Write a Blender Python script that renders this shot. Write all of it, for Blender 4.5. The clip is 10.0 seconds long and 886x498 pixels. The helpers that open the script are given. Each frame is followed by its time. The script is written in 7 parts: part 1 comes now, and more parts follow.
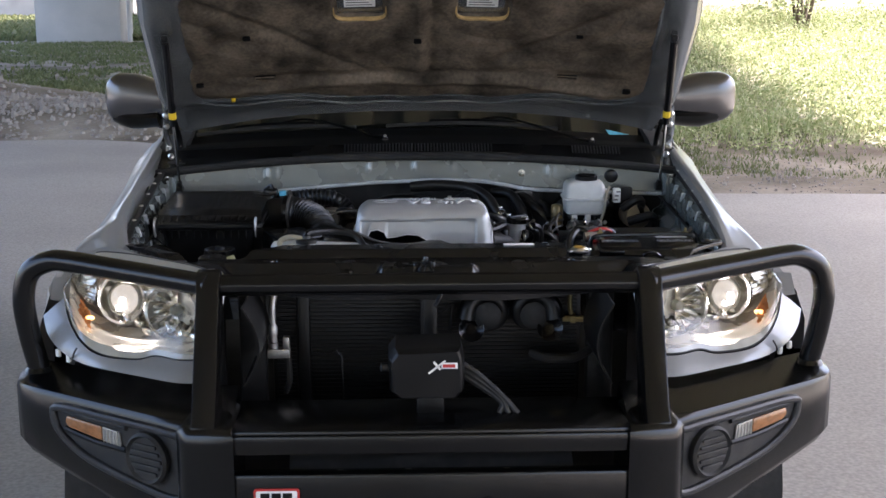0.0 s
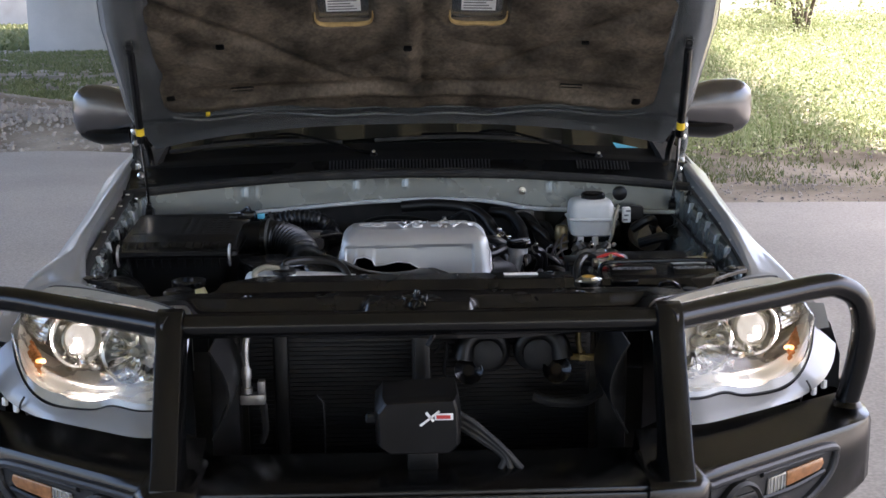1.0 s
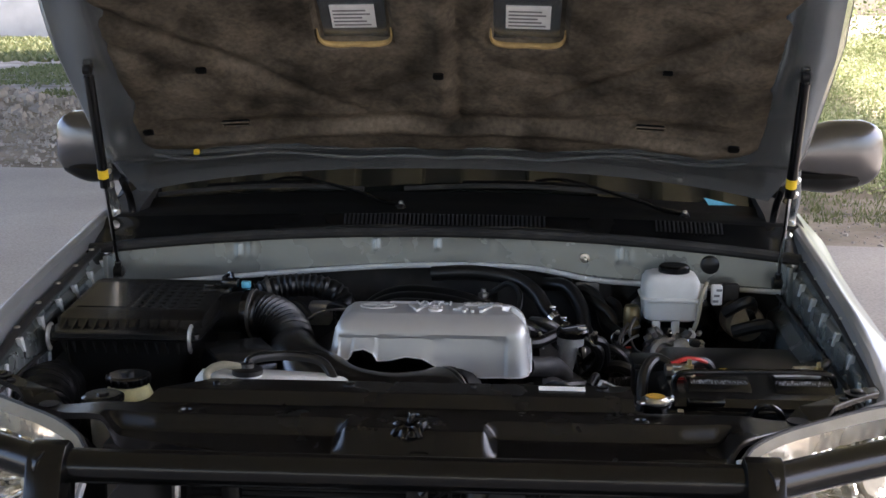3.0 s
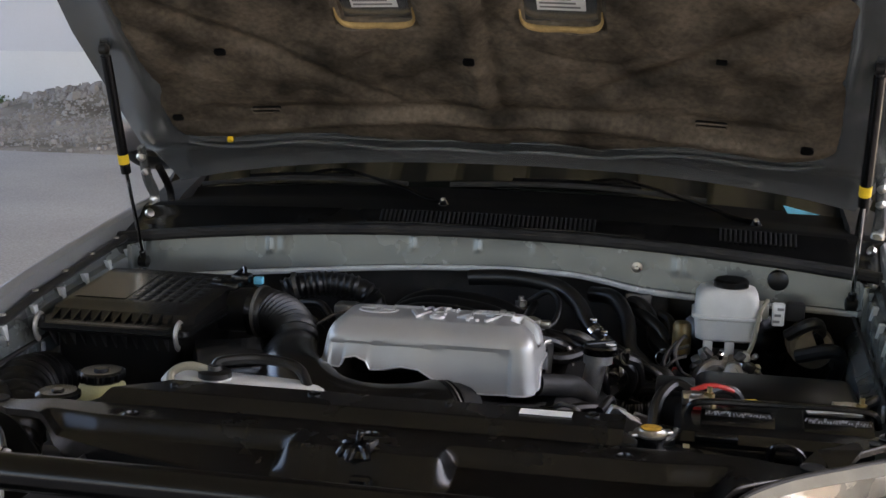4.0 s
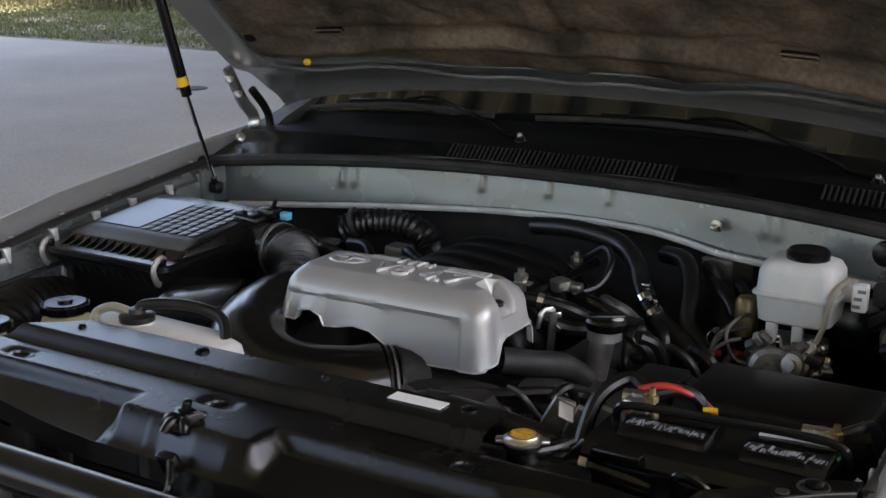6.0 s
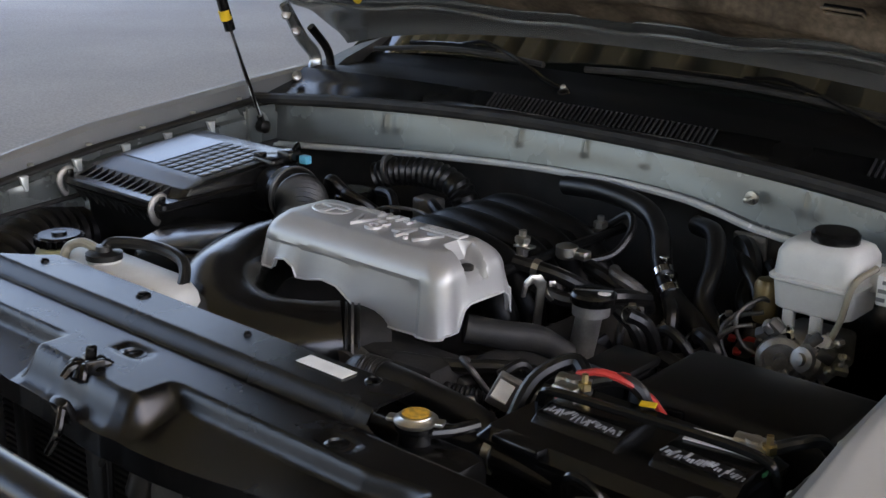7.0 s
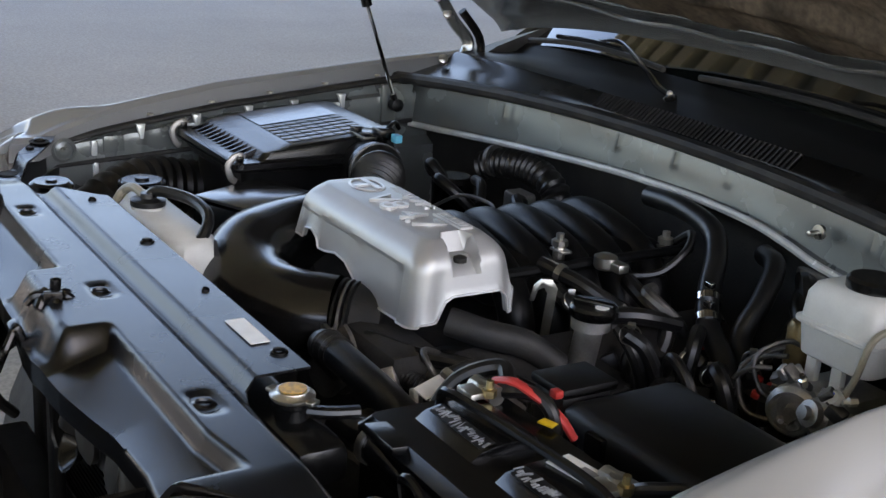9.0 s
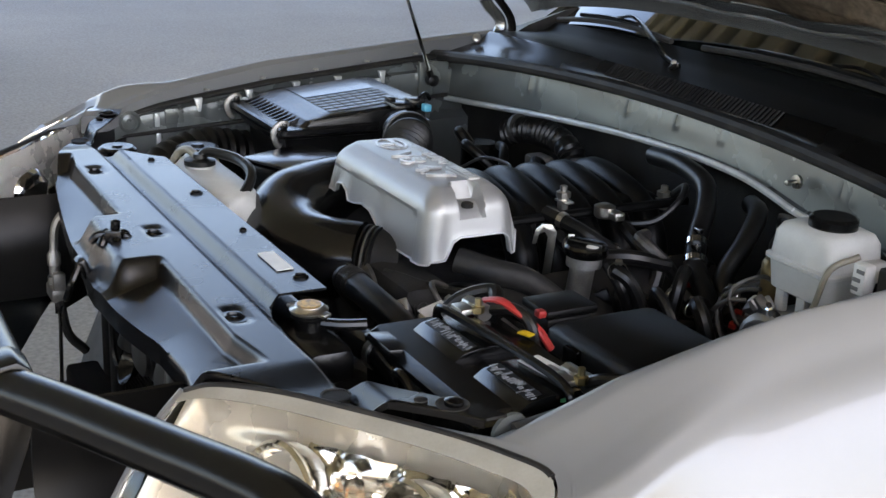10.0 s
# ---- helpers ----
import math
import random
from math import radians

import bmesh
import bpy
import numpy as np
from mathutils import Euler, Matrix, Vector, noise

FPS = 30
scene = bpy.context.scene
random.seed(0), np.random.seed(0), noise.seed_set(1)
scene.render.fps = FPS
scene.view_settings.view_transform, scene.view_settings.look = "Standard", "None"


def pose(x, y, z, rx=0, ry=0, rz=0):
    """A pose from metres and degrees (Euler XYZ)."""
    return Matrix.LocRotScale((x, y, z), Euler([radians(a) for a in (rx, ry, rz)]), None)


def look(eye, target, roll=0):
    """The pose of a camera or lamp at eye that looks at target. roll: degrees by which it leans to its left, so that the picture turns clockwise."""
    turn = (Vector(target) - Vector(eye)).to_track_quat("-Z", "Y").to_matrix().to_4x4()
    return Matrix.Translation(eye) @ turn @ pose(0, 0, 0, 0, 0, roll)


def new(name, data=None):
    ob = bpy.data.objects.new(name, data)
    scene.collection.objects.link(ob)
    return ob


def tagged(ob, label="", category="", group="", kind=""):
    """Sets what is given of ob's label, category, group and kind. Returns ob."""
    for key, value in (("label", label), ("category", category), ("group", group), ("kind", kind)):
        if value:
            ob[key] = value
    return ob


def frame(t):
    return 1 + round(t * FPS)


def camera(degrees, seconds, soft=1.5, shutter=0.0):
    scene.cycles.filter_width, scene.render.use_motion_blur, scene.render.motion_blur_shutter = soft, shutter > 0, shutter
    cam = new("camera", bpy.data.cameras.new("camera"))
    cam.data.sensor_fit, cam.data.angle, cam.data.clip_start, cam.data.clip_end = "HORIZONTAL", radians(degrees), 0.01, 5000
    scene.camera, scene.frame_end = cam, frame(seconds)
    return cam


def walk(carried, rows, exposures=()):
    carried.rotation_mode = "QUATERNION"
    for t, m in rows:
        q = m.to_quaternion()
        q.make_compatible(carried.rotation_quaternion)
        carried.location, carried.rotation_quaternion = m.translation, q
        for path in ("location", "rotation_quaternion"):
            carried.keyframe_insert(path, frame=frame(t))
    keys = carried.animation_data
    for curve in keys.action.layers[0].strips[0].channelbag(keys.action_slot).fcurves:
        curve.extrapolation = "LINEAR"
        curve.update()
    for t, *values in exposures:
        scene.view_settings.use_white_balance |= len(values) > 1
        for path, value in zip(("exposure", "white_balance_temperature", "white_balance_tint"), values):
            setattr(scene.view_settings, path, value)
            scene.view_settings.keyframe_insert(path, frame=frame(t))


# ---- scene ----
cam = camera(39.4, 10.0)
METRES, EYE, TILT, LEAN, TURN = 3.25, 1.72, -12.0, 0.0, -2.0
ROWS = [
    (0.0, 0.0, 0.0, 0.0, 0.0, 0.0, -0.0),
    (0.5, 0.0, 0.0428, 0.0066, -0.19, 0.24, 0.37),
    (1.0, 0.0032, 0.0945, 0.0165, -0.09, 0.28, 0.42),
    (1.5, 0.0092, 0.1533, 0.028, 0.4, 0.57, 0.26),
    (2.0, 0.0137, 0.2156, 0.0415, 1.06, 1.15, -0.06),
    (2.5, 0.0191, 0.2694, 0.0535, 1.99, 1.21, -0.47),
    (4.0, 0.1314, 0.3916, 0.0635, 13.14, 0.85, -3.8),
    (4.5, 0.1662, 0.4306, 0.0717, 17.36, 0.62, -4.43),
    (5.0, 0.2208, 0.4647, 0.0818, 22.93, -1.17, -5.05),
    (5.5, 0.2656, 0.5078, 0.0889, 28.23, -2.92, -5.65),
    (6.0, 0.2962, 0.5499, 0.0969, 32.68, -4.79, -6.49),
    (7.5, 0.3703, 0.6797, 0.1179, 47.28, -9.54, -10.38),
    (8.0, 0.3804, 0.7093, 0.125, 51.16, -9.68, -11.48),
    (8.5, 0.3952, 0.7383, 0.1314, 56.12, -11.09, -12.57),
    (9.0, 0.4247, 0.7521, 0.1306, 59.57, -11.95, -14.22),
    (9.5, 0.461, 0.7525, 0.1293, 61.63, -12.55, -14.38),
    (10.0, 0.4991, 0.7463, 0.13, 63.26, -12.96, -13.21),
]
walk(cam, [(t, pose(-0.062, 0, EYE, TILT, LEAN, TURN) @ pose(METRES * x, METRES * y, METRES * z, 90 + pitch, roll, yaw)) for t, x, y, z, yaw, pitch, roll in ROWS],
     exposures=[(0.0, 2.82, 6330, 19), (2.5, 2.79, 6430, 19), (5.0, 2.66, 7200, 17), (7.5, 2.73, 7020, 17), (10.0, 2.80, 6950, 14)])

# ---- world, sun ----
SUN_ELEV, SUN_AZ = 58.0, 78.0          # degrees; azimuth from +y towards +x
world = bpy.data.worlds.new("sky")
scene.world = world
world.use_nodes = True
wn, wl = world.node_tree.nodes, world.node_tree.links
sky = wn.new("ShaderNodeTexSky")
sky.sky_type = "NISHITA"
sky.sun_disc = False
sky.sun_elevation = radians(SUN_ELEV)
sky.sun_rotation = radians(SUN_AZ)
sky.air_density, sky.dust_density, sky.ozone_density = 1.0, 3.5, 1.0
wn["Background"].inputs[1].default_value = 0.15
wl.new(sky.outputs[0], wn["Background"].inputs[0])
sun_data = bpy.data.lights.new("sun", "SUN")
sun_data.energy, sun_data.angle, sun_data.color = 3.8, radians(0.5), (1.0, 0.94, 0.84)
sun = new("sun", sun_data)
se, sa = radians(SUN_ELEV), radians(SUN_AZ)
sun.matrix_basis = look((20 * math.sin(sa), 20 * math.cos(sa), 30), (20 * math.sin(sa) - math.sin(sa) * math.cos(se), 20 * math.cos(sa) - math.cos(sa) * math.cos(se), 30 - math.sin(se)))

# ---- materials ----
def node_mat(name):
    m = bpy.data.materials.new(name)
    m.use_nodes = True
    n, l = m.node_tree.nodes, m.node_tree.links
    return m, n, l, n["Principled BSDF"]


def surface(name, base, rough=0.5, metal=0.0, var=0.2, scale=12.0, rvar=0.1, bump=0.05, fine=250.0, coat=0.0, spec=0.5, tint=None, dust=0.0, trans=0.0, ior=1.45, fvar=None):
    """A base colour that varies at two scales, with fine relief and uneven gloss."""
    m, n, l, p = node_mat(name)
    tc = n.new("ShaderNodeTexCoord")
    big, small = n.new("ShaderNodeTexNoise"), n.new("ShaderNodeTexNoise")
    big.inputs["Scale"].default_value, big.inputs["Detail"].default_value = scale, 5.0
    small.inputs["Scale"].default_value, small.inputs["Detail"].default_value = fine, 3.0
    for t in (big, small):
        l.new(tc.outputs["Object"], t.inputs["Vector"])
    ramp = n.new("ShaderNodeValToRGB")
    other = tint or base
    ramp.color_ramp.elements[0].position, ramp.color_ramp.elements[1].position = 0.3, 0.7
    ramp.color_ramp.elements[0].color = (*[c * (1 - var) for c in base], 1)
    ramp.color_ramp.elements[1].color = (*[min(1, c * (1 + var)) for c in other], 1)
    l.new(big.outputs["Fac"], ramp.inputs[0])
    mix = n.new("ShaderNodeMix")
    mix.data_type, mix.blend_type = "RGBA", "MULTIPLY"
    mix.inputs["Factor"].default_value = 0.5
    l.new(ramp.outputs[0], mix.inputs["A"])
    gr = n.new("ShaderNodeValToRGB")
    fv = 1 - (var if fvar is None else fvar)
    gr.color_ramp.elements[0].color = (fv, fv, fv, 1)
    gr.color_ramp.elements[0].position, gr.color_ramp.elements[1].position = 0.3, 0.7
    l.new(small.outputs["Fac"], gr.inputs[0])
    l.new(gr.outputs[0], mix.inputs["B"])
    out = mix.outputs["Result"]
    if dust:
        d = n.new("ShaderNodeTexNoise")
        d.inputs["Scale"].default_value, d.inputs["Detail"].default_value = 26.0, 8.0
        l.new(tc.outputs["Object"], d.inputs["Vector"])
        dr = n.new("ShaderNodeMapRange")
        dr.inputs[1].default_value, dr.inputs[2].default_value = 0.45, 0.75
        dr.inputs[3].default_value, dr.inputs[4].default_value = 0.0, dust
        l.new(d.outputs["Fac"], dr.inputs[0])
        dm = n.new("ShaderNodeMix")
        dm.data_type = "RGBA"
        l.new(dr.outputs[0], dm.inputs["Factor"])
        l.new(out, dm.inputs["A"])
        dm.inputs["B"].default_value = (0.22, 0.2, 0.17, 1)
        out = dm.outputs["Result"]
    l.new(out, p.inputs["Base Color"])
    rr = n.new("ShaderNodeMapRange")
    rr.inputs[3].default_value, rr.inputs[4].default_value = max(0.02, rough - rvar), min(1, rough + rvar)
    l.new(big.outputs["Fac"], rr.inputs[0])
    l.new(rr.outputs[0], p.inputs["Roughness"])
    p.inputs["Metallic"].default_value = metal
    p.inputs["Coat Weight"].default_value = coat
    p.inputs["Coat Roughness"].default_value = 0.08
    p.inputs["Specular IOR Level"].default_value = spec
    p.inputs["Transmission Weight"].default_value = trans
    p.inputs["IOR"].default_value = ior
    if bump:
        b = n.new("ShaderNodeBump")
        b.inputs["Strength"].default_value, b.inputs["Distance"].default_value = bump, 0.002
        l.new(small.outputs["Fac"], b.inputs["Height"])
        l.new(b.outputs[0], p.inputs["Normal"])
    return m


PAINT = surface("silver_paint", (0.245, 0.250, 0.256), 0.45, 0.35, 0.05, 4, 0.04, 0.02, 900, coat=0.6)
BAY = surface("bay_paint", (0.150, 0.164, 0.160), 0.27, 0.5, 0.08, 9, 0.05, 0.03, 160, dust=0.02)
HOODIN = surface("hood_inner_paint", (0.30, 0.315, 0.315), 0.20, 0.8, 0.1, 7, 0.06, 0.03, 200)
FELT = surface("hood_felt", (0.056, 0.047, 0.036), 0.95, 0, 0.5, 9, 0.05, 0.9, 95, spec=0.1, tint=(0.104, 0.085, 0.063), fvar=0.75)
POWDER = surface("black_powder_coat", (0.0028, 0.0028, 0.0028), 0.20, 0, 0.2, 8, 0.05, 0.05, 1400, spec=0.45)
PLASTIC = surface("black_plastic", (0.0045, 0.0045, 0.0045), 0.36, 0, 0.3, 10, 0.09, 0.1, 700, dust=0.010, spec=0.33)
PANEL = surface("satin_black_panel", (0.0022, 0.0022, 0.0024), 0.26, 0, 0.3, 9, 0.07, 0.05, 900, dust=0.004, spec=0.52)
GLOSSBLK = surface("gloss_black_plastic", (0.003, 0.003, 0.003), 0.22, 0, 0.3, 10, 0.06, 0.04, 500)
RUBBER = surface("rubber", (0.010, 0.010, 0.010), 0.6, 0, 0.3, 14, 0.1, 0.15, 500, dust=0.10)
DUCTBLK = surface("duct_black_plastic", (0.004, 0.004, 0.004), 0.20, 0, 0.3, 8, 0.05, 0.03, 300, spec=0.6)
HOSE = surface("black_hose", (0.005, 0.005, 0.005), 0.36, 0, 0.3, 14, 0.12, 0.12, 300, dust=0.02)
LIDBLK = surface("air_box_lid_plastic", (0.005, 0.005, 0.005), 0.24, 0, 0.3, 9, 0.07, 0.08, 700, dust=0.012, spec=0.65)
# paler than the bay paint: highlights on notches and seam put into the colour
SEAMGLINT = surface("seam_glint_paint", (0.55, 0.58, 0.575), 0.25, 0.3, 0.15, 25, 0.06, 0.05, 200)
GLOSSLAB = surface("smooth_lid_field", (0.012, 0.012, 0.0125), 0.22, 0, 0.3, 20, 0.04, 0.03, 500, dust=0.02, spec=0.8, coat=0.2)
WORN = surface("worn_print", (0.26, 0.27, 0.29), 0.5, 0, 0.5, 120, 0.05, 0.02, 900, fvar=0.6)
BLUEDK = surface("blue_spot", (0.05, 0.10, 0.45), 0.4, 0, 0.1, 30, 0.05, 0.02, 300)
TANDRUM = surface("tan_metal", (0.24, 0.195, 0.135), 0.45, 0.4, 0.25, 30, 0.1, 0.05, 300)
CANGOLD = surface("golden_can", (0.16, 0.115, 0.05), 0.35, 0.5, 0.3, 40, 0.1, 0.05, 300)
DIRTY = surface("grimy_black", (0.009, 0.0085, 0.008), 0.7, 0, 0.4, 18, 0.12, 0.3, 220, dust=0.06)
COVER = surface("cover_silver", (0.365, 0.365, 0.358), 0.38, 0.5, 0.07, 12, 0.05, 0.06, 1600)
# lighter copy of the cover silver: bright edges of raised shapes put into colour
COVERLIT = surface("cover_edge_highlight", (0.56, 0.56, 0.555), 0.35, 0.5, 0.05, 12, 0.05, 0.02, 600)
ALU = surface("cast_aluminium", (0.42, 0.41, 0.39), 0.45, 0.9, 0.25, 30, 0.12, 0.25, 300, dust=0.15)
DARKALU = surface("grimy_aluminium", (0.13, 0.125, 0.118), 0.5, 0.8, 0.35, 30, 0.12, 0.3, 260, dust=0.12)
MIRROR = surface("grey_mirror_paint", (0.11, 0.108, 0.11), 0.24, 0.85, 0.06, 4, 0.03, 0.01, 900, coat=0.3)
MANIFOLD = surface("manifold_black", (0.004, 0.004, 0.004), 0.38, 0, 0.3, 20, 0.10, 0.14, 300, spec=0.18)
SHELF = surface("cowl_matt_plastic", (0.003, 0.003, 0.003), 0.55, 0, 0.3, 8, 0.07, 0.08, 500, spec=0.15)
COWLBLK = surface("cowl_black_plastic", (0.0025, 0.0025, 0.0025), 0.26, 0, 0.3, 8, 0.07, 0.06, 500, dust=0.006, spec=0.35)
GREYBEZ = surface("grey_lamp_bezel", (0.022, 0.022, 0.023), 0.4, 0, 0.2, 15, 0.08, 0.08, 500)
# lighter black for the filter box ribs: their edge reflections put into the colour
RIBGLINT = surface("rib_glint_plastic", (0.015, 0.015, 0.015), 0.45, 0, 0.3, 40, 0.1, 0.1, 400)
SLAT = surface("grey_slat", (0.020, 0.020, 0.021), 0.35, 0, 0.2, 20, 0.05, 0.05, 300)
STEEL = surface("zinc_steel", (0.55, 0.53, 0.48), 0.32, 1.0, 0.15, 30, 0.1, 0.06, 400)
CHROMEDIM = surface("lamp_reflector", (0.82, 0.82, 0.81), 0.10, 1.0, 0.15, 40, 0.06, 0.1, 90)
CHROME = surface("chrome", (0.8, 0.8, 0.8), 0.1, 1.0, 0.05, 20, 0.05, 0.0, 400)
TANK = surface("milky_plastic", (0.50, 0.505, 0.48), 0.42, 0, 0.08, 18, 0.08, 0.05, 300, dust=0.1)
HOSECLR = surface("cloudy_hose", (0.22, 0.20, 0.15), 0.4, 0, 0.2, 30, 0.08, 0.05, 300)
TANKYEL = surface("yellowed_plastic", (0.42, 0.40, 0.20), 0.45, 0, 0.2, 22, 0.08, 0.08, 300, dust=0.2)
WHITE = surface("white_label", (0.72, 0.72, 0.70), 0.5, 0, 0.08, 40, 0.05, 0.02, 300, dust=0.1)
GREY = surface("grey_print", (0.16, 0.16, 0.16), 0.5, 0, 0.15, 40, 0.05, 0.0, 300)
YELLOW = surface("yellow_sticker", (0.62, 0.42, 0.02), 0.45, 0, 0.12, 40, 0.05, 0.02, 300)
CAPYEL = surface("printed_yellow_disc", (0.46, 0.26, 0.03), 0.4, 0, 0.5, 160, 0.05, 0.02, 300)
FOAM = surface("yellow_foam", (0.34, 0.225, 0.085), 0.9, 0, 0.3, 40, 0.05, 0.5, 300)
RED = surface("red_plastic", (0.42, 0.035, 0.03), 0.4, 0, 0.15, 25, 0.08, 0.04, 300)
BLUE = surface("blue_plastic", (0.10, 0.42, 0.60), 0.4, 0, 0.1, 30, 0.05, 0.02, 300)
GREEN = surface("green_plastic", (0.05, 0.25, 0.10), 0.4, 0, 0.1, 30, 0.05, 0.02, 300)
BRASS = surface("brass_fitting", (0.45, 0.36, 0.18), 0.35, 1.0, 0.2, 40, 0.1, 0.05, 300)
AMBER = surface("amber_reflector", (0.52, 0.20, 0.06), 0.3, 0, 0.3, 60, 0.1, 0.3, 160)
BEIGE = surface("aluminised_bezel", (0.86, 0.84, 0.79), 0.28, 0.45, 0.10, 15, 0.08, 0.02, 300)
WINDOW = surface("tinted_glass", (0.006, 0.007, 0.006), 0.04, 0, 0.1, 5, 0.01, 0.0, 100, spec=0.45)
ASPHALT = surface("asphalt", (0.35, 0.325, 0.295), 0.85, 0, 0.12, 0.35, 0.08, 0.6, 60, spec=0.25, tint=(0.41, 0.385, 0.35), fvar=0.6)
SOIL = surface("sandy_soil", (0.17, 0.138, 0.10), 0.95, 0, 0.35, 0.9, 0.03, 0.9, 20, spec=0.1, tint=(0.27, 0.24, 0.195))
STONE = surface("limestone_rubble", (0.29, 0.265, 0.235), 0.9, 0, 0.25, 3, 0.05, 0.6, 40, spec=0.2)
CONCRETE = surface("concrete", (0.42, 0.41, 0.38), 0.85, 0, 0.15, 0.7, 0.05, 0.4, 30, spec=0.2)
BEAM = surface("tan_concrete_beam", (0.40, 0.385, 0.27), 0.85, 0, 0.12, 1.5, 0.05, 0.3, 40, spec=0.2)
WHITEWALL = surface("white_painted_wall", (0.74, 0.75, 0.75), 0.8, 0, 0.05, 0.6, 0.05, 0.2, 30, spec=0.2)
GREYWALL = surface("grey_painted_patch", (0.60, 0.61, 0.63), 0.8, 0, 0.05, 0.6, 0.05, 0.2, 30, spec=0.2)
TYRE = surface("tyre_rubber", (0.02, 0.02, 0.02), 0.75, 0, 0.3, 20, 0.08, 0.3, 200, dust=0.2)


def leafy(name, a, b):
    """Leaf colour that varies from blade to blade, thin enough to let some light through."""
    m, n, l, p = node_mat(name)
    geo = n.new("ShaderNodeNewGeometry")
    ramp = n.new("ShaderNodeValToRGB")
    ramp.color_ramp.elements[0].color, ramp.color_ramp.elements[1].color = (*a, 1), (*b, 1)
    l.new(geo.outputs["Random Per Island"], ramp.inputs[0])
    l.new(ramp.outputs[0], p.inputs["Base Color"])
    p.inputs["Roughness"].default_value = 0.65
    tr = n.new("ShaderNodeBsdfTranslucent")
    l.new(ramp.outputs[0], tr.inputs["Color"])
    mix = n.new("ShaderNodeMixShader")
    mix.inputs[0].default_value = 0.4
    l.new(p.outputs[0], mix.inputs[1])
    l.new(tr.outputs[0], mix.inputs[2])
    l.new(mix.outputs[0], n["Material Output"].inputs[0])
    return m


# weed leaf brightened as sunlit; grass leaf darkened, with shade put into its colour
LEAF_LIT = leafy("sunlit_dry_weed_leaf", (0.17, 0.235, 0.075), (0.45, 0.455, 0.25))
LEAF_GREEN = leafy("shade_toned_grass_leaf", (0.075, 0.10, 0.032), (0.18, 0.185, 0.085))
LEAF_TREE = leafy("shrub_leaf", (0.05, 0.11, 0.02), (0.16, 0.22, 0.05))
BARK = surface("bark", (0.14, 0.11, 0.08), 0.9, 0, 0.3, 10, 0.05, 0.8, 40)


def clear(name, tint=(1, 1, 1), rough=0.02):
    m, n, l, p = node_mat(name)
    p.inputs["Base Color"].default_value = (*tint, 1)
    p.inputs["Transmission Weight"].default_value = 1.0
    p.inputs["Roughness"].default_value = rough
    p.inputs["IOR"].default_value = 1.3
    return m


GREYLENS = surface("lens_flange", (0.33, 0.32, 0.28), 0.12, 0, 0.12, 20, 0.05, 0.0, 300, coat=0.6)
LENS = clear("clear_lens", (0.95, 0.93, 0.88), 0.03)


def glow(name, colour, power, base=(0.8, 0.8, 0.8)):
    m, n, l, p = node_mat(name)
    p.inputs["Base Color"].default_value = (*base, 1)
    p.inputs["Roughness"].default_value = 0.12
    p.inputs["Emission Color"].default_value = (*colour, 1)
    p.inputs["Emission Strength"].default_value = power
    return m


BULB = glow("lit_lens", (1.0, 0.94, 0.84), 0.10, (0.16, 0.16, 0.16))
CORE = glow("lit_bulb", (1.0, 0.93, 0.84), 11.0)
BULBAMB = glow("lit_amber_bulb", (1.0, 0.45, 0.08), 0.6)
DULLAMB = surface("dull_amber_lens", (0.30, 0.13, 0.05), 0.15, 0, 0.25, 60, 0.05, 0.2, 160, coat=0.5)
CLEARRIB = surface("ribbed_clear_lens", (0.30, 0.29, 0.27), 0.15, 0.3, 0.2, 60, 0.05, 0.1, 160, coat=0.5)

# ---- building helpers ----
BASES = {}


def thing(name, at, label, category, group="", kind=""):
    """An empty at a thing's base, which carries its parts."""
    ob = new(name)
    ob.location = at
    ob.empty_display_size = 0.05
    BASES[ob] = Vector(at)
    return tagged(ob, label, category, group, kind)


def mesh_of(name, bm, material, sharp=35):
    bmesh.ops.recalc_face_normals(bm, faces=bm.faces[:])
    me = bpy.data.meshes.new(name)
    bm.to_mesh(me)
    bm.free()
    me.materials.append(material)
    me.shade_smooth()
    me.set_sharp_from_angle(angle=radians(sharp))
    return me


def part(name, bm, material, parent, label="", sharp=35):
    """One mesh under a thing or under a part; its mesh is given in the world's metres."""
    ob = new(name, mesh_of(name, bm, material, sharp))
    ob.parent = parent
    if parent in BASES:
        ob.matrix_parent_inverse = Matrix.Translation(-BASES[parent])
    return tagged(ob, label)


def whole(name, bm, material, label, category, group="", kind="", sharp=35):
    return tagged(new(name, mesh_of(name, bm, material, sharp)), label, category, group, kind)


def join(*bms):
    out = bms[0]
    for b in bms[1:]:
        me = bpy.data.meshes.new("tmp")
        b.to_mesh(me)
        b.free()
        out.from_mesh(me)
        bpy.data.meshes.remove(me)
    return out


def moved(bm, m):
    bmesh.ops.transform(bm, matrix=m, verts=bm.verts[:])
    return bm


def box(c, s, bevel=0.0, rot=(0, 0, 0), segs=2):
    bm = bmesh.new()
    bmesh.ops.create_cube(bm, size=1.0)
    for v in bm.verts:
        v.co = Vector((v.co.x * s[0], v.co.y * s[1], v.co.z * s[2]))
    if bevel:
        bmesh.ops.bevel(bm, geom=bm.edges[:], offset=bevel, segments=segs, affect="EDGES", profile=0.5)
    return moved(bm, pose(*c, *rot))


def span(a, b, bevel=0.0, segs=2):
    """A box from corner a to corner b."""
    return box([(p + q) / 2 for p, q in zip(a, b)], [abs(q - p) for p, q in zip(a, b)], bevel, segs=segs)


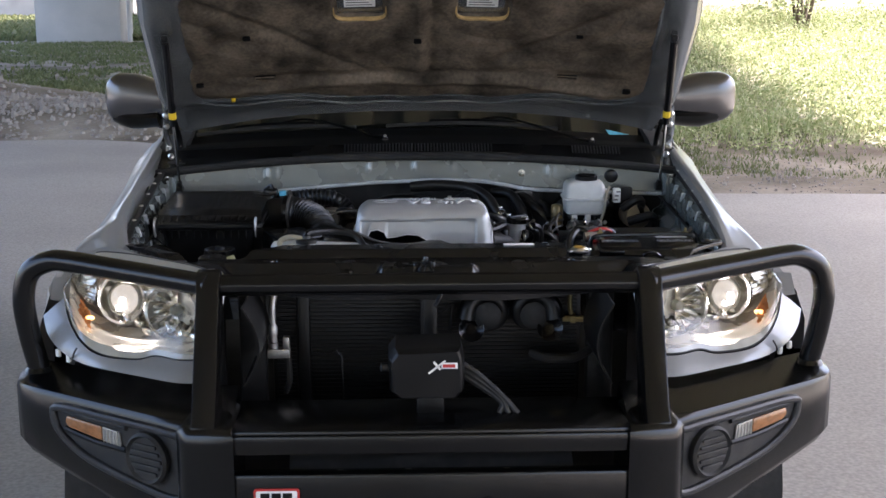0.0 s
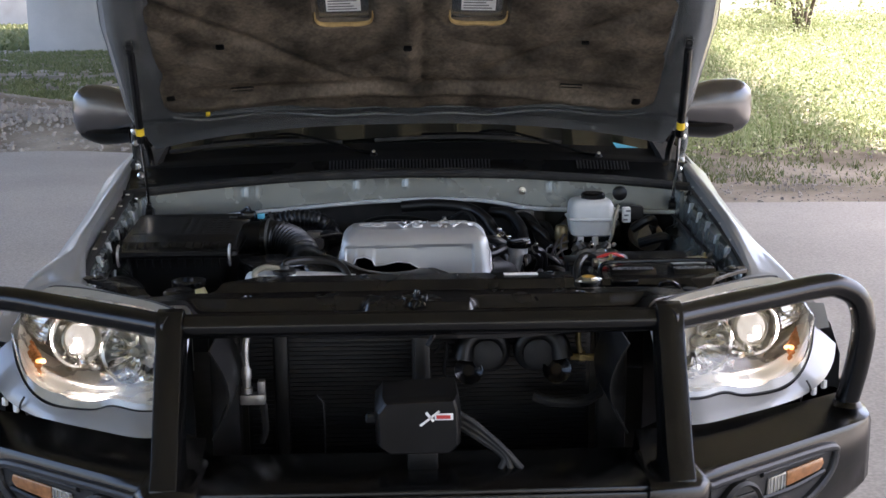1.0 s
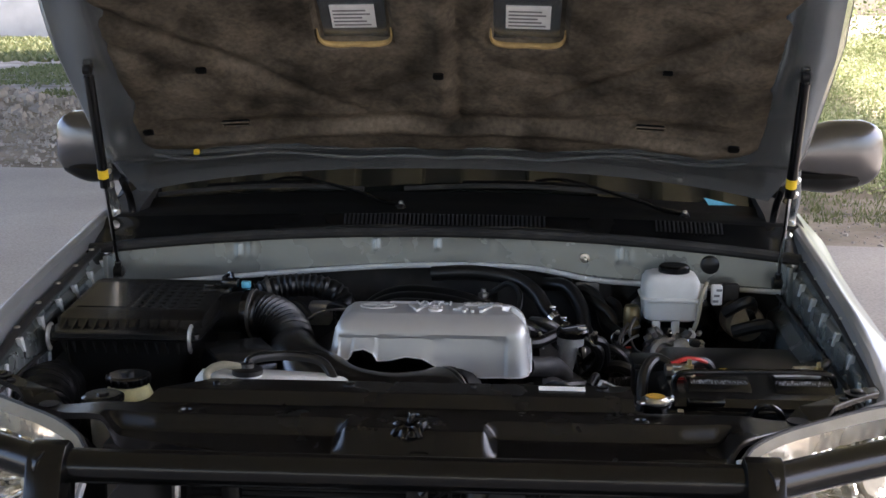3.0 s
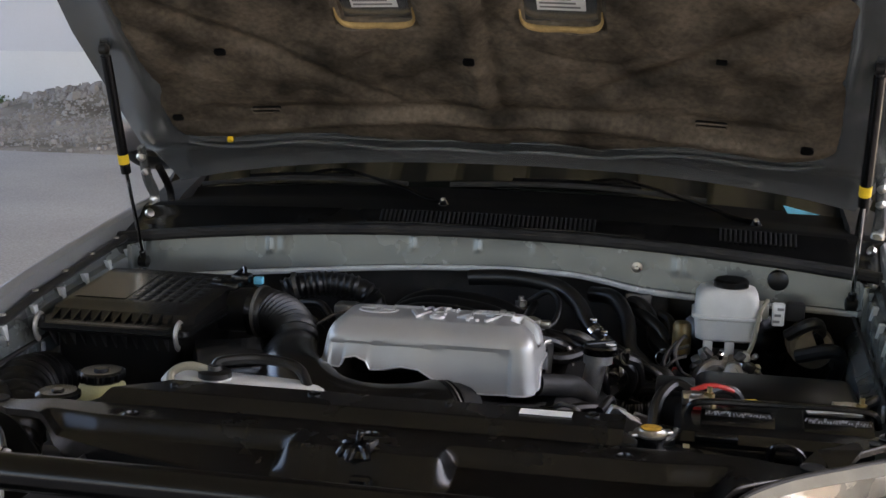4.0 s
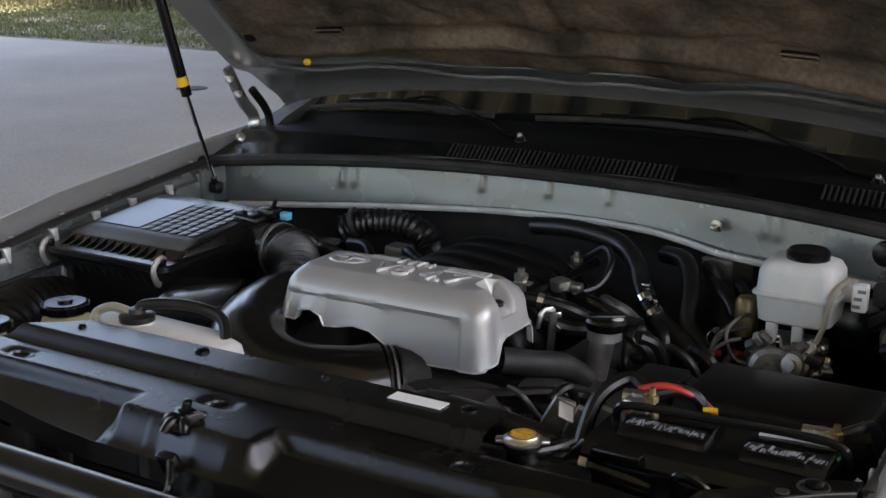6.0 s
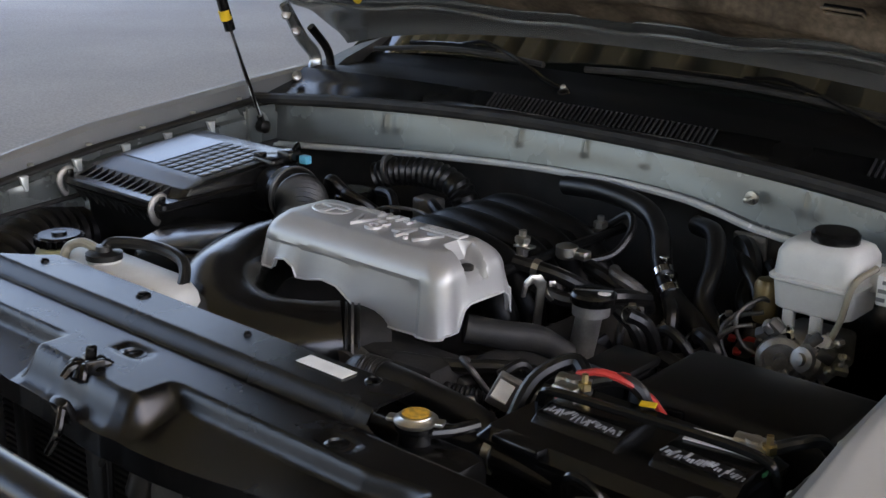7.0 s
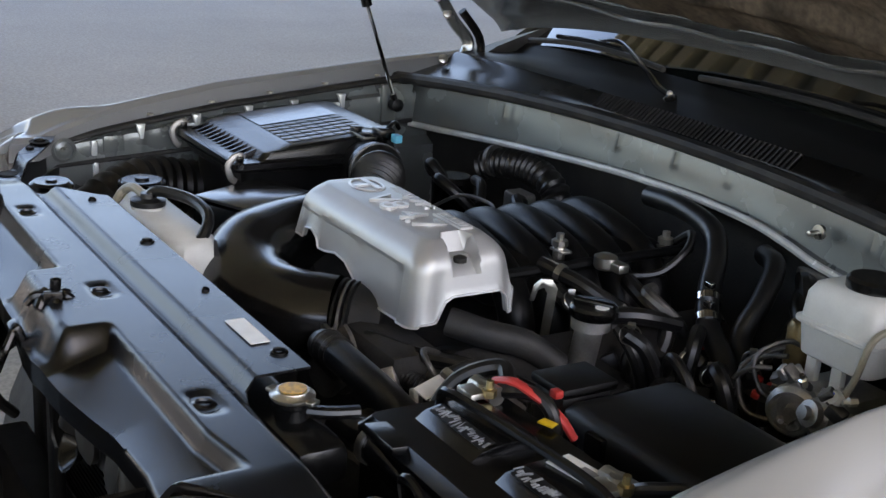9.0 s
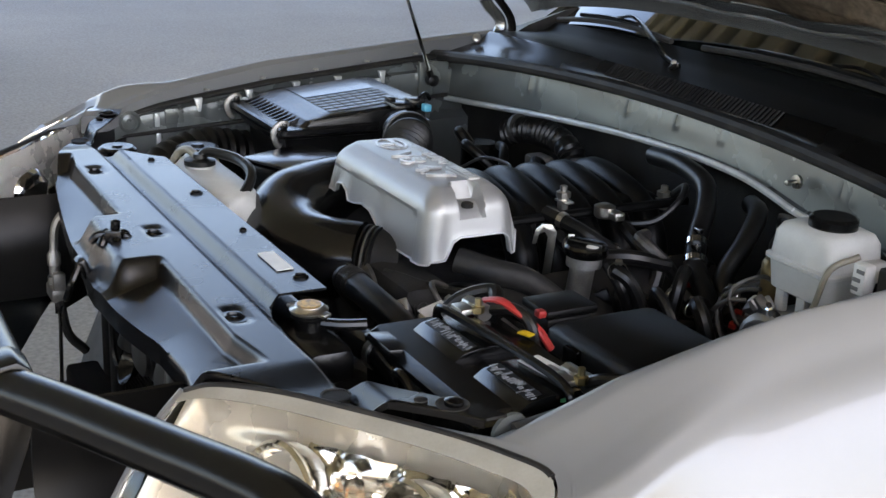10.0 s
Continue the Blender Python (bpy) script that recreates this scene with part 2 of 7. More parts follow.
def smooth(points, n=8, closed=False):
    """Catmull-Rom through the points."""
    pts = [Vector(p) for p in points]
    out, k = [], len(pts)
    last = k if closed else k - 1
    for i in range(last):
        p1, p2 = pts[i], pts[(i + 1) % k]
        p0 = pts[i - 1] if (i > 0 or closed) else p1 * 2 - p2
        p3 = pts[(i + 2) % k] if (i + 2 < k or closed) else p2 * 2 - p1
        for j in range(n):
            t = j / n
            out.append(0.5 * ((2 * p1) + (p2 - p0) * t + (2 * p0 - 5 * p1 + 4 * p2 - p3) * t * t + (3 * p1 - p0 - 3 * p2 + p3) * t ** 3))
    if not closed:
        out.append(pts[-1])
    return out


def loft(rings, caps=True, closed=True, loop=False):
    bm = bmesh.new()
    vs = [[bm.verts.new(p) for p in r] for r in rings]
    k = len(rings[0])
    pairs = list(zip(vs, vs[1:])) + ([(vs[-1], vs[0])] if loop else [])
    for a, b in pairs:
        for i in range(k if closed else k - 1):
            j = (i + 1) % k
            bm.faces.new((a[i], a[j], b[j], b[i]))
    if caps and closed and not loop:
        bm.faces.new(vs[0][::-1])
        bm.faces.new(vs[-1])
    return bm


def tube(points, r, seg=12, n=6, ribs=0.0, pitch=0.012, curve=True, flat=1.0):
    """A round tube along a smooth line; r may be one radius or one for each point; ribs: height of corrugations."""
    base = [Vector(p) for p in points]
    path = smooth(base, n) if curve else base
    steps = n if curve else 1
    if ribs:
        dense, total = [], 0.0
        for a, b in zip(path, path[1:]):
            k = max(1, int((b - a).length / (pitch / 4)))
            dense += [a.lerp(b, i / k) for i in range(k)]
        path = dense + [path[-1]]
    rings, up = [], Vector((0.13, 0.21, 0.97))
    run = 0.0
    for i, p in enumerate(path):
        d = (path[min(i + 1, len(path) - 1)] - path[max(i - 1, 0)]).normalized()
        side = d.cross(up)
        side = side.normalized() if side.length > 1e-4 else Vector((1, 0, 0))
        up = side.cross(d).normalized()
        if isinstance(r, (int, float)):
            rad = r
        else:
            f = i / max(1, len(path) - 1) * (len(r) - 1)
            k = min(int(f), len(r) - 2)
            rad = r[k] + (r[k + 1] - r[k]) * (f - k)
        if ribs:
            run += (path[i] - path[i - 1]).length if i else 0
            rad += ribs * math.cos(run / pitch * 2 * math.pi)
        rings.append([p + (side * math.cos(q) + up * math.sin(q) * flat) * rad for q in [2 * math.pi * j / seg for j in range(seg)]])
    return loft(rings)


def lathe(profile, at=(0, 0, 0), seg=24, rot=(0, 0, 0), caps=True):
    """A turned shape about z from (radius, height) rows."""
    rings = [[(max(r, 1e-4) * math.cos(2 * math.pi * j / seg), max(r, 1e-4) * math.sin(2 * math.pi * j / seg), z) for j in range(seg)] for r, z in profile]
    return moved(loft(rings, caps), pose(*at, *rot))


def prism(outline, depth, m=Matrix(), bevel=0.0, segs=2):
    """An outline in xy, drawn up by depth along z, then moved by m."""
    bm = bmesh.new()
    a = [bm.verts.new((p[0], p[1], 0)) for p in outline]
    f = bm.faces.new(a)
    ext = bmesh.ops.extrude_face_region(bm, geom=[f])
    bmesh.ops.translate(bm, vec=(0, 0, depth), verts=[v for v in ext["geom"] if isinstance(v, bmesh.types.BMVert)])
    if bevel:
        bmesh.ops.recalc_face_normals(bm, faces=bm.faces[:])
        es = [e for e in bm.edges if e.calc_face_angle(0) > 0.6]
        bmesh.ops.bevel(bm, geom=es, offset=bevel, segments=segs, affect="EDGES", profile=0.5)
    return moved(bm, m)


def sheet(fn, nu, nv, thick=0.0):
    """A surface fn(u, v) over the unit square, with thickness."""
    bm = bmesh.new()
    vs = [[bm.verts.new(fn(i / nu, j / nv)) for j in range(nv + 1)] for i in range(nu + 1)]
    for i in range(nu):
        for j in range(nv):
            bm.faces.new((vs[i][j], vs[i + 1][j], vs[i + 1][j + 1], vs[i][j + 1]))
    if thick:
        bm.normal_update()
        bmesh.ops.solidify(bm, geom=bm.faces[:], thickness=thick)
    return bm


def rect(x0, y0, x1, y1, r=0.0, n=5):
    """A rounded rectangle's outline."""
    if not r:
        return [(x0, y0), (x1, y0), (x1, y1), (x0, y1)]
    out = []
    for cx, cy, a0 in ((x1 - r, y0 + r, -90), (x1 - r, y1 - r, 0), (x0 + r, y1 - r, 90), (x0 + r, y0 + r, 180)):
        for i in range(n + 1):
            a = radians(a0 + 90 * i / n)
            out.append((cx + r * math.cos(a), cy + r * math.sin(a)))
    return out


def ss(a, b, x):
    """Smooth step from a to b."""
    t = min(1.0, max(0.0, (x - a) / (b - a)))
    return t * t * (3 - 2 * t)


def pick(table, x):
    """Linear reading of a table of (x, value...) rows."""
    if x <= table[0][0]:
        return table[0][1:]
    for a, b in zip(table, table[1:]):
        if x <= b[0]:
            t = (x - a[0]) / (b[0] - a[0])
            return tuple(p + (q - p) * t for p, q in zip(a[1:], b[1:]))
    return table[-1][1:]


def lettering(name, text, size, depth, m, material, parent, label=""):
    cu = bpy.data.curves.new(name, "FONT")
    cu.body, cu.size, cu.extrude, cu.align_x, cu.align_y = text, size, depth, "CENTER", "CENTER"
    tmp = new("lettering_source", cu)
    me = bpy.data.meshes.new_from_object(tmp)
    bpy.data.objects.remove(tmp)
    me.transform(m)
    me.materials.clear()
    me.materials.append(material)
    ob = new(name, me)
    ob.parent = parent
    if parent in BASES:
        ob.matrix_parent_inverse = Matrix.Translation(-BASES[parent])
    return tagged(ob, label)


# ---- ground and surroundings ----
def road_edge(x):
    return pick([(-90, 14.3), (-3.2, 14.1), (-1.0, 12.6), (1.5, 10.5), (2.6, 10.2), (6, 9.95), (90, 9.6)], x)[0] + 0.10 * noise.noise((x * 0.9, 3.1, 0)) + 0.05 * noise.noise((x * 4.1, 7.7, 0))


def ground_height(x, y):
    z = 0.0
    z += 0.55 * math.exp(-(((x + 7.6) / 2.2) ** 2 + ((y - 18.6) / 1.5) ** 2))          # spoil heap by the pier
    z += 0.22 * math.exp(-(((x + 3.4) / 3.2) ** 2 + ((y - 16.6) / 1.3) ** 2))
    z += ss(13, 34, y) * ss(0, 6, x) * 1.2                                               # weedy bank
    off = y - road_edge(x)
    return z * ss(0.1, 1.5, off) + 0.05 * noise.noise((x * 0.8, y * 0.8, 0)) * ss(0.05, 0.8, off)


rings_x = [-1500, -300, -90] + [-60 + 0.75 * i for i in range(161)] + [90, 300, 1500]
rings_y = [-1500, -300, -80, -40, -20, -5, 5, 9] + [9.4 + 0.4 * i for i in range(80)] + [46, 55, 80, 200, 600, 1500]
bm = bmesh.new()
gv = [[bm.verts.new((x, y, ground_height(x, y) if 9 < y < 47 and -61 < x < 61 else (1.2 * ss(0, 6, x) if y > 46 else 0.0))) for y in rings_y] for x in rings_x]
for i in range(len(rings_x) - 1):
    for j in range(len(rings_y) - 1):
        bm.faces.new((gv[i][j], gv[i + 1][j], gv[i + 1][j + 1], gv[i][j + 1]))
whole("ground", bm, SOIL, "bare sandy ground beyond the edge of the road", "ground", kind="structure")

bm = bmesh.new()
xs = [-90 + 0.5 * i for i in range(361)]
near = [bm.verts.new((x, -60, 0.012)) for x in xs]
far = [bm.verts.new((x, road_edge(x), 0.012)) for x in xs]
low = [bm.verts.new((x, road_edge(x) + 0.03, -0.02)) for x in xs]
for i in range(len(xs) - 1):
    bm.faces.new((near[i], near[i + 1], far[i + 1], far[i]))
    bm.faces.new((far[i], far[i + 1], low[i + 1], low[i]))
whole("road", bm, ASPHALT, "worn grey asphalt of the yard in shade", "road", kind="structure")
for x, y, r in ((-5.57, 10.27, 0.14), (-7.72, 11.18, 0.16)):
    whole("manhole_cover", lathe([(0.0, 0.0), (r, 0.0), (r, 0.008), (r - 0.02, 0.012), (0.0, 0.012)], (x, y, 0.011), 28), DIRTY, "dark iron manhole cover set in the asphalt", "manhole cover", group="manhole covers in the road")


def tufts(name, count, area, height, width, material, label, seed, category="grass", lean=0.5, keep=None, fan=5):
    """Blades in small clumps over an area; nobody could count them."""
    rng = random.Random(seed)
    verts, faces = [], []
    made = 0
    while made < count:
        x, y = rng.uniform(area[0], area[1]), rng.uniform(area[2], area[3])
        if y < road_edge(x) + 0.25 or (keep and not keep(x, y, rng)):
            continue
        made += 1
        z0 = ground_height(x, y) - 0.02
        for _ in range(fan):
            h = rng.uniform(*height)
            w = rng.uniform(*width)
            a = rng.uniform(0, 2 * math.pi)
            bx, by = x + rng.uniform(-0.08, 0.08), y + rng.uniform(-0.08, 0.08)
            dx, dy = math.cos(a), math.sin(a)
            b = rng.uniform(0, 2 * math.pi)
            lx, ly = lean * h * math.cos(b) * rng.random(), lean * h * math.sin(b) * rng.random()
            k = len(verts)
            verts += [(bx - dx * w, by - dy * w, z0), (bx + dx * w, by + dy * w, z0),
                      (bx + dx * w * 1.2 + lx * 0.4, by + dy * w * 1.2 + ly * 0.4, z0 + h * 0.55), (bx - dx * w * 1.2 + lx * 0.4, by - dy * w * 1.2 + ly * 0.4, z0 + h * 0.55),
                      (bx + lx, by + ly, z0 + h)]
            faces += [(k, k + 1, k + 2, k + 3), (k + 3, k + 2, k + 4)]
    me = bpy.data.meshes.new(name)
    me.from_pydata(verts, [], faces)
    me.materials.append(material)
    return tagged(new(name, me), label, category, kind="stuff")


def leaves(name, count, area, rise, size, material, label, seed, category="weeds", keep=None, spread=0.12, per=16):
    """Low leafy plants: clumps of small leaves at all angles."""
    rng = random.Random(seed)
    verts, faces = [], []
    made = 0
    while made < count:
        x, y = rng.uniform(area[0], area[1]), rng.uniform(area[2], area[3])
        if y < road_edge(x) + 0.3 or (keep and not keep(x, y, rng)):
            continue
        made += 1
        tall = rng.uniform(*rise) * (0.6 + 0.8 * abs(noise.noise((x * 0.5, y * 0.5, seed))) * 2)
        z0 = ground_height(x, y)
        for _ in range(per):
            q = rng.random() ** 0.7
            p = Vector((x + rng.gauss(0, spread), y + rng.gauss(0, spread), z0 + tall * q))
            d = Vector((rng.gauss(0, 1), rng.gauss(0, 1), rng.gauss(0.3, 0.7))).normalized()
            e = d.orthogonal().normalized()
            s = rng.uniform(*size)
            e = e * s * 0.3
            d = d * s
            k = len(verts)
            verts += [tuple(p), tuple(p + d * 0.5 + e), tuple(p + d), tuple(p + d * 0.5 - e)]
            faces.append((k, k + 1, k + 2, k + 3))
    me = bpy.data.meshes.new(name)
    me.from_pydata(verts, [], faces)
    me.materials.append(material)
    return tagged(new(name, me), label, category, kind="stuff")


patch = lambda x, y, rng: noise.noise((x * 0.35, y * 0.35, 5)) + 0.5 * noise.noise((x * 1.3, y * 1.3, 2)) > rng.uniform(-0.9, 0.5)
bank = lambda x, y, rng: y > 14.0 + 0.4 * noise.noise((x, 2, 2)) or rng.random() < 0.25
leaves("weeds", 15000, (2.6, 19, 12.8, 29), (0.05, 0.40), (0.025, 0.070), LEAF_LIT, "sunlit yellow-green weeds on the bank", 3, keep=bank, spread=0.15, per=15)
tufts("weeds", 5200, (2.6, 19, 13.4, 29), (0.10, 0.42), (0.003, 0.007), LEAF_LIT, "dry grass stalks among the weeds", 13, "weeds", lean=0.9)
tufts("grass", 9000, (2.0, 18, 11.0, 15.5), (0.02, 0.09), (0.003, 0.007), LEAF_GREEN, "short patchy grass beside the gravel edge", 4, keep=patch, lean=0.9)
strip = lambda x, y, rng: (y > 19.2 and not 26.0 + rng.gauss(0, 0.8) < y < 29.0 + rng.gauss(0, 0.8)) and patch(x, y, rng)
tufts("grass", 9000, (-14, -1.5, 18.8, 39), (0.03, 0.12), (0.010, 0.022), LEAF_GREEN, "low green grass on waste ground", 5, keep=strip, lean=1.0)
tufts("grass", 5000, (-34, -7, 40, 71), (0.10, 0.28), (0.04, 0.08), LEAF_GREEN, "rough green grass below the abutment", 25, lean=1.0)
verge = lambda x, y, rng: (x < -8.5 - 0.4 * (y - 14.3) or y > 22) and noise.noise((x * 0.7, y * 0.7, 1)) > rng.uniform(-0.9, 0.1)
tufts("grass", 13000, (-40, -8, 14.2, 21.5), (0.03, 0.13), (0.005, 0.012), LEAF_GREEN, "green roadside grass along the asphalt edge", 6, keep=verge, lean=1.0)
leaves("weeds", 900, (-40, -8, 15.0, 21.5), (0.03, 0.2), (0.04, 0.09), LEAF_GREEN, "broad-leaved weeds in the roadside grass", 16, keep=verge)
DRY = leafy("dry_stalk", (0.12, 0.12, 0.06), (0.30, 0.27, 0.17))
tufts("weeds", 4200, (-44, -14.2, 18.6, 23), (0.4, 1.6), (0.005, 0.015), DRY, "tall dry weeds along an old fence", 7, "weeds", lean=0.5)
leaves("weeds", 2600, (-44, -14.2, 18.8, 23.5), (0.3, 1.5), (0.05, 0.12), LEAF_GREEN, "tangled creepers over an old fence", 17, spread=0.2)


def shrub(x, y, h, r, seed, material, label):
    """A bush: several bent stems and many small leaves in uneven clumps."""
    rng = random.Random(seed)
    z0 = ground_height(x, y) if -60 < x < 60 and y < 46 else 0
    ob = thing("shrub", (x, y, z0), label, "shrub", group="shrubs behind the road")
    stems, tips = [], []
    for _ in range(6):
        a, q = rng.uniform(0, 6.28), rng.uniform(0.3, 0.9) * r
        top = (x + q * math.cos(a), y + q * math.sin(a), z0 + h * rng.uniform(0.6, 0.95))
        mid = (x + q * 0.35 * math.cos(a), y + q * 0.35 * math.sin(a), z0 + h * 0.4)
        stems.append(tube([(x + 0.1 * math.cos(a), y + 0.1 * math.sin(a), z0 - 0.1), mid, top], [0.05, 0.03, 0.01], 6, 3))
        tips += [Vector(top), Vector(mid).lerp(Vector(top), 0.6), Vector(mid)]
    part("trunk", join(*stems), BARK, ob)
    verts, faces = [], []
    for t in tips:
        for _ in range(5):
            c = t + Vector((rng.gauss(0, r * 0.33), rng.gauss(0, r * 0.33), rng.gauss(0, h * 0.13)))
            if c.z < z0 + 0.15:
                continue
            for _ in range(46):
                p = c + Vector((rng.gauss(0, 0.2), rng.gauss(0, 0.2), rng.gauss(0, 0.16)))
                d = Vector((rng.gauss(0, 1), rng.gauss(0, 1), rng.gauss(0, 0.6))).normalized()
                e = d.orthogonal().normalized() * rng.uniform(0.02, 0.04)
                d *= rng.uniform(0.05, 0.11)
                k = len(verts)
                verts += [p, p + d * 0.5 + e, p + d, p + d * 0.5 - e]
                faces.append((k, k + 1, k + 2, k + 3))
    me = bpy.data.meshes.new("crown")
    me.from_pydata([tuple(v) for v in verts], [], faces)
    me.materials.append(material)
    cr = new("crown", me)
    cr.parent = ob
    cr.matrix_parent_inverse = Matrix.Translation(-BASES[ob])


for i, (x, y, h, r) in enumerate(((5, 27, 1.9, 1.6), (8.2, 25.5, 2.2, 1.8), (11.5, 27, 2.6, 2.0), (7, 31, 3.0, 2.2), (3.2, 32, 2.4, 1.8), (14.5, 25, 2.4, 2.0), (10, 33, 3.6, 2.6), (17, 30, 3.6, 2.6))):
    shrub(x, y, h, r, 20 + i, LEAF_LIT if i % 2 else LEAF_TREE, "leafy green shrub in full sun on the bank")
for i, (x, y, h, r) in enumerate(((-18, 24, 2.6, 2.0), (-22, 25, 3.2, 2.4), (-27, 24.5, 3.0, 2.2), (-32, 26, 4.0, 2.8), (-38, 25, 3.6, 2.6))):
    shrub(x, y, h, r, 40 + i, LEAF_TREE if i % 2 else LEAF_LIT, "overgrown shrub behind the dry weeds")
for i in range(7):
    x = -15.0 - 3.2 * i
    post = thing("fence_post", (x, 20.4, 0), "weathered grey wooden fence post among weeds", "fence post", group="fence posts in the weeds")
    part("post", lathe([(0.055, -0.2), (0.055, 1.75), (0.03, 1.8), (0.0, 1.8)], (x, 20.4, 0), 10), BARK, post)


def rubble(count, area, size, seed):
    rng = random.Random(seed)
    verts, faces = [], []
    for _ in range(count):
        x, y = rng.uniform(area[0], area[1]), rng.gauss((area[2] + area[3]) / 2, (area[3] - area[2]) / 4)
        if y < road_edge(x) + 0.05:
            continue
        s = rng.uniform(*size) * rng.choice((0.4, 0.6, 1.0))
        z = ground_height(x, y)
        k = len(verts)
        for a in range(5):
            q = a * 1.2566 + rng.uniform(-0.3, 0.3)
            verts.append((x + s * math.cos(q) * rng.uniform(0.7, 1.2), y + s * math.sin(q) * rng.uniform(0.7, 1.2), z - 0.03))
        for a in range(5):
            bx, by, bz = verts[k + a]
            verts.append((x + (bx - x) * 0.6, y + (by - y) * 0.6, z + s * rng.uniform(0.3, 0.9)))
        faces += [(k + a, k + (a + 1) % 5, k + 5 + (a + 1) % 5, k + 5 + a) for a in range(5)] + [tuple(k + 5 + a for a in range(5))]
    me = bpy.data.meshes.new("rubble")
    me.from_pydata(verts, [], faces)
    me.materials.append(STONE)
    return tagged(new("rubble", me), "pale broken limestone rubble and gravel by the road", "rubble", kind="stuff")


rubble(7000, (-9, -0.5, 13.9, 18.9), (0.010, 0.055), 8)
rubble(70, (-9, -0.5, 14.8, 18.4), (0.05, 0.10), 11)
rubble(6000, (1.2, 16, 9.6, 12.6), (0.006, 0.030), 9)
rubble(700, (-9.6, -6.0, 17.6, 19.6), (0.025, 0.12), 10)

# white painted bridge pier, and one further off
pier = thing("bridge_pier", (-11.3, 20.6, 0), "white painted concrete bridge pier with a grey patch", "bridge pier")
part("wall", moved(box((0, 0, 3.75), (3.9, 1.4, 7.9), 0.06), pose(-11.35, 20.9, 0, 0, 0, 16)), WHITEWALL, pier)
part("paint_patch", moved(box((0.55, -0.702, 2.9), (1.9, 0.006, 4.0)), pose(-11.35, 20.9, 0, 0, 0, 16)), GREYWALL, pier, "grey overpainted patch")
pier = thing("bridge_pier", (-10.0, 40.2, 0), "weathered pale concrete bridge pier on grass", "bridge pier")
part("wall", span((-11.4, 39.6, -0.2), (-8.75, 41.4, 7.0), 0.05), CONCRETE, pier)
part("drain_pipe", tube([(-8.5, 39.7, -0.1), (-8.5, 39.7, 7.0)], 0.07, 10, curve=False), CONCRETE, pier)
whole("abutment_wall", span((-60, 72, -0.3), (-15.5, 74, 7.0), 0.05), CONCRETE, "grey concrete abutment wall behind the grass", "abutment", kind="structure")

# the bridge deck overhead, with its ribs
DX0, DX1, DY0, DY1, DZ = -12.8, 9.8, -60.0, 88.0, 8.0
deck = whole("ceiling", span((DX0, DY0, DZ), (DX1, DY1, DZ + 0.5), 0.02), CONCRETE, "underside of a concrete bridge deck", "bridge deck", kind="structure")
ribs = []
x = DX0 + 0.3
while x < DX1 - 0.3:
    ribs.append(span((x, DY0 + 0.1, DZ - 0.5), (x + 0.42, DY1 - 0.1, DZ - 0.002)))
    x += 0.95
whole("beam", join(*ribs), BEAM, "tan concrete beams under the bridge deck", "beams", kind="structure")

# ---- the car's body ----
car = thing("car", (0, 4.6, 0), "silver off-road car with its bonnet open and headlamps lit", "car")
HC, HS = math.cos(radians(37.5)), math.sin(radians(37.5))


def hood(x, a, n=0.0):
    """A place on the open bonnet: a metres up from its rear rim, n metres below its underside."""
    n -= 0.045 * (1 - min(1.0, (x / 0.78) ** 2))                     # crown across the car
    return Vector((x, 3.95 - HC * a - HS * n, 1.265 + HS * a - HC * n))


def hood_half(a):
    return pick([(0, 0.74), (0.06, 0.775), (0.2, 0.79), (0.6, 0.775), (0.95, 0.73), (1.1, 0.66), (1.16, 0.55)], a)[0]


def hood_rear(x):
    """The rear edge arches forward towards the middle."""
    return 0.068 * (1 - min(1.0, abs(x) / 0.74) ** 3)


def felt_relief(x, a):
    """Pressed ridges and hollows of the insulation mat."""
    ax = abs(x)
    r = 0.010 * math.exp(-((x + 0.005) / 0.018) ** 2) * ss(0.26, 0.34, a)                     # spine
    r -= 0.006 * math.exp(-((x - 0.03) / 0.012) ** 2) * ss(0.26, 0.34, a)
    d = (ax - 0.18) * 0.62 - (a - 0.34) * 0.78
    r -= 0.010 * math.exp(-(d / 0.016) ** 2) * ss(0.3, 0.4, a) * ss(0.72, 0.6, ax)              # slanting grooves
    d2 = (a - 0.26) - 0.02 * math.sin(ax * 9)
    r += 0.011 * math.exp(-(d2 / 0.018) ** 2) * ss(0.72, 0.6, ax)
    r -= 0.008 * math.exp(-((a - 0.31) / 0.02) ** 2) * ss(0.66, 0.5, ax)
    r += 0.010 * noise.noise((x * 6, a * 6, 1)) + 0.0035 * noise.noise((x * 19, a * 19, 4)) + 0.002 * noise.noise((x * 60, a * 60, 7))
    r -= 0.004 * math.exp(-(noise.noise((x * 4.2, a * 4.2, 9)) / 0.05) ** 2) * ss(0.24, 0.34, a)   # wandering creases
    for cx in (-0.17, 0.168):                                                              # label windows
        w = ss(0.082, 0.068, abs(x - cx)) * ss(0.572, 0.585, a) * ss(0.78, 0.765, a)
        r = r * (1 - w) - 0.018 * w
    return r


def felt_edge(ax):
    return pick([(0, 0.165), (0.1, 0.175), (0.22, 0.165), (0.34, 0.195), (0.42, 0.20), (0.56, 0.185), (0.64, 0.20), (0.68, 0.23)], ax)[0]


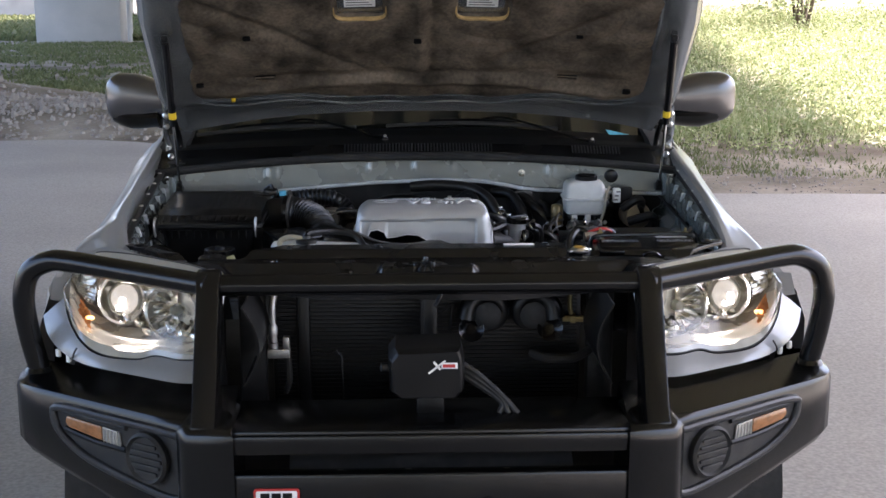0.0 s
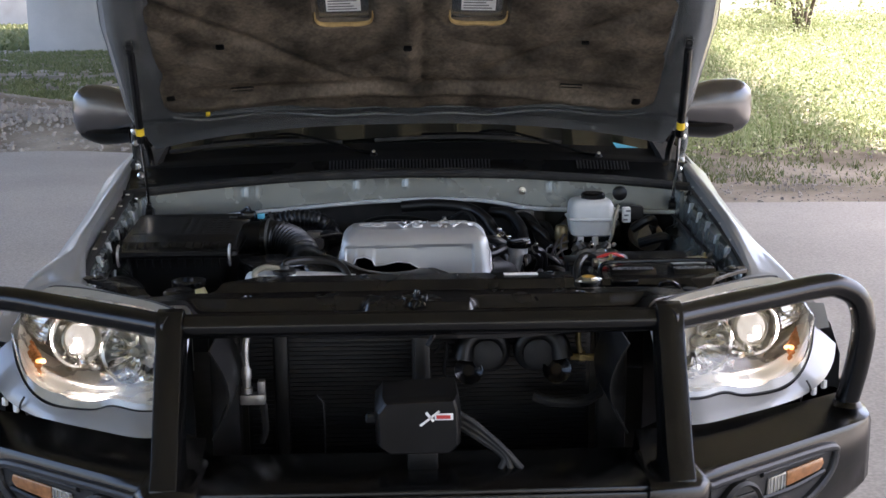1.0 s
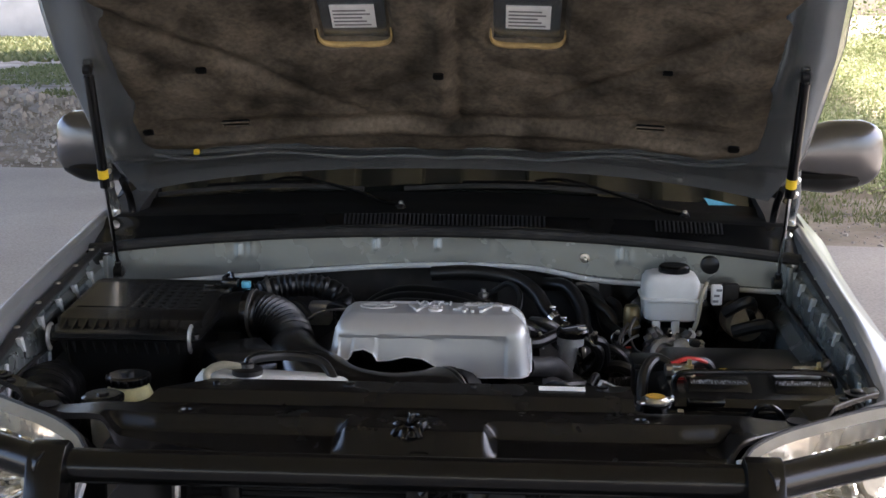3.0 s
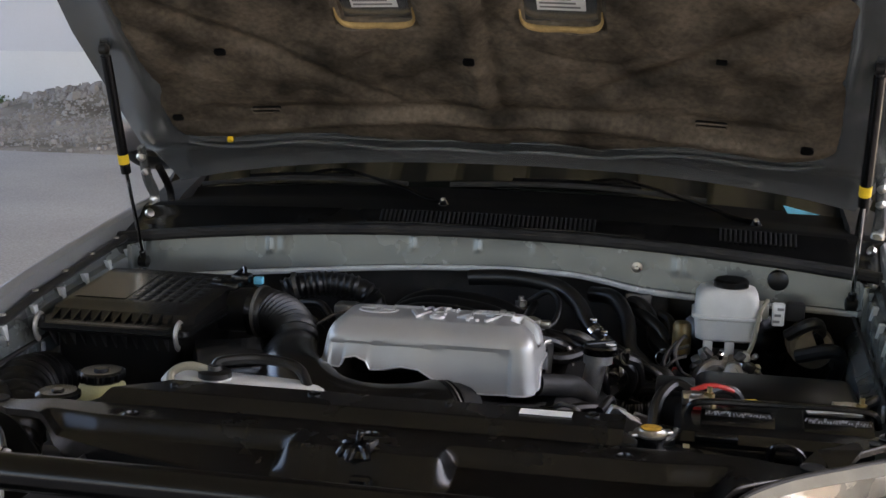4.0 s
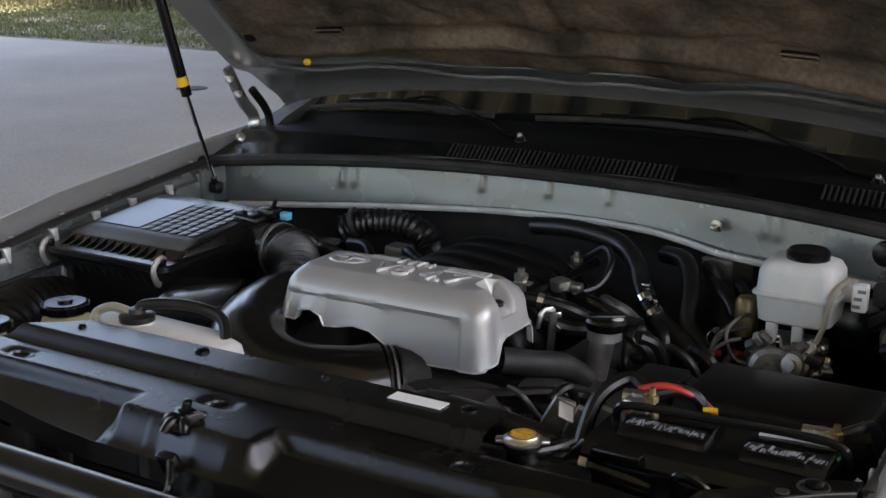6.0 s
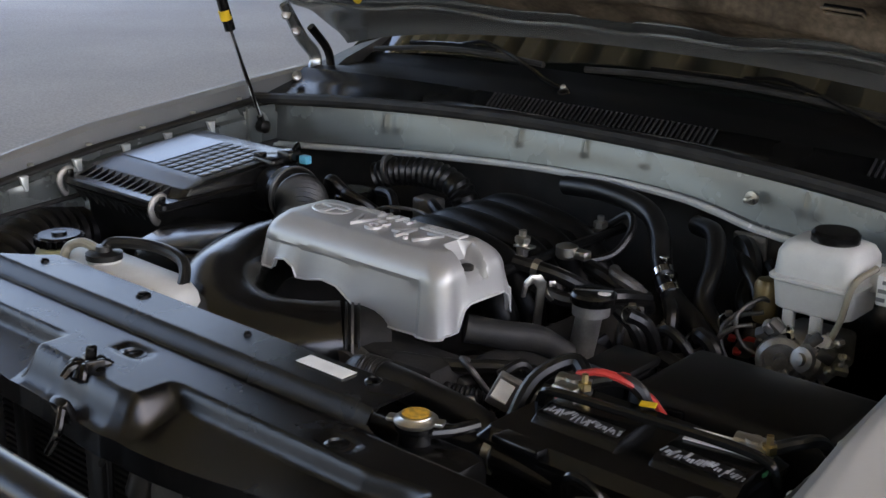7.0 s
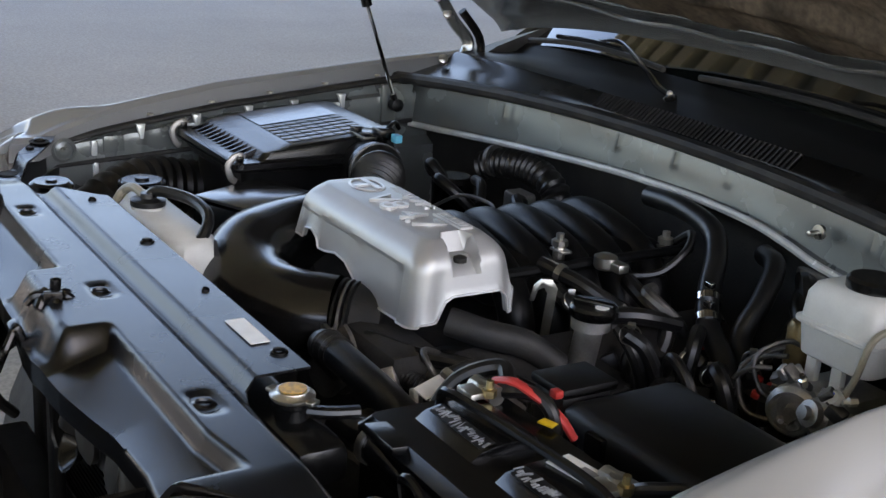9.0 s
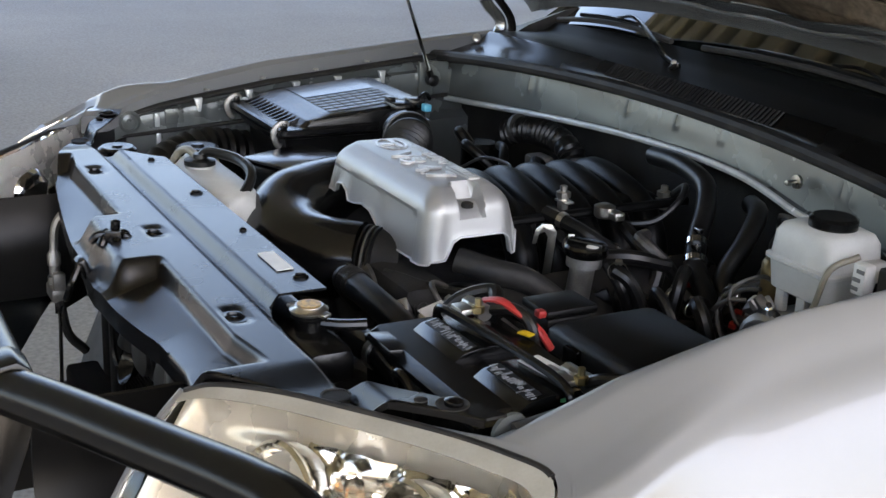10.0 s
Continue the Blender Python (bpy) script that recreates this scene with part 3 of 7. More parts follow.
def felt_point(u, v):
    x = (u * 2 - 1) * 0.690
    lo = felt_edge(abs(x))
    hi = 1.06 - 0.10 * ss(0.4, 0.66, abs(x))
    a = lo + (hi - lo) * v
    x *= 1 - 0.10 * ss(0.75, 1.0, v) + 0.02 * math.sin(v * 9) * ss(0.5, 0.66, abs(x))
    drop = 0.012 * (1 - ss(0, 0.03, min(v, 1 - v))) + 0.012 * (1 - ss(0, 0.03, min(u, 1 - u)))
    return hood(x, a, 0.030 + felt_relief(x, a) - drop)


def hood_rim(u, v):
    """Inner metal frame of the bonnet: rolled rim, channel and flat."""
    x = (u * 2 - 1)
    a0 = hood_rear(x * 0.74)
    a = a0 + (1.15 - a0) * v
    half = hood_half(a)
    ax = abs(x)
    n = 0.030 * ss(0.0, 0.03, a - a0) * ss(1.0, 0.975, ax) * ss(1.15, 1.12, a)
    n -= 0.016 * ss(0.02, 0.05, a - a0) * ss(0.19, 0.13, a)
    n -= 0.030 * ss(0.20, 0.25, a) * ss(0.86, 0.80, ax) * ss(1.10, 1.04, a)
    return hood(x * half, a , n - 0.002)


bonnet = part("hood", sheet(hood_rim, 90, 90), HOODIN, car, "open silver-grey bonnet seen from beneath")
part("outer_skin", sheet(lambda u, v: hood((u * 2 - 1) * hood_half(1.16 * v) * 1.005, hood_rear((u * 2 - 1) * 0.74) * (1 - v) + 1.16 * v, -0.010), 30, 30, -0.003), PAINT, bonnet)
felt = part("insulation_mat", sheet(felt_point, 150, 110), FELT, bonnet, "brown felt insulation mat, stained and creased")

def on_hood(bm, n):
    """Lay a flat shape drawn in (x, a) onto the underside."""
    for v in bm.verts:
        v.co = hood(v.co.x, v.co.y, n + v.co.z)
    return bm


for cx in (-0.17, 0.168):
    lab = part("caution_label", on_hood(prism(rect(cx - 0.043, 0.618, cx + 0.043, 0.688), 0.001), 0.013), WHITE, bonnet, "white printed caution label")
    for k in range(5):
        wd = 0.036 - 0.004 * (k * 7 % 3)
        part("print_line", on_hood(prism(rect(cx - 0.038, 0.626 + 0.011 * k, cx - 0.038 + wd * 2, 0.630 + 0.011 * k), 0.001), 0.0145), GREY, lab)
    foam = [(cx - 0.072, 0.632), (cx - 0.071, 0.602), (cx - 0.060, 0.585), (cx - 0.035, 0.579), (cx, 0.580), (cx + 0.035, 0.579), (cx + 0.060, 0.585), (cx + 0.071, 0.602), (cx + 0.072, 0.632)]
    part("window_frame", tube([hood(x, a, 0.026) for x, a in foam], [0.0015, 0.003, 0.0055, 0.0065, 0.0055, 0.0065, 0.0055, 0.003, 0.0015], 8, 5), FOAM, bonnet, "yellow foam edge of the mat cut-out")
    part("window_panel", on_hood(prism(rect(cx - 0.080, 0.582, cx + 0.080, 0.77, 0.015), 0.002), 0.010), HOODIN, bonnet, "dark painted metal behind the mat cut-out")
for x, a, w, h in ((-0.458, 0.31, 0.030, 0.007), (0.438, 0.31, 0.030, 0.007), (-0.651, 0.30, 0.011, 0.009), (0.62, 0.27, 0.012, 0.012), (-0.01, 0.497, 0.011, 0.010), (-0.49, 0.52, 0.011, 0.009), (0.448, 0.525, 0.010, 0.006)):
    loop = smooth([(p[0], p[1], 0) for p in rect(x - w, a - h, x + w, a + h, min(w, h) * 0.6, 2)], 2, closed=True)
    part("mat_slot", on_hood(prism(rect(x - w, a - h, x + w, a + h, min(w, h) * 0.6), 0.004), 0.0335 + felt_relief(x, a)), SHELF, bonnet)
    if w > 0.02:
        part("slot_rim", tube([hood(p.x, p.y, 0.041 + felt_relief(x, a)) for p in loop + loop[:2]], 0.0022, 6, 1, curve=False), FELT, bonnet)
part("mat_edge", tube([hood(x, felt_edge(abs(x)) - 0.006, 0.036) for x in [-0.66 + 0.06 * i for i in range(23)]], 0.0042, 8, 3), HOODIN, bonnet, "rolled metal edge below the mat")
part("mat_clip", on_hood(prism(rect(-0.570, 0.208, -0.558, 0.220, 0.003), 0.008), 0.034), YELLOW, bonnet, "yellow clip")


LAMP_SET = {1: (0, 0, 0), -1: (0.016, -0.061, 0.016)}   # one lamp sits a little further forward than the other


def fender(s):
    rows = [  # y, inner x z, crown x z, shoulder x z, side x z, low x z
        (2.95, 0.735, 1.090, 0.785, 1.100, 0.815, 1.085, 0.870, 1.020, 0.920, 0.88),
        (3.00, 0.745, 1.108, 0.785, 1.116, 0.815, 1.095, 0.868, 1.030, 0.925, 0.875),
        (3.10, 0.752, 1.138, 0.780, 1.143, 0.813, 1.115, 0.866, 1.048, 0.930, 0.87),
        (3.30, 0.763, 1.172, 0.780, 1.175, 0.815, 1.142, 0.866, 1.078, 0.935, 0.90),
        (3.50, 0.773, 1.190, 0.795, 1.191, 0.822, 1.163, 0.870, 1.102, 0.935, 0.93),
        (3.70, 0.783, 1.208, 0.804, 1.208, 0.833, 1.181, 0.880, 1.122, 0.932, 0.93),
        (3.95, 0.803, 1.222, 0.825, 1.222, 0.854, 1.196, 0.905, 1.142, 0.930, 0.92),
        (4.25, 0.830, 1.235, 0.852, 1.232, 0.880, 1.205, 0.916, 1.148, 0.930, 0.88),
    ]
    # front edge, which lies along the lens and then the bumper skin
    lip = [(0.0, 0.728, 2.960, 1.050), (0.14, 0.730, 2.962, 1.082), (0.286, 0.742, 2.970, 1.089), (0.36, 0.765, 2.982, 1.089), (0.43, 0.79, 2.998, 1.086), (0.50, 0.814, 3.003, 1.080),
           (0.571, 0.846, 2.985, 1.068), (0.65, 0.872, 2.945, 1.040), (0.714, 0.893, 2.875, 1.000), (0.857, 0.918, 2.873, 0.930), (1.0, 0.930, 2.90, 0.72)]

    def base(y, v):
        r = pick(rows, y)
        pts = [(r[0], r[1] - 0.035), (r[0], r[1] - 0.004), (r[0] + 0.006, r[1] + 0.001), (r[2], r[3]), (r[4], r[5]), (r[6], r[7]), (r[8], r[9]), (r[8] - 0.005, 0.72)]
        k = v * (len(pts) - 1)
        i = min(int(k), len(pts) - 2)
        t = k - i
        p0, p1, p2, p3 = pts[max(i - 1, 0)], pts[i], pts[i + 1], pts[min(i + 2, len(pts) - 1)]
        if i < 2:
            x, z = p1[0] + (p2[0] - p1[0]) * t, p1[1] + (p2[1] - p1[1]) * t
        else:
            cr = lambda a, b, c, d: 0.5 * (2 * b + (c - a) * t + (2 * a - 5 * b + 4 * c - d) * t * t + (3 * b - a - 3 * c + d) * t ** 3)
            x, z = cr(p0[0], p1[0], p2[0], p3[0]), cr(p0[1], p1[1], p2[1], p3[1])
        return Vector((x, y, z))

    def f(u, v):
        e = Vector(pick(lip, v)) + Vector((s * LAMP_SET[s][0], LAMP_SET[s][1], LAMP_SET[s][2]))
        y = e.y + (4.25 - e.y) * u ** 1.5
        p = base(y, v) + (e - base(e.y, v)) * (1 - ss(0, 0.22, u ** 1.5))
        w = u ** 1.5
        swell = ss(0.0, 0.025, w) * ss(0.14, 0.05, w) * ss(0.34, 0.46, v) * ss(0.86, 0.70, v) * (1.0 if s < 0 else 0.0)   # rounded shoulder beside the lamp
        return Vector((s * (p.x + 0.008 * swell) - 0.010 * ss(0, 0.22, w), p.y - 0.012 * swell, p.z + 0.020 * swell))
    return sheet(f, 70, 70)


for s in (-1, 1):
    part("fender", fender(s), PAINT, car)


# inner apron with stamped notches, drain channel and the rubber seal
FLANGE = [(2.95, 0.730, 1.088), (3.06, 0.740, 1.108), (3.15, 0.746, 1.121), (3.30, 0.752, 1.142), (3.50, 0.761, 1.160), (3.70, 0.771, 1.178)]
APRON = [(2.95, 0.722, 1.086), (3.0, 0.730, 1.098), (3.14, 0.735, 1.114), (3.3, 0.738, 1.132), (3.5, 0.742, 1.146), (3.7, 0.748, 1.158)]


def apron(s):
    def f(u, v):
        y = 2.965 + 0.785 * u
        x, z = pick(APRON, y)
        fx, fz = pick(FLANGE, y)
        pts = [(fx + 0.008, fz - 0.006), (x + 0.02, min(z + 0.006, fz - 0.006)), (x + 0.012, z - 0.008), (x, z - 0.012), (x - 0.002, z - 0.02), (x - 0.006, z - 0.10), (x - 0.03, z - 0.115), (x - 0.04, 0.86)]
        k = v * (len(pts) - 1)
        i = min(int(k), len(pts) - 2)
        t = k - i
        px, pz = pts[i][0] + (pts[i + 1][0] - pts[i][0]) * t, pts[i][1] + (pts[i + 1][1] - pts[i][1]) * t
        bump = 0.0
        if 3 <= i <= 5:
            for c in NOTCH:
                w = 0.012 * (1.0 - 0.6 * (z - pz) / 0.06)
                bump += 0.004 * math.exp(-((y - c) / max(w, 0.003)) ** 2) * ss(z - 0.07, z - 0.02, pz)
        return Vector((s * (px - bump), y, pz))
    return sheet(f, 190, 42)


NOTCH = (3.137, 3.244, 3.348, 3.443, 3.546, 3.641)
for s in (-1, 1):
    ap = part("inner_fender", apron(s), BAY, car, "grey-green painted inner wing with stamped notches")
    seal = [(s * (pick(FLANGE, y)[0] + 0.003), y, pick(FLANGE, y)[1] - 0.004) for y in (2.99, 3.05, 3.1, 3.15, 3.2, 3.3, 3.4, 3.5, 3.6, 3.7)]
    part("grommet", lathe([(0.021, 0), (0.022, 0.004), (0.017, 0.007), (0.015, 0.003), (0.008, 0.006), (0, 0.006)], (s * 0.724, 2.995, 1.080), 22, (0, -90 * s, 0)), BAY, ap, "", 15)
    part("pressed_pad", box((s * 0.730, 3.086, 1.084), (0.006, 0.038, 0.030), 0.002), BAY, ap)
    for py, pz, ph in ((3.050, 1.079, 0.028), (3.052, 1.036, 0.034), (3.137, 1.036, 0.034), (3.25, 1.045, 0.03)):
        part("pressed_slot", box((s * 0.725, py, pz), (0.006, 0.011, ph), 0.0028), SEAMGLINT, ap)
    for c in NOTCH:
        nx, nz = pick(APRON, c)
        # added pale wedge that stands for the highlight on each stamped notch
        part("notch_glint", prism([(-0.009, 0.0), (0.009, 0.0), (0.0075, -0.004), (0.003, -0.026), (-0.003, -0.026), (-0.0075, -0.004)], 0.010, Matrix(((0, s * 0.25, -s, s * (nx + 0.006)), (1, 0, 0, c), (0, 1, 0, nz + 0.003), (0, 0, 0, 1))), 0.0015), SEAMGLINT, ap)
    part("crease", tube([(s * 0.727, y, 1.050 + 0.06 * (y - 2.97)) for y in (2.97, 3.1, 3.25, 3.4, 3.55, 3.7)], 0.004, 6, 3), DIRTY, ap)
    part("rubber_seal", tube(seal, 0.0095, 10, 5, flat=0.55), RUBBER, car, "black rubber bonnet seal")
    for y in (3.16, 3.28, 3.4, 3.52, 3.64):
        x, z = pick(APRON, y)
        part("screw_head", lathe([(0.006, 0), (0.006, 0.003), (0.0, 0.004)], (s * (pick(FLANGE, y)[0] + 0.002), y, pick(FLANGE, y)[1] + 0.006), 10), STEEL, car)

# firewall with its seam, upper lip, seal and cowl
SEAM = [(-0.74, 1.085), (-0.683, 1.089), (-0.41, 1.112), (-0.2, 1.128), (-0.09, 1.134), (0.05, 1.138), (0.175, 1.135), (0.25, 1.125), (0.322, 1.112), (0.45, 1.105), (0.74, 1.10)]


def bow(x):
    return 3.765 - 0.05 * (x / 0.72) ** 2


def fire_low(u, v):
    x = -0.76 + 1.52 * u
    zt = pick(SEAM, x)[0]
    return Vector((x, bow(x) + 0.035, 0.80 + (zt - 0.80) * v))


def fire_up(u, v):
    x = -0.76 + 1.52 * u
    zb = pick(SEAM, x)[0]
    zt = 1.205 - 0.035 * (x / 0.74) ** 2
    dent = 0.0008 * noise.noise((x * 6, v * 2, 3))
    for c in (-0.47, -0.44, -0.16, -0.02, 0.10, 0.385, 0.41):
        dent -= 0.0035 * math.exp(-((x - c) / 0.0035) ** 2) * ss(0.4, 0.5, v) * ss(0.95, 0.85, v)
    lip = -0.010 * ss(0.06, 0.0, v)
    return Vector((x, bow(x) + lip + dent + 0.012 * v, zb + (zt - zb) * v))


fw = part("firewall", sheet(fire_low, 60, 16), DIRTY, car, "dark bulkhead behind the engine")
part("upper_panel", sheet(fire_up, 220, 14, 0.004), BAY, fw, "grey-green painted bulkhead panel with stamped ribs")
part("seam_lip", tube([(x, bow(x) - 0.012, z) for x, z in SEAM], 0.0062, 8, 6), SEAMGLINT, fw)
part("mount_stud", join(lathe([(0.011, 0), (0.011, 0.005), (0.004, 0.006), (0.004, 0.024), (0, 0.025)], (0.309, 3.745, 1.160), 12, (90, 0, 0))), STEEL, fw)
part("cowl_seal", tube([(x, bow(x) - 0.004, 1.211 - 0.036 * (x / 0.74) ** 2) for x in (-0.80, -0.76, -0.6, -0.4, -0.2, 0, 0.2, 0.4, 0.6, 0.76, 0.80)], 0.016, 10, 5, flat=0.8), RUBBER, car, "black rubber bulkhead seal")


def cowl(u, v):
    """From the seal up a sloping vent strip (v 0.2 to 0.4), then nearly level to the glass."""
    x = -0.80 + 1.60 * u
    yb, zb = 3.784 + 0.09 * x * x, 1.246 - 0.045 * x * x
    q = x / 0.74
    rows = [(bow(x) + 0.004, 1.212 - 0.036 * q * q), (yb - 0.026, zb - 0.021), (yb, zb), (yb + 0.020, zb + 0.005), (3.850 + 0.095 * q * q, 1.266 - 0.040 * q * q), (3.880 + 0.095 * q * q, 1.284 - 0.040 * q * q)]
    k = v * (len(rows) - 1)
    i = min(int(k), len(rows) - 2)
    t = k - i
    return Vector((x, rows[i][0] + (rows[i + 1][0] - rows[i][0]) * t, rows[i][1] + (rows[i + 1][1] - rows[i][1]) * t))


part("cowl_shelf", sheet(lambda u, v: cowl(u, 0.42 + 0.58 * v), 60, 14, 0.003), SHELF, car, "dark matt plastic shelf under the windscreen")
cowl_ob = part("cowl", sheet(lambda u, v: cowl(u, 0.42 * v), 60, 12, 0.003), COWLBLK, car, "black plastic cowl below the windscreen")
for x0, x1, k in ((-0.230, 0.218, 46), (0.470, 0.618, 15)):
    grille = part("cowl_vent", sheet(lambda u, v: cowl(((x0 + (x1 - x0) * u) + 0.8) / 1.6, 0.205 + 0.19 * v) + Vector((0, -0.0005, 0.0005)), 20, 3), SHELF, cowl_ob, "slotted fresh-air intake")
    for i in range(k + 1):
        x = x0 + (x1 - x0) * i / k
        a, b = cowl((x + 0.8) / 1.6, 0.205), cowl((x + 0.8) / 1.6, 0.395)
        part("vent_slat", tube([a + Vector((0, -0.002, 0.002)), b + Vector((0, -0.002, 0.002))], 0.0021, 6, curve=False), SLAT, grille)


def screen(u, v):
    x = (u * 2 - 1)
    half = 0.74 - 0.14 * v
    y = 3.868 + 0.88 * v + 0.095 * x * x * (1 - 0.4 * v)
    z = 1.272 + 0.55 * v - 0.040 * x * x
    return Vector((x * half, y, z))


part("windscreen", sheet(screen, 30, 20, 0.005), WINDOW, car, "dark windscreen reflecting the bridge beams")
part("sun_strip", loft([[Vector(q) + Vector((0, -0.53, 0.85)) * d for q in (screen(0.908, 0.034), screen(0.912, 0.010), screen(0.958, 0.016))] for d in (0.004, 0.005)]), BLUE, car, "small pale blue windscreen sticker")
def on_screen(x, v, d):
    return screen((x / (0.74 - 0.14 * v) + 1) / 2, v) + Vector((0, -0.53, 0.85)) * d


for px, foot, tx in ((-0.14, Vector((-0.108, 3.826, 1.254)), -0.71), (0.50, Vector((0.541, 3.852, 1.238)), -0.105)):
    elbow = foot + Vector((-0.10, 0.030, 0.030))
    ar = part("wiper", join(lathe([(0.013, -0.012), (0.013, 0.002), (0.009, 0.007), (0.008, 0.011), (0, 0.012)], tuple(foot), 14), tube([foot + Vector((0, 0.004, 0.006)), foot + Vector((-0.05, 0.014, 0.014)), elbow, on_screen((px + tx) / 2 + 0.08, 0.040, 0.028), on_screen((px + tx) / 2, 0.042, 0.022)], [0.009, 0.0085, 0.007, 0.006, 0.005], 8, 5, flat=0.6)), GLOSSBLK, car, "black windscreen wiper at rest")
    line = [on_screen(tx + (px - 0.06 - tx) * k / 4, (0.020, 0.030, 0.034, 0.030, 0.018)[k], 0.010) for k in range(5)]
    part("wiper_blade", tube(line, 0.0055, 8, 5), RUBBER, ar)
    part("blade_yoke", tube([p + Vector((0, -0.006, 0.011)) for p in line[1:4]], 0.0045, 8, 5), GLOSSBLK, ar)
    part("arm_nut", lathe([(0.005, 0), (0.005, 0.005), (0.002, 0.007), (0, 0.007)], tuple(foot + Vector((0, -0.004, 0.010))), 6), STEEL, ar)

# hinges and gas struts
for s in (-1, 1):
    part("cowl_end", loft([[Vector((s * x, y, z + dz)) for dz in (0, 0.05 * k)] + [Vector((s * (x + 0.09), y + 0.01, z + 0.03 * k)), Vector((s * (x + 0.09), y + 0.01, z))] for x, y, z, k in ((0.735, 3.83, 1.17, 0.6), (0.73, 3.90, 1.19, 1.0), (0.72, 4.0, 1.21, 1.3), (0.71, 4.14, 1.22, 1.5))]), RUBBER, car, "black corner filler of the cowl")
for s in (-1, 1):
    hg = part("hinge", tube([(s * 0.775, 3.84, 1.19), (s * 0.782, 3.86, 1.24), (s * 0.78, 3.82, 1.285), (s * 0.765, 3.76, 1.36)], [0.015, 0.013, 0.013, 0.011], 8, 5, flat=0.5), HOODIN, car, "painted steel bonnet hinge")
    part("hinge_link", tube([(s * 0.745, 3.87, 1.20), (s * 0.748, 3.865, 1.255), (s * 0.752, 3.82, 1.31)], 0.009, 8, 4), GLOSSBLK, hg)
    for q in ((s * 0.776, 3.80, 1.30), (s * 0.772, 3.77, 1.335), (s * 0.765, 3.79, 1.208)):
        part("hinge_bolt", lathe([(0.010, 0), (0.010, 0.008), (0.004, 0.010), (0, 0.010)], q, 8, (60, 0, -s * 60)), STEEL, hg)
    top, yel, bot = Vector((s * 0.712, 3.50, 1.576)), Vector((s * 0.712, 3.565, 1.36)), Vector((s * 0.715, 3.655, 1.130))
    strut = part("gas_strut", tube([top.lerp(yel, 0.06), yel.lerp(bot, 0.14)], 0.0105, 12, curve=False), GLOSSBLK, car, "black gas strut holding the bonnet open")
    part("rod", tube([yel.lerp(bot, 0.12), bot], 0.0042, 8, curve=False), CHROME, strut, "thin steel piston rod")
    part("marker_band", tube([yel.lerp(top, 0.03), yel.lerp(bot, 0.05)], 0.0112, 12, curve=False), YELLOW, strut, "yellow warning band")
    part("end_fitting", join(tube([top.lerp(yel, -0.05), top.lerp(yel, 0.08)], 0.007, 8, curve=False), lathe([(0.004, -0.010), (0.011, -0.008), (0.011, 0.006), (0.005, 0.009), (0, 0.009)], tuple(top), 12, (0, 90, 0))), PLASTIC, strut)
    part("end_fitting", join(tube([bot.lerp(yel, 0.10), bot], 0.007, 8, curve=False), lathe([(0.004, -0.012), (0.013, -0.010), (0.013, 0.008), (0.006, 0.012), (0, 0.012)], tuple(bot), 12, (0, 90, 0))), PLASTIC, strut)
    part("strut_bracket", box((s * 0.738, 3.668, 1.125), (0.010, 0.070, 0.085), 0.001), BAY, car)

# mirrors
for s in (-1, 1):
    rings = []
    for t in [i / 12 for i in range(13)]:
        x = 0.86 + (0.225 + 0.02 * s) * t
        e = math.sqrt(max(0.0, 1 - (max(0, t - 0.70) / 0.30) ** 2)) if t > 0.70 else 1.0
        e = max(e, 0.05)
        up, dn, fr, bk = 0.085 * (0.72 + 0.28 * ss(0, 0.5, t)) * e, 0.085 * (0.55 + 0.45 * ss(0, 0.6, t)) * e, 0.075 * e, 0.05 * e
        ring = []
        for j in range(20):
            q = 2 * math.pi * j / 20
            cq, sq = math.cos(q), math.sin(q)
            cq, sq = math.copysign(abs(cq) ** 0.5, cq), math.copysign(abs(sq) ** 0.55, sq)
            ring.append(Vector((s * x, 4.27 + (bk if cq > 0 else fr) * cq, 1.340 + 0.010 * t + (up if sq > 0 else dn) * sq)))
        rings.append(ring)
    mir = part("door_mirror", loft(rings), MIRROR, car, "grey door mirror housing")
    part("lower_shell", tube([(s * 0.88, 4.245, 1.275), (s * 0.97, 4.242, 1.274), (s * (1.04 + 0.015 * s), 4.25, 1.287)], [0.048, 0.058, 0.040], 14, 4, flat=0.5), PLASTIC, mir, "dark lower half of the mirror")
    part("mirror_foot", tube([(s * 0.80, 4.29, 1.25), (s * 0.87, 4.28, 1.268), (s * 0.93, 4.27, 1.29)], [0.035, 0.03, 0.03], 10, 4), PLASTIC, mir)
    part("mirror_glass", box((s * 0.955, 4.325, 1.340), (0.14, 0.004, 0.11), 0.01), CHROME, mir)

# cabin, sides, roof and wheels, which stand behind the bonnet
prof = [(0.93, 0.50), (0.935, 0.86), (0.92, 1.10), (0.86, 1.22), (0.80, 1.45), (0.70, 1.74), (0.62, 1.80)]


def cabin(u, v):
    y = 4.22 + 2.7 * u
    k = v * 2 * (len(prof) - 1)
    k = k if k <= len(prof) - 1 else 2 * (len(prof) - 1) - k
    sx = -1 if v < 0.5 else 1
    i = min(int(k), len(prof) - 2)
    t = k - i
    x, z = prof[i][0] + (prof[i + 1][0] - prof[i][0]) * t, prof[i][1] + (prof[i + 1][1] - prof[i][1]) * t
    lean = 0.55 * max(0, (z - 1.22) / 0.58) * (1 - u) ** 2
    return Vector((sx * x, y + lean, z + 0.02 * math.sin(math.pi * u) * (z > 1.7)))


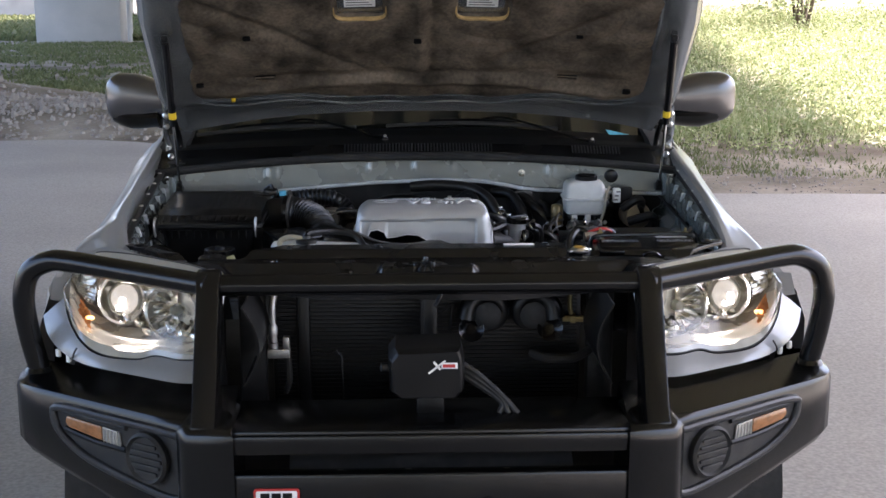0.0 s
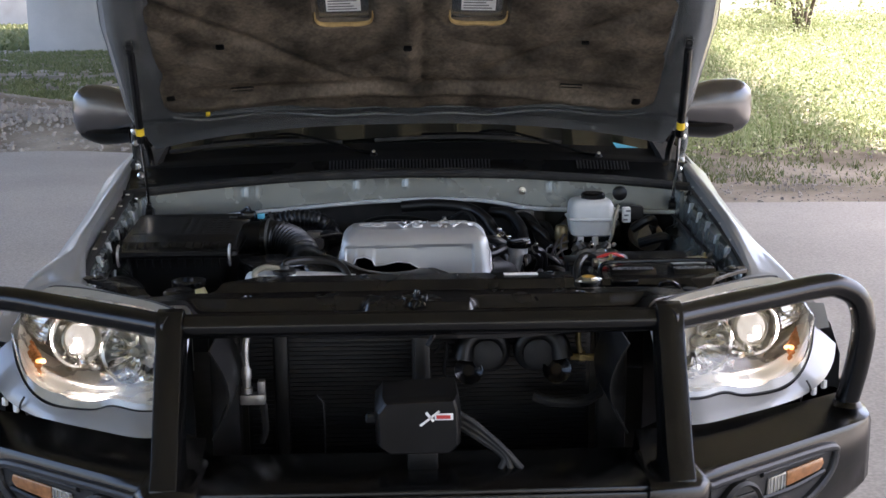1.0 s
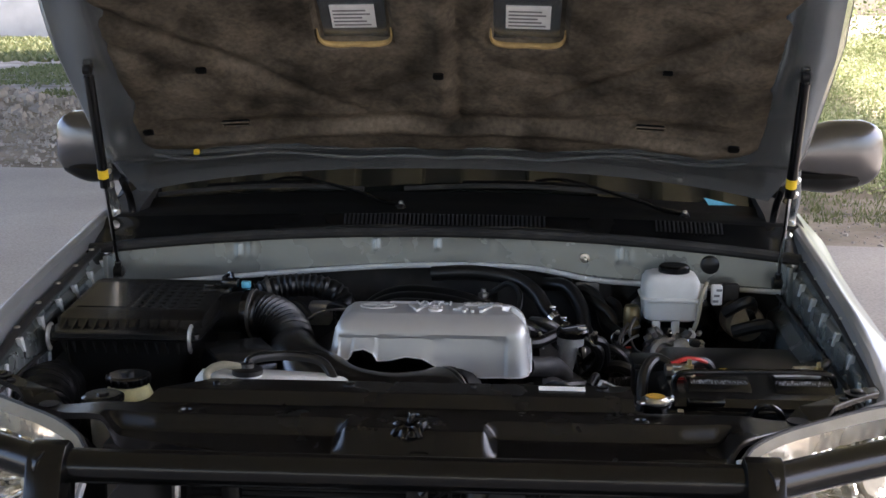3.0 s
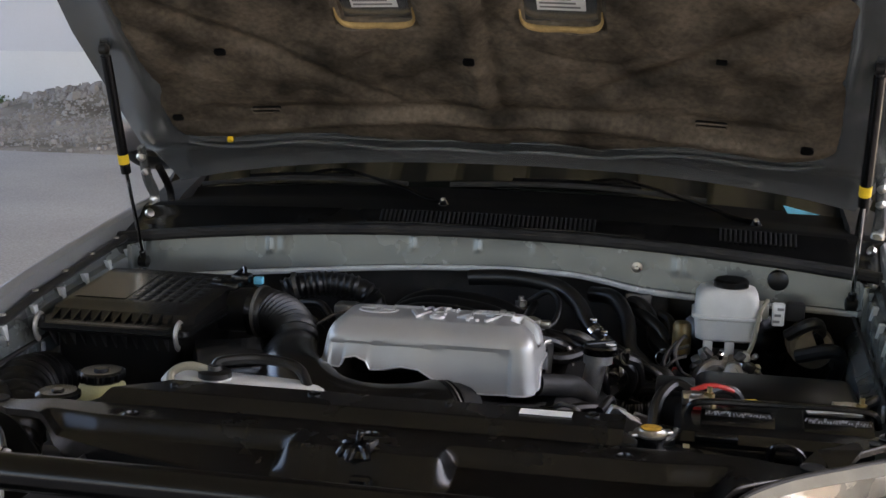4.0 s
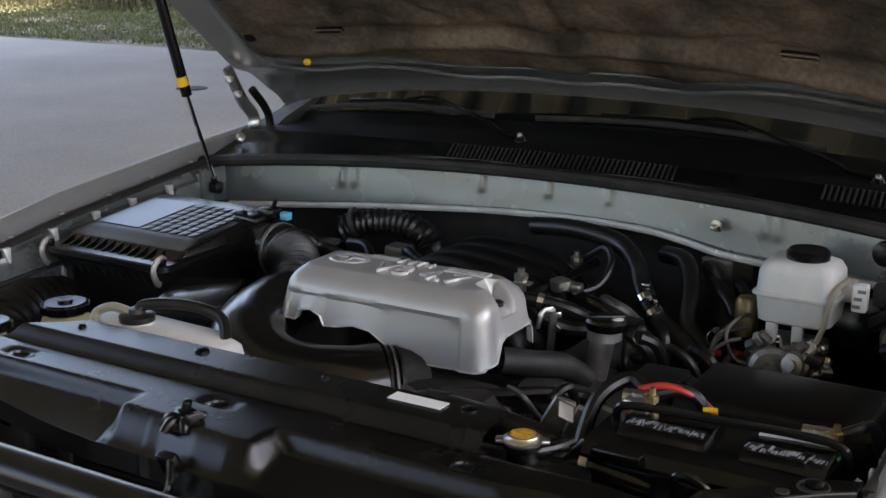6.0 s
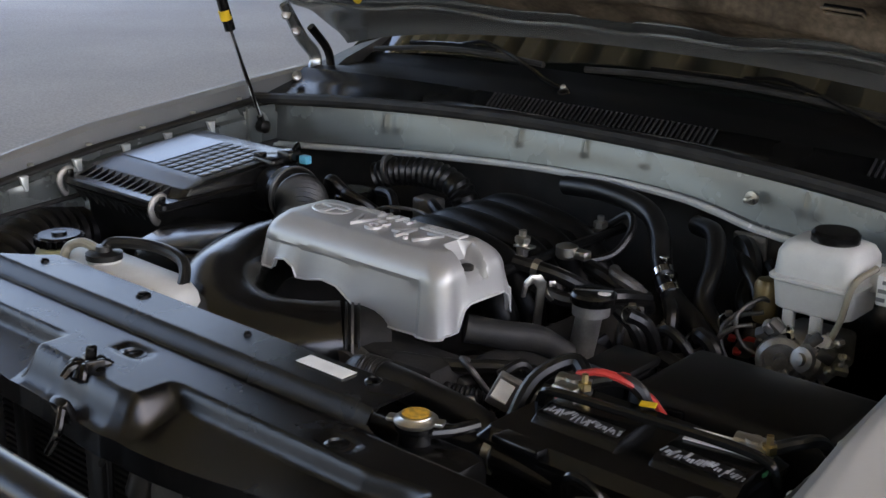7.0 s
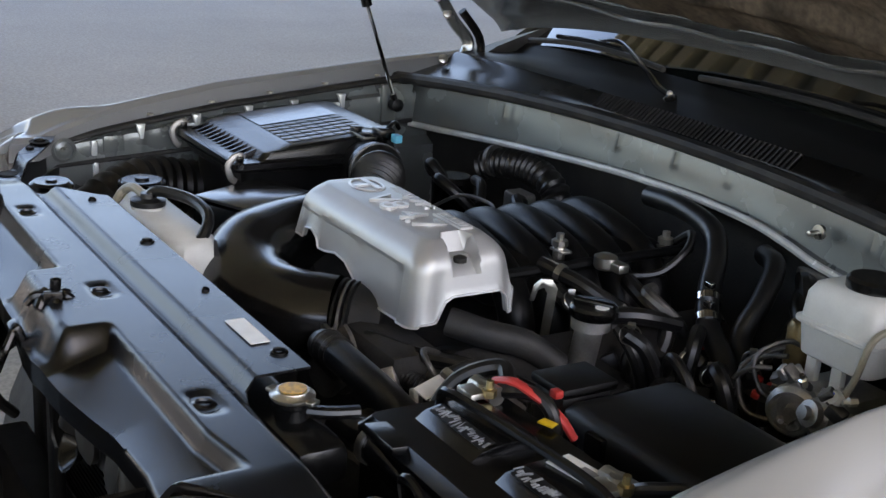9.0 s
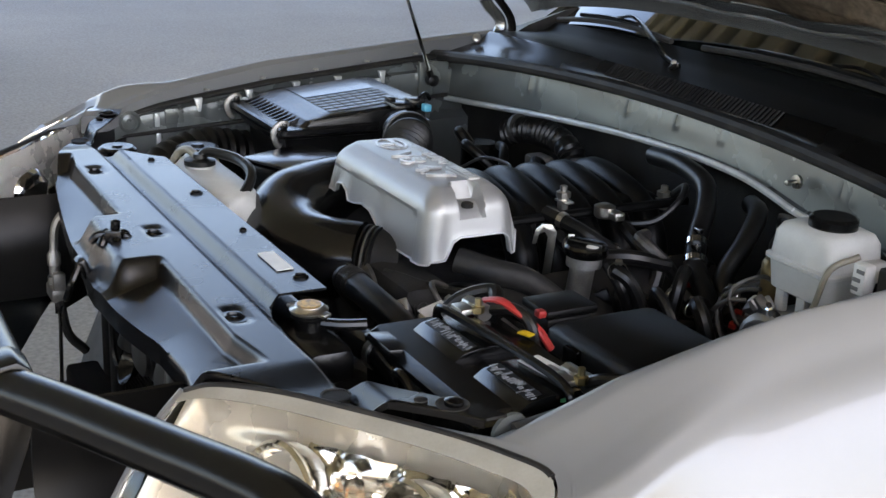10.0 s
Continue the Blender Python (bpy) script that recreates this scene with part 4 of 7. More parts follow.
part("cabin_shell", sheet(cabin, 30, 48, 0.01), PAINT, car)
for s in (-1, 1):
    for y0, y1 in ((4.75, 5.55), (5.63, 6.4)):
        part("side_window", sheet(lambda u, v: Vector((s * (0.868 - 0.12 * v), y0 + 0.25 * (y0 < 5) * v + (y1 - y0 - 0.25 * (y0 < 5) * v) * u, 1.24 + 0.40 * v)), 6, 4, 0.004), WINDOW, car)
    part("a_pillar", tube([(s * 0.80, 4.02, 1.22), (s * 0.72, 4.45, 1.52), (s * 0.64, 4.82, 1.79)], 0.035, 10, 5), GLOSSBLK, car)
    for y in (3.42, 6.2):
        w = part("wheel", lathe([(0.20, -0.11), (0.33, -0.125), (0.375, -0.10), (0.385, 0.0), (0.375, 0.10), (0.33, 0.125), (0.20, 0.11)], (s * 0.80, y, 0.385), 40, (0, 90, 0)), TYRE, car, "black off-road tyre")
        part("rim", lathe([(0.0, -0.02), (0.06, -0.02), (0.17, 0.03), (0.20, 0.09), (0.205, 0.10), (0.205, -0.1), (0.0, -0.1)], (s * 0.80, y, 0.385), 30, (0, 90 * s, 0)), ALU, w)
        for q in range(26):
            a = 2 * math.pi * q / 26
            c = (s * 0.80 + 0.05 * (-1) ** q, y + 0.388 * math.cos(a), 0.385 + 0.388 * math.sin(a))
            part("tread_block", box(c, (0.085, 0.055, 0.02), 0.004, (math.degrees(a) + 90, 0, 0)), TYRE, w)
part("underbody", span((-0.62, 2.95, 0.42), (0.62, 6.6, 0.60), 0.03), DIRTY, car)
for s in (-1, 1):
    part("chassis_rail", span((s * 0.40, 2.55, 0.50), (s * 0.50, 4.2, 0.66), 0.01), DIRTY, car)
    part("wheel_arch_liner", sheet(lambda u, v: Vector((s * (0.60 + 0.30 * v), 3.42 + 0.52 * math.cos(math.pi * u), 0.40 + 0.50 * math.sin(math.pi * u))), 20, 4), DIRTY, car)

# ---- front of the car: headlamps, bumper skin, radiator, bull bar, winch ----
def coons(top, bottom, bulge, out, nu=36, nv=16, thick=0.003):
    """A bowed pane between an upper and a lower line of points."""
    n = 8
    ta, ba = smooth(top, n), smooth(bottom, n)

    def read(line, u):
        k = u * (len(line) - 1)
        i = min(int(k), len(line) - 2)
        return line[i].lerp(line[i + 1], k - i)

    def f(u, v):
        return read(ba, u).lerp(read(ta, u), v) + Vector(out) * bulge * math.sin(math.pi * v) * (0.55 + 0.45 * math.sin(math.pi * u))
    return sheet(f, nu, nv, thick), f


def coons_point(X, s, u, v):
    """Wavy amber band at the outer end of the lamp."""
    top = [Vector(p) for p in X([(0.760, 2.845, 0.965), (0.797, 2.875, 0.980), (0.826, 2.915, 1.002)])]
    bot = [Vector(p) for p in X([(0.735, 2.775, 0.915), (0.783, 2.805, 0.930), (0.822, 2.853, 0.965)])]
    k = min(int(u * 2), 1)
    t = u * 2 - k
    p = bot[k].lerp(bot[k + 1], t).lerp(top[k].lerp(top[k + 1], t), v)
    return p + Vector((s * 0.5, -0.7, 0.3)) * (0.003 * math.cos(u * 60) + 0.002 * math.cos(v * 30))


def headlamp(s):
    X = lambda pts: [(s * x, y, z) for x, y, z in pts]
    top = X([(0.478, 2.742, 1.066), (0.50, 2.770, 1.077), (0.55, 2.820, 1.081), (0.62, 2.874, 1.082), (0.70, 2.933, 1.082), (0.76, 2.968, 1.081), (0.803, 2.988, 1.077), (0.833, 2.975, 1.064), (0.850, 2.945, 1.044), (0.857, 2.912, 1.022)])
    bot = X([(0.510, 2.640, 0.915), (0.56, 2.650, 0.913), (0.615, 2.685, 0.912), (0.66, 2.697, 0.901), (0.74, 2.727, 0.903), (0.790, 2.762, 0.922), (0.828, 2.815, 0.956), (0.850, 2.868, 0.995)])
    ta, ba = smooth(top, 8), smooth(bot, 8)

    def shell(u, v):
        """Inner housing: a floor from the lower edge and a wall up to the upper edge."""
        k = u * (len(ta) - 1)
        i = min(int(k), len(ta) - 2)
        tp = ta[i].lerp(ta[i + 1], k - i) + Vector((0, 0.003, -0.009))
        k = u * (len(ba) - 1)
        i = min(int(k), len(ba) - 2)
        bt = ba[i].lerp(ba[i + 1], k - i) + Vector((0, 0.012, 0.005))
        corner = Vector((tp.x * 0.7 + bt.x * 0.3, tp.y + 0.012, bt.z + 0.012))
        corner = tp.lerp(corner, ss(1.0, 0.8, u))
        w0 = ss(0.07, 0.0, u)
        if w0:
            corner = corner.lerp(tp.lerp(bt, 0.5), w0)
        if v < 0.5:
            return bt.lerp(corner, v * 2) + Vector((0, 0, 0.005 * math.sin(v * 40) * ss(0.1, 0.3, u) * ss(0, 0.1, v)))
        w = ss(0.25, 0.3, u) * ss(0.72, 0.65, u) * ss(0.5, 0.6, v) * ss(0.95, 0.85, v)
        return corner.lerp(tp, v * 2 - 1) + Vector((0, -1, 0)) * (0.0022 * math.cos(u * 170) * w + 0.012 * ss(0.88, 0.80, v) * ss(0.06, 0.2, u) * ss(1, 0.86, u))
    lamp = part("headlamp", sheet(shell, 160, 60), BEIGE, car, "lit headlamp with clear lens, projector and amber corner", 30)
    lens_bm, lf = coons(top, bot, 0.030, (s * 0.35, -0.85, 0.35))
    lens = part("lens", lens_bm, LENS, lamp, "clear plastic headlamp lens")
    lens.visible_shadow = False
    out = Vector((s * 0.35, -0.7, 0.6)) * 0.0025
    part("lens_flange", sheet(lambda u, v: lf(u, 0.925 + 0.075 * v) + out, 40, 3, 0.001), GREYLENS, lamp, "greyish flange of the lens")
    part("lens_flange", sheet(lambda u, v: lf(u, (0.055 + 0.035 * ss(0.50, 0.53, u)) * v) + out, 80, 3, 0.001), GREYLENS, lamp, "greyish flange of the lens")
    part("lens_seal", tube(smooth(bot, 8), 0.003, 8, 1, curve=False), RUBBER, lamp)
    part("lens_seal", tube(smooth(top, 8)[:50], 0.0042, 8, 1, curve=False), RUBBER, lamp, "dark seal round the lens")
    lip = X([(0.690, 2.945, 1.076), (0.736, 2.966, 1.0865), (0.765, 2.982, 1.089), (0.79, 2.998, 1.086), (0.814, 3.003, 1.080), (0.846, 2.985, 1.068), (0.872, 2.945, 1.040), (0.885, 2.905, 1.015)])
    part("fender_return", coons([Vector(p) + Vector((0, 0.003, 0.0005)) for p in lip], [Vector(p) + Vector((0, 0.002, 0.002)) for p in top[3:]], 0.0, (0, 0, 1), 40, 4, 0.002)[0], PAINT, lamp, "silver edge of the wing beside the lens")
    cn = [Vector(p) for p in X([(0.845, 2.860, 0.989), (0.889, 2.866, 0.994), (0.853, 2.928, 1.034), (0.892, 2.918, 1.034)])]
    part("corner_fill", sheet(lambda u, v: cn[0].lerp(cn[1], u).lerp(cn[2].lerp(cn[3], u), v), 3, 3, 0.002), PAINT, lamp)
    # projector unit, high beam bowl, turn signal
    for (cx, cy, cz, r, lit) in ((0.715, 2.885, 0.980, 0.056, True), (0.588, 2.805, 0.972, 0.060, False)):
        rot = (80, 0, s * 12)
        place = pose(s * cx, cy + 0.052, cz, *rot)
        bowl = lathe([(0.012, 0.0), (r * 0.35, 0.006), (r * 0.55, 0.013), (r * 0.72, 0.023), (r * 0.85, 0.034), (r * 0.95, 0.045), (r, 0.054)], seg=72, caps=False)
        for v in bowl.verts:
            q = math.atan2(v.co.y, v.co.x)
            rr = math.hypot(v.co.x, v.co.y) / r
            v.co.z += 0.0035 * math.cos(10 * q) * ss(0.2, 0.6, rr) * ss(1.0, 0.9, rr) + 0.003 * math.cos(3 * q + 1)
        part("reflector_bowl", moved(bowl, place), CHROMEDIM, lamp, "fluted chrome reflector bowl", 20)
        part("bowl_back", moved(lathe([(r * 0.5, -0.006), (r * 0.9, 0.016), (r * 1.03, 0.04), (r * 1.04, 0.056)], seg=48, caps=False), place), CHROMEDIM, lamp)
        part("bowl_ring", moved(lathe([(r * 0.98, 0.050), (r * 1.06, 0.054), (r * 1.09, 0.060), (r * 1.03, 0.064), (r * 0.96, 0.058)], seg=40, caps=False), place), CHROMEDIM, lamp)
        if lit:
            part("projector_lens", moved(lathe([(0.0, 0.066), (0.015, 0.064), (0.027, 0.058), (0.034, 0.046), (0.034, 0.03), (0.0, 0.03)], seg=28), place), BULB, lamp, "lit low-beam projector lens")
            part("bulb_core", moved(join(box((0.004, -0.010, 0.066), (0.014, 0.026, 0.004), 0.0018), box((-0.008, -0.020, 0.060), (0.012, 0.014, 0.004), 0.0018)), place), CORE, lamp, "bright burner seen in the projector")
            part("projector_ring", moved(lathe([(0.035, 0.03), (0.042, 0.036), (0.042, 0.046), (0.036, 0.050)], seg=28, caps=False), place), GREYLENS, lamp)
        else:
            part("bulb_shield", moved(lathe([(0.0, 0.046), (0.010, 0.042), (0.014, 0.03), (0.012, 0.0), (0, 0)], seg=16), place), GREYLENS, lamp)
    part("reflector_panel", sheet(lambda u, v: shell(0.28 + 0.64 * u, 0.52 + 0.34 * v) + Vector((0, -0.010, 0.004)) + Vector((0, -1, 0.4)) * (0.006 * noise.noise((u * 14, v * 5, 3 + s)) + 0.003 * math.cos(u * 60)), 110, 24), CHROMEDIM, lamp, "pleated chrome inner panel", 20)
    rng = random.Random(11)
    for k in range(9):
        x = 0.52 + 0.028 * k
        part("prism_facet", box((s * x, 2.755 + 0.62 * (x - 0.52) + rng.uniform(-0.01, 0.015), 0.925 + rng.uniform(0, 0.02)), (0.020, 0.030, 0.014), 0.004, (rng.uniform(-30, 30), rng.uniform(-30, 30), rng.uniform(0, 60))), CHROMEDIM, lamp)
    amb = sheet(lambda u, v: coons_point(X, s, 0.55 + 0.45 * u, 0.05 + 0.60 * v), 40, 24, 0.002)
    part("turn_signal", amb, AMBER, lamp, "amber turn signal reflector", 20)
    part("amber_bulb", lathe([(0, 0.012), (0.005, 0.010), (0.006, 0.0), (0.005, -0.010), (0, -0.012)], (s * 0.795, 2.845, 0.955), 12, (80, 0, s * 30)), BULBAMB, lamp, "glowing amber bulb")
    fl = [Vector(q) for q in X([(0.792, 2.885, 0.985), (0.838, 2.915, 1.000), (0.790, 2.955, 1.062), (0.832, 2.958, 1.052)])]
    part("side_flutes", sheet(lambda u, v: fl[0].lerp(fl[1], u).lerp(fl[2].lerp(fl[3], u), v) + Vector((s * 0.5, -0.7, 0.3)) * 0.0018 * math.cos(v * 70), 6, 70), CHROMEDIM, lamp, "fluted clear side lamp", 20)
    part("side_reflector", lathe([(0.006, 0.0), (0.016, 0.006), (0.026, 0.018), (0.030, 0.030), (0.033, 0.031), (0.033, 0.026)], (s * 0.800, 2.950, 1.018), 24, (60, 0, s * 35), False), CHROMEDIM, lamp)
    return lamp


for s in (-1, 1):
    front = [headlamp(s)]
    X = lambda pts: [(s * x, y, z) for x, y, z in pts]
    top = X([(0.505, 2.636, 0.912), (0.56, 2.645, 0.910), (0.615, 2.680, 0.909), (0.66, 2.691, 0.898), (0.742, 2.720, 0.900), (0.793, 2.757, 0.919), (0.833, 2.812, 0.955), (0.856, 2.866, 0.997)])
    bot = X([(0.503, 2.600, 0.874), (0.56, 2.606, 0.874), (0.64, 2.645, 0.876), (0.72, 2.690, 0.877), (0.79, 2.735, 0.881), (0.850, 2.785, 0.897), (0.888, 2.832, 0.922), (0.906, 2.868, 0.955)])
    front.append(part("bumper_skin", coons(top, bot, 0.004, (s * 0.3, -1, 0), 30, 8)[0], PAINT, car, "silver strip of bumper skin under the headlamp"))
    front.append(part("lamp_surround", tube(X([(0.473, 2.742, 1.064), (0.472, 2.712, 1.03), (0.480, 2.680, 0.985), (0.492, 2.650, 0.94), (0.503, 2.628, 0.90)]), 0.0055, 8, 6), PAINT, car))
    front.append(part("skin_seam", tube(X([(0.802, 2.742, 0.914), (0.810, 2.741, 0.900), (0.815, 2.750, 0.888)]), 0.0022, 6, 4), RUBBER, car))
    for q in ((0.83, 2.775, 0.880), (0.86, 2.80, 0.886)):
        front.append(part("skin_clip", box((s * q[0], q[1], q[2]), (0.012, 0.008, 0.018), 0.002, (0, 0, s * 35)), WHITE, car))
    for ob in front:
        ob.location += Vector(LAMP_SET[s])
    # dark tray behind the lamp
    part("lamp_tray", coons(X([(0.47, 2.79, 1.03), (0.55, 2.865, 1.05), (0.62, 2.915, 1.05), (0.72, 2.985, 1.05), (0.84, 3.04, 1.0)]), X([(0.47, 2.79, 0.80), (0.55, 2.865, 0.80), (0.62, 2.915, 0.80), (0.72, 2.985, 0.80), (0.84, 3.04, 0.80)]), 0, (0, 1, 0))[0], PLASTIC, car)

# sight shield over the radiator
def shield_front(x):
    right = [(0.08, 2.740), (0.115, 2.745), (0.167, 2.748), (0.30, 2.766), (0.40, 2.765), (0.462, 2.756), (0.485, 2.766), (0.50, 2.780), (0.55, 2.828), (0.62, 2.882), (0.70, 2.941), (0.735, 2.964)]
    left = [(0.03, 2.750), (0.10, 2.752), (0.175, 2.760), (0.337, 2.780), (0.40, 2.790), (0.464, 2.806), (0.55, 2.834), (0.62, 2.882), (0.70, 2.941), (0.735, 2.964)]
    return pick([(-0.03, 2.750), (0.03, 2.742)] + right, x)[0] if x > -0.05 else pick(left, -x)[0]


def shield_back(x):
    end = [(0.366, 2.882), (0.512, 2.879), (0.562, 2.882), (0.60, 2.906), (0.663, 2.949), (0.70, 2.973), (0.735, 2.986)]
    return pick([(0.0, 2.960), (0.336, 2.962), (0.3361, 2.889)] + end, x)[0] if x > 0 else pick([(0.0, 2.960), (0.345, 2.958), (0.362, 2.940), (0.43, 2.890), (0.47, 2.879)] + end[2:], -x)[0]


def shield_height(x, y):
    z = 1.088 + 0.016 * ss(2.886, 2.902, y)
    z -= 0.004 * math.exp(-((y - 2.883) / 0.005) ** 2)
    fr = shield_front(x)
    ridge = 2.824 + 0.15 * max(0.0, abs(x) - 0.40)
    ax = abs(x)
    s = ss(0.100, 0.126, ax) * ss(0.485, 0.45, ax)
    z -= s * (0.025 * ss(ridge, ridge - 0.014, y) + (0.020 - 0.014 * ss(0.2, 0.47, ax)) * max(0.0, min(1.0, (ridge - 0.014 - y) / max(0.02, ridge - 0.014 - fr))))
    z -= (1 - s) * 0.042 * ss(fr + 0.034, fr, y) * ss(0.16, 0.11, ax)
    for cx in (-0.358, -0.004, 0.341):
        z -= 0.005 * math.exp(-(((x - cx) / 0.024) ** 4 + ((y - 2.845) / 0.013) ** 4))
    z += -0.006 * ss(0.49, 0.56, ax) + 0.008 * ss(0.60, 0.72, ax)
    return z


def shield_point(u, v, x0=-0.73, x1=0.336):
    x = x0 + (x1 - x0) * u
    f, b = shield_front(x), shield_back(x)
    if v < 0.06:
        return Vector((x, f - 0.002, shield_height(x, f) - (0.028 - 0.018 * ss(0.44, 0.48, abs(x))) * (0.06 - v) / 0.06))
    y = f + (b - f) * (v - 0.06) / 0.94
    return Vector((x, y, shield_height(x, y)))


shield = thing("radiator_cover", (0, 2.85, 1.0), "satin black plastic cover over the radiator support", "radiator cover")
part("panel", sheet(shield_point, 330, 84, 0.003), PANEL, shield, sharp=70)
part("panel_end", sheet(lambda u, v: shield_point(u, v, 0.3362, 0.73), 96, 60, 0.003), PANEL, shield, sharp=60)
for x, y, r in ((-0.116, 2.940, 0.010), (0.084, 2.944, 0.005), (0.290, 2.947, 0.010), (-0.33, 2.93, 0.006)):
    part("push_clip", lathe([(r, 0), (r, 0.002), (r * 0.7, 0.0035), (r * 0.65, 0.001), (0, 0.001)], (x, y, 1.104), 16), GLOSSBLK, shield)
for x in (-0.358, -0.004, 0.341):
    part("push_clip", join(lathe([(0.013, 0), (0.013, 0.003), (0.009, 0.005), (0.008, 0.002), (0, 0.002)], (x, 2.843, 1.083), 18), lathe([(0.019, 0.0), (0.019, 0.002), (0.014, 0.002), (0.014, 0)], (x, 2.843, 1.083), 18)), GLOSSBLK, shield)
stick = part("label", box((0.225, 2.938, 1.1055), (0.074, 0.023, 0.0008)), WHITE, shield, "small white printed label")
for s in (-1, 1):
    for hx, hy, hr in ((0.583, 2.869, 0.016), (0.690, 2.946, 0.017), (0.665, 2.924, 0.007)):
        part("bracket_hole", lathe([(hr, 0), (hr, 0.0012), (hr * 0.86, 0.0016), (hr * 0.82, 0.0004), (0, 0.0004)], (s * hx, hy, shield_height(hx, hy) + 0.0012), 22), DIRTY, shield)
    part("bracket_bolt", lathe([(0.010, 0), (0.010, 0.004), (0.005, 0.006), (0, 0.006)], (s * 0.691, 2.947, shield_height(0.691, 2.947) + 0.002), 12), GLOSSBLK, shield)
latch = thing("bonnet_latch", (-0.008, 2.78, 1.04), "black steel bonnet latch in the middle of the cover", "latch")
arms = [(0, 0.034), (55, 0.030), (100, 0.026), (150, 0.034), (205, 0.028), (255, 0.030), (310, 0.026)]
part("plate", lathe([(0.022, 0), (0.024, 0.006), (0.020, 0.014), (0.008, 0.017), (0, 0.017)], (-0.006, 2.786, 1.074), 14), GLOSSBLK, latch)
for q, r in arms:
    part("catch_arm", tube([(-0.006, 2.786, 1.082), (-0.006 + 0.6 * r * math.cos(radians(q)), 2.786 + 0.6 * r * math.sin(radians(q)), 1.088), (-0.006 + r * math.cos(radians(q)), 2.786 + r * math.sin(radians(q)), 1.078)], [0.008, 0.0065, 0.005], 8, 4), GLOSSBLK, latch)
part("claw", join(box((-0.006, 2.790, 1.098), (0.010, 0.012, 0.024), 0.003, (0, 10, 20)), box((0.014, 2.782, 1.092), (0.007, 0.022, 0.016), 0.002, (0, 0, -20))), POWDER, latch)
part("lever", join(box((0.010, 2.742, 1.050), (0.030, 0.014, 0.034), 0.005, (25, 0, 0)), tube([(0.018, 2.735, 1.06), (0.028, 2.720, 1.035), (0.014, 2.715, 1.01)], 0.005, 8, 4)), GLOSSBLK, latch, "shiny release lever")

# radiator support frame and what sits in the grille opening
frame_ob = thing("radiator_support", (0, 2.85, 0.6), "black painted radiator support frame behind the grille opening", "radiator support")
part("top_rail", span((-0.48, 2.80, 1.020), (0.48, 2.88, 1.045), 0.008), DIRTY, frame_ob)
for s in (-1, 1):
    part("upright", span((s * 0.385, 2.86, 0.66), (s * 0.45, 2.90, 1.03), 0.012), DIRTY, frame_ob)
    part("air_baffle", sheet(lambda u, v: Vector((s * (0.405 - 0.035 * math.sin(math.pi * v)), 2.60 + 0.20 * u, 0.86 + 0.18 * v)), 6, 8, 0.004), PLASTIC, frame_ob)
    part("side_hole", lathe([(0.022, 0), (0.022, 0.004), (0.017, 0.005), (0.016, 0.001), (0, 0.001)], (s * 0.415, 2.858, 0.985), 18, (90, 0, 0)), GLOSSBLK, frame_ob)
part("lower_rail", span((-0.48, 2.80, 0.60), (0.48, 2.86, 0.70), 0.01), DIRTY, frame_ob)
cond = thing("condenser", (-0.15, 2.86, 0.65), "dark finned condenser core behind the grille", "condenser")
part("core", span((-0.37, 2.868, 0.68), (0.37, 2.885, 1.03), 0.004), PLASTIC, cond)
for i in range(34):
    z = 0.69 + 0.0098 * i
    part("fin", span((-0.36, 2.863, z), (0.36, 2.869, z + 0.0045)), PLASTIC, cond)
for x in (-0.295, 0.0):
    part("side_tank", span((x - 0.016, 2.85, 0.68), (x + 0.016, 2.88, 1.04), 0.006), PLASTIC, cond)
brace = thing("hood_latch_brace", (0.01, 2.79, 0.66), "black steel brace below the bonnet latch", "brace")
part("strap", join(span((-0.012, 2.775, 0.68), (0.022, 2.79, 1.06), 0.004), tube([(0.03, 2.77, 0.98), (0.055, 2.765, 1.0), (0.05, 2.768, 0.94), (0.06, 2.77, 0.92)], 0.004, 6, 4)), PLASTIC, brace)
for x, f in ((0.139, 1), (0.247, -1)):
    horn = thing("horn", (x, 2.80, 0.95), "black snail horn behind the grille opening", "horn", group="pair of horns")
    spiral = [(x + f * (0.030 + 0.003 * k) * math.cos(radians(40 * k - 90)), 2.80 - 0.006 * (k > 5) * (k - 5), 0.968 + (0.030 + 0.003 * k) * math.sin(radians(40 * k - 90))) for k in range(8)]
    part("trumpet", tube(spiral, [0.010, 0.012, 0.015, 0.018, 0.021, 0.024], 14, 5), PLASTIC, horn)
    part("mouth", lathe([(0.018, 0), (0.026, 0.012), (0.030, 0.014), (0.024, 0.010), (0.012, 0.0)], (x - f * 0.038, 2.785, 0.935), 18, (70, 0, 0)), GLOSSBLK, horn)
    part("diaphragm", lathe([(0.0, 0.0), (0.028, 0.0), (0.032, 0.006), (0.032, 0.014), (0.02, 0.02), (0, 0.02)], (x, 2.795, 0.968), 22, (90, 0, 0)), DIRTY, horn)
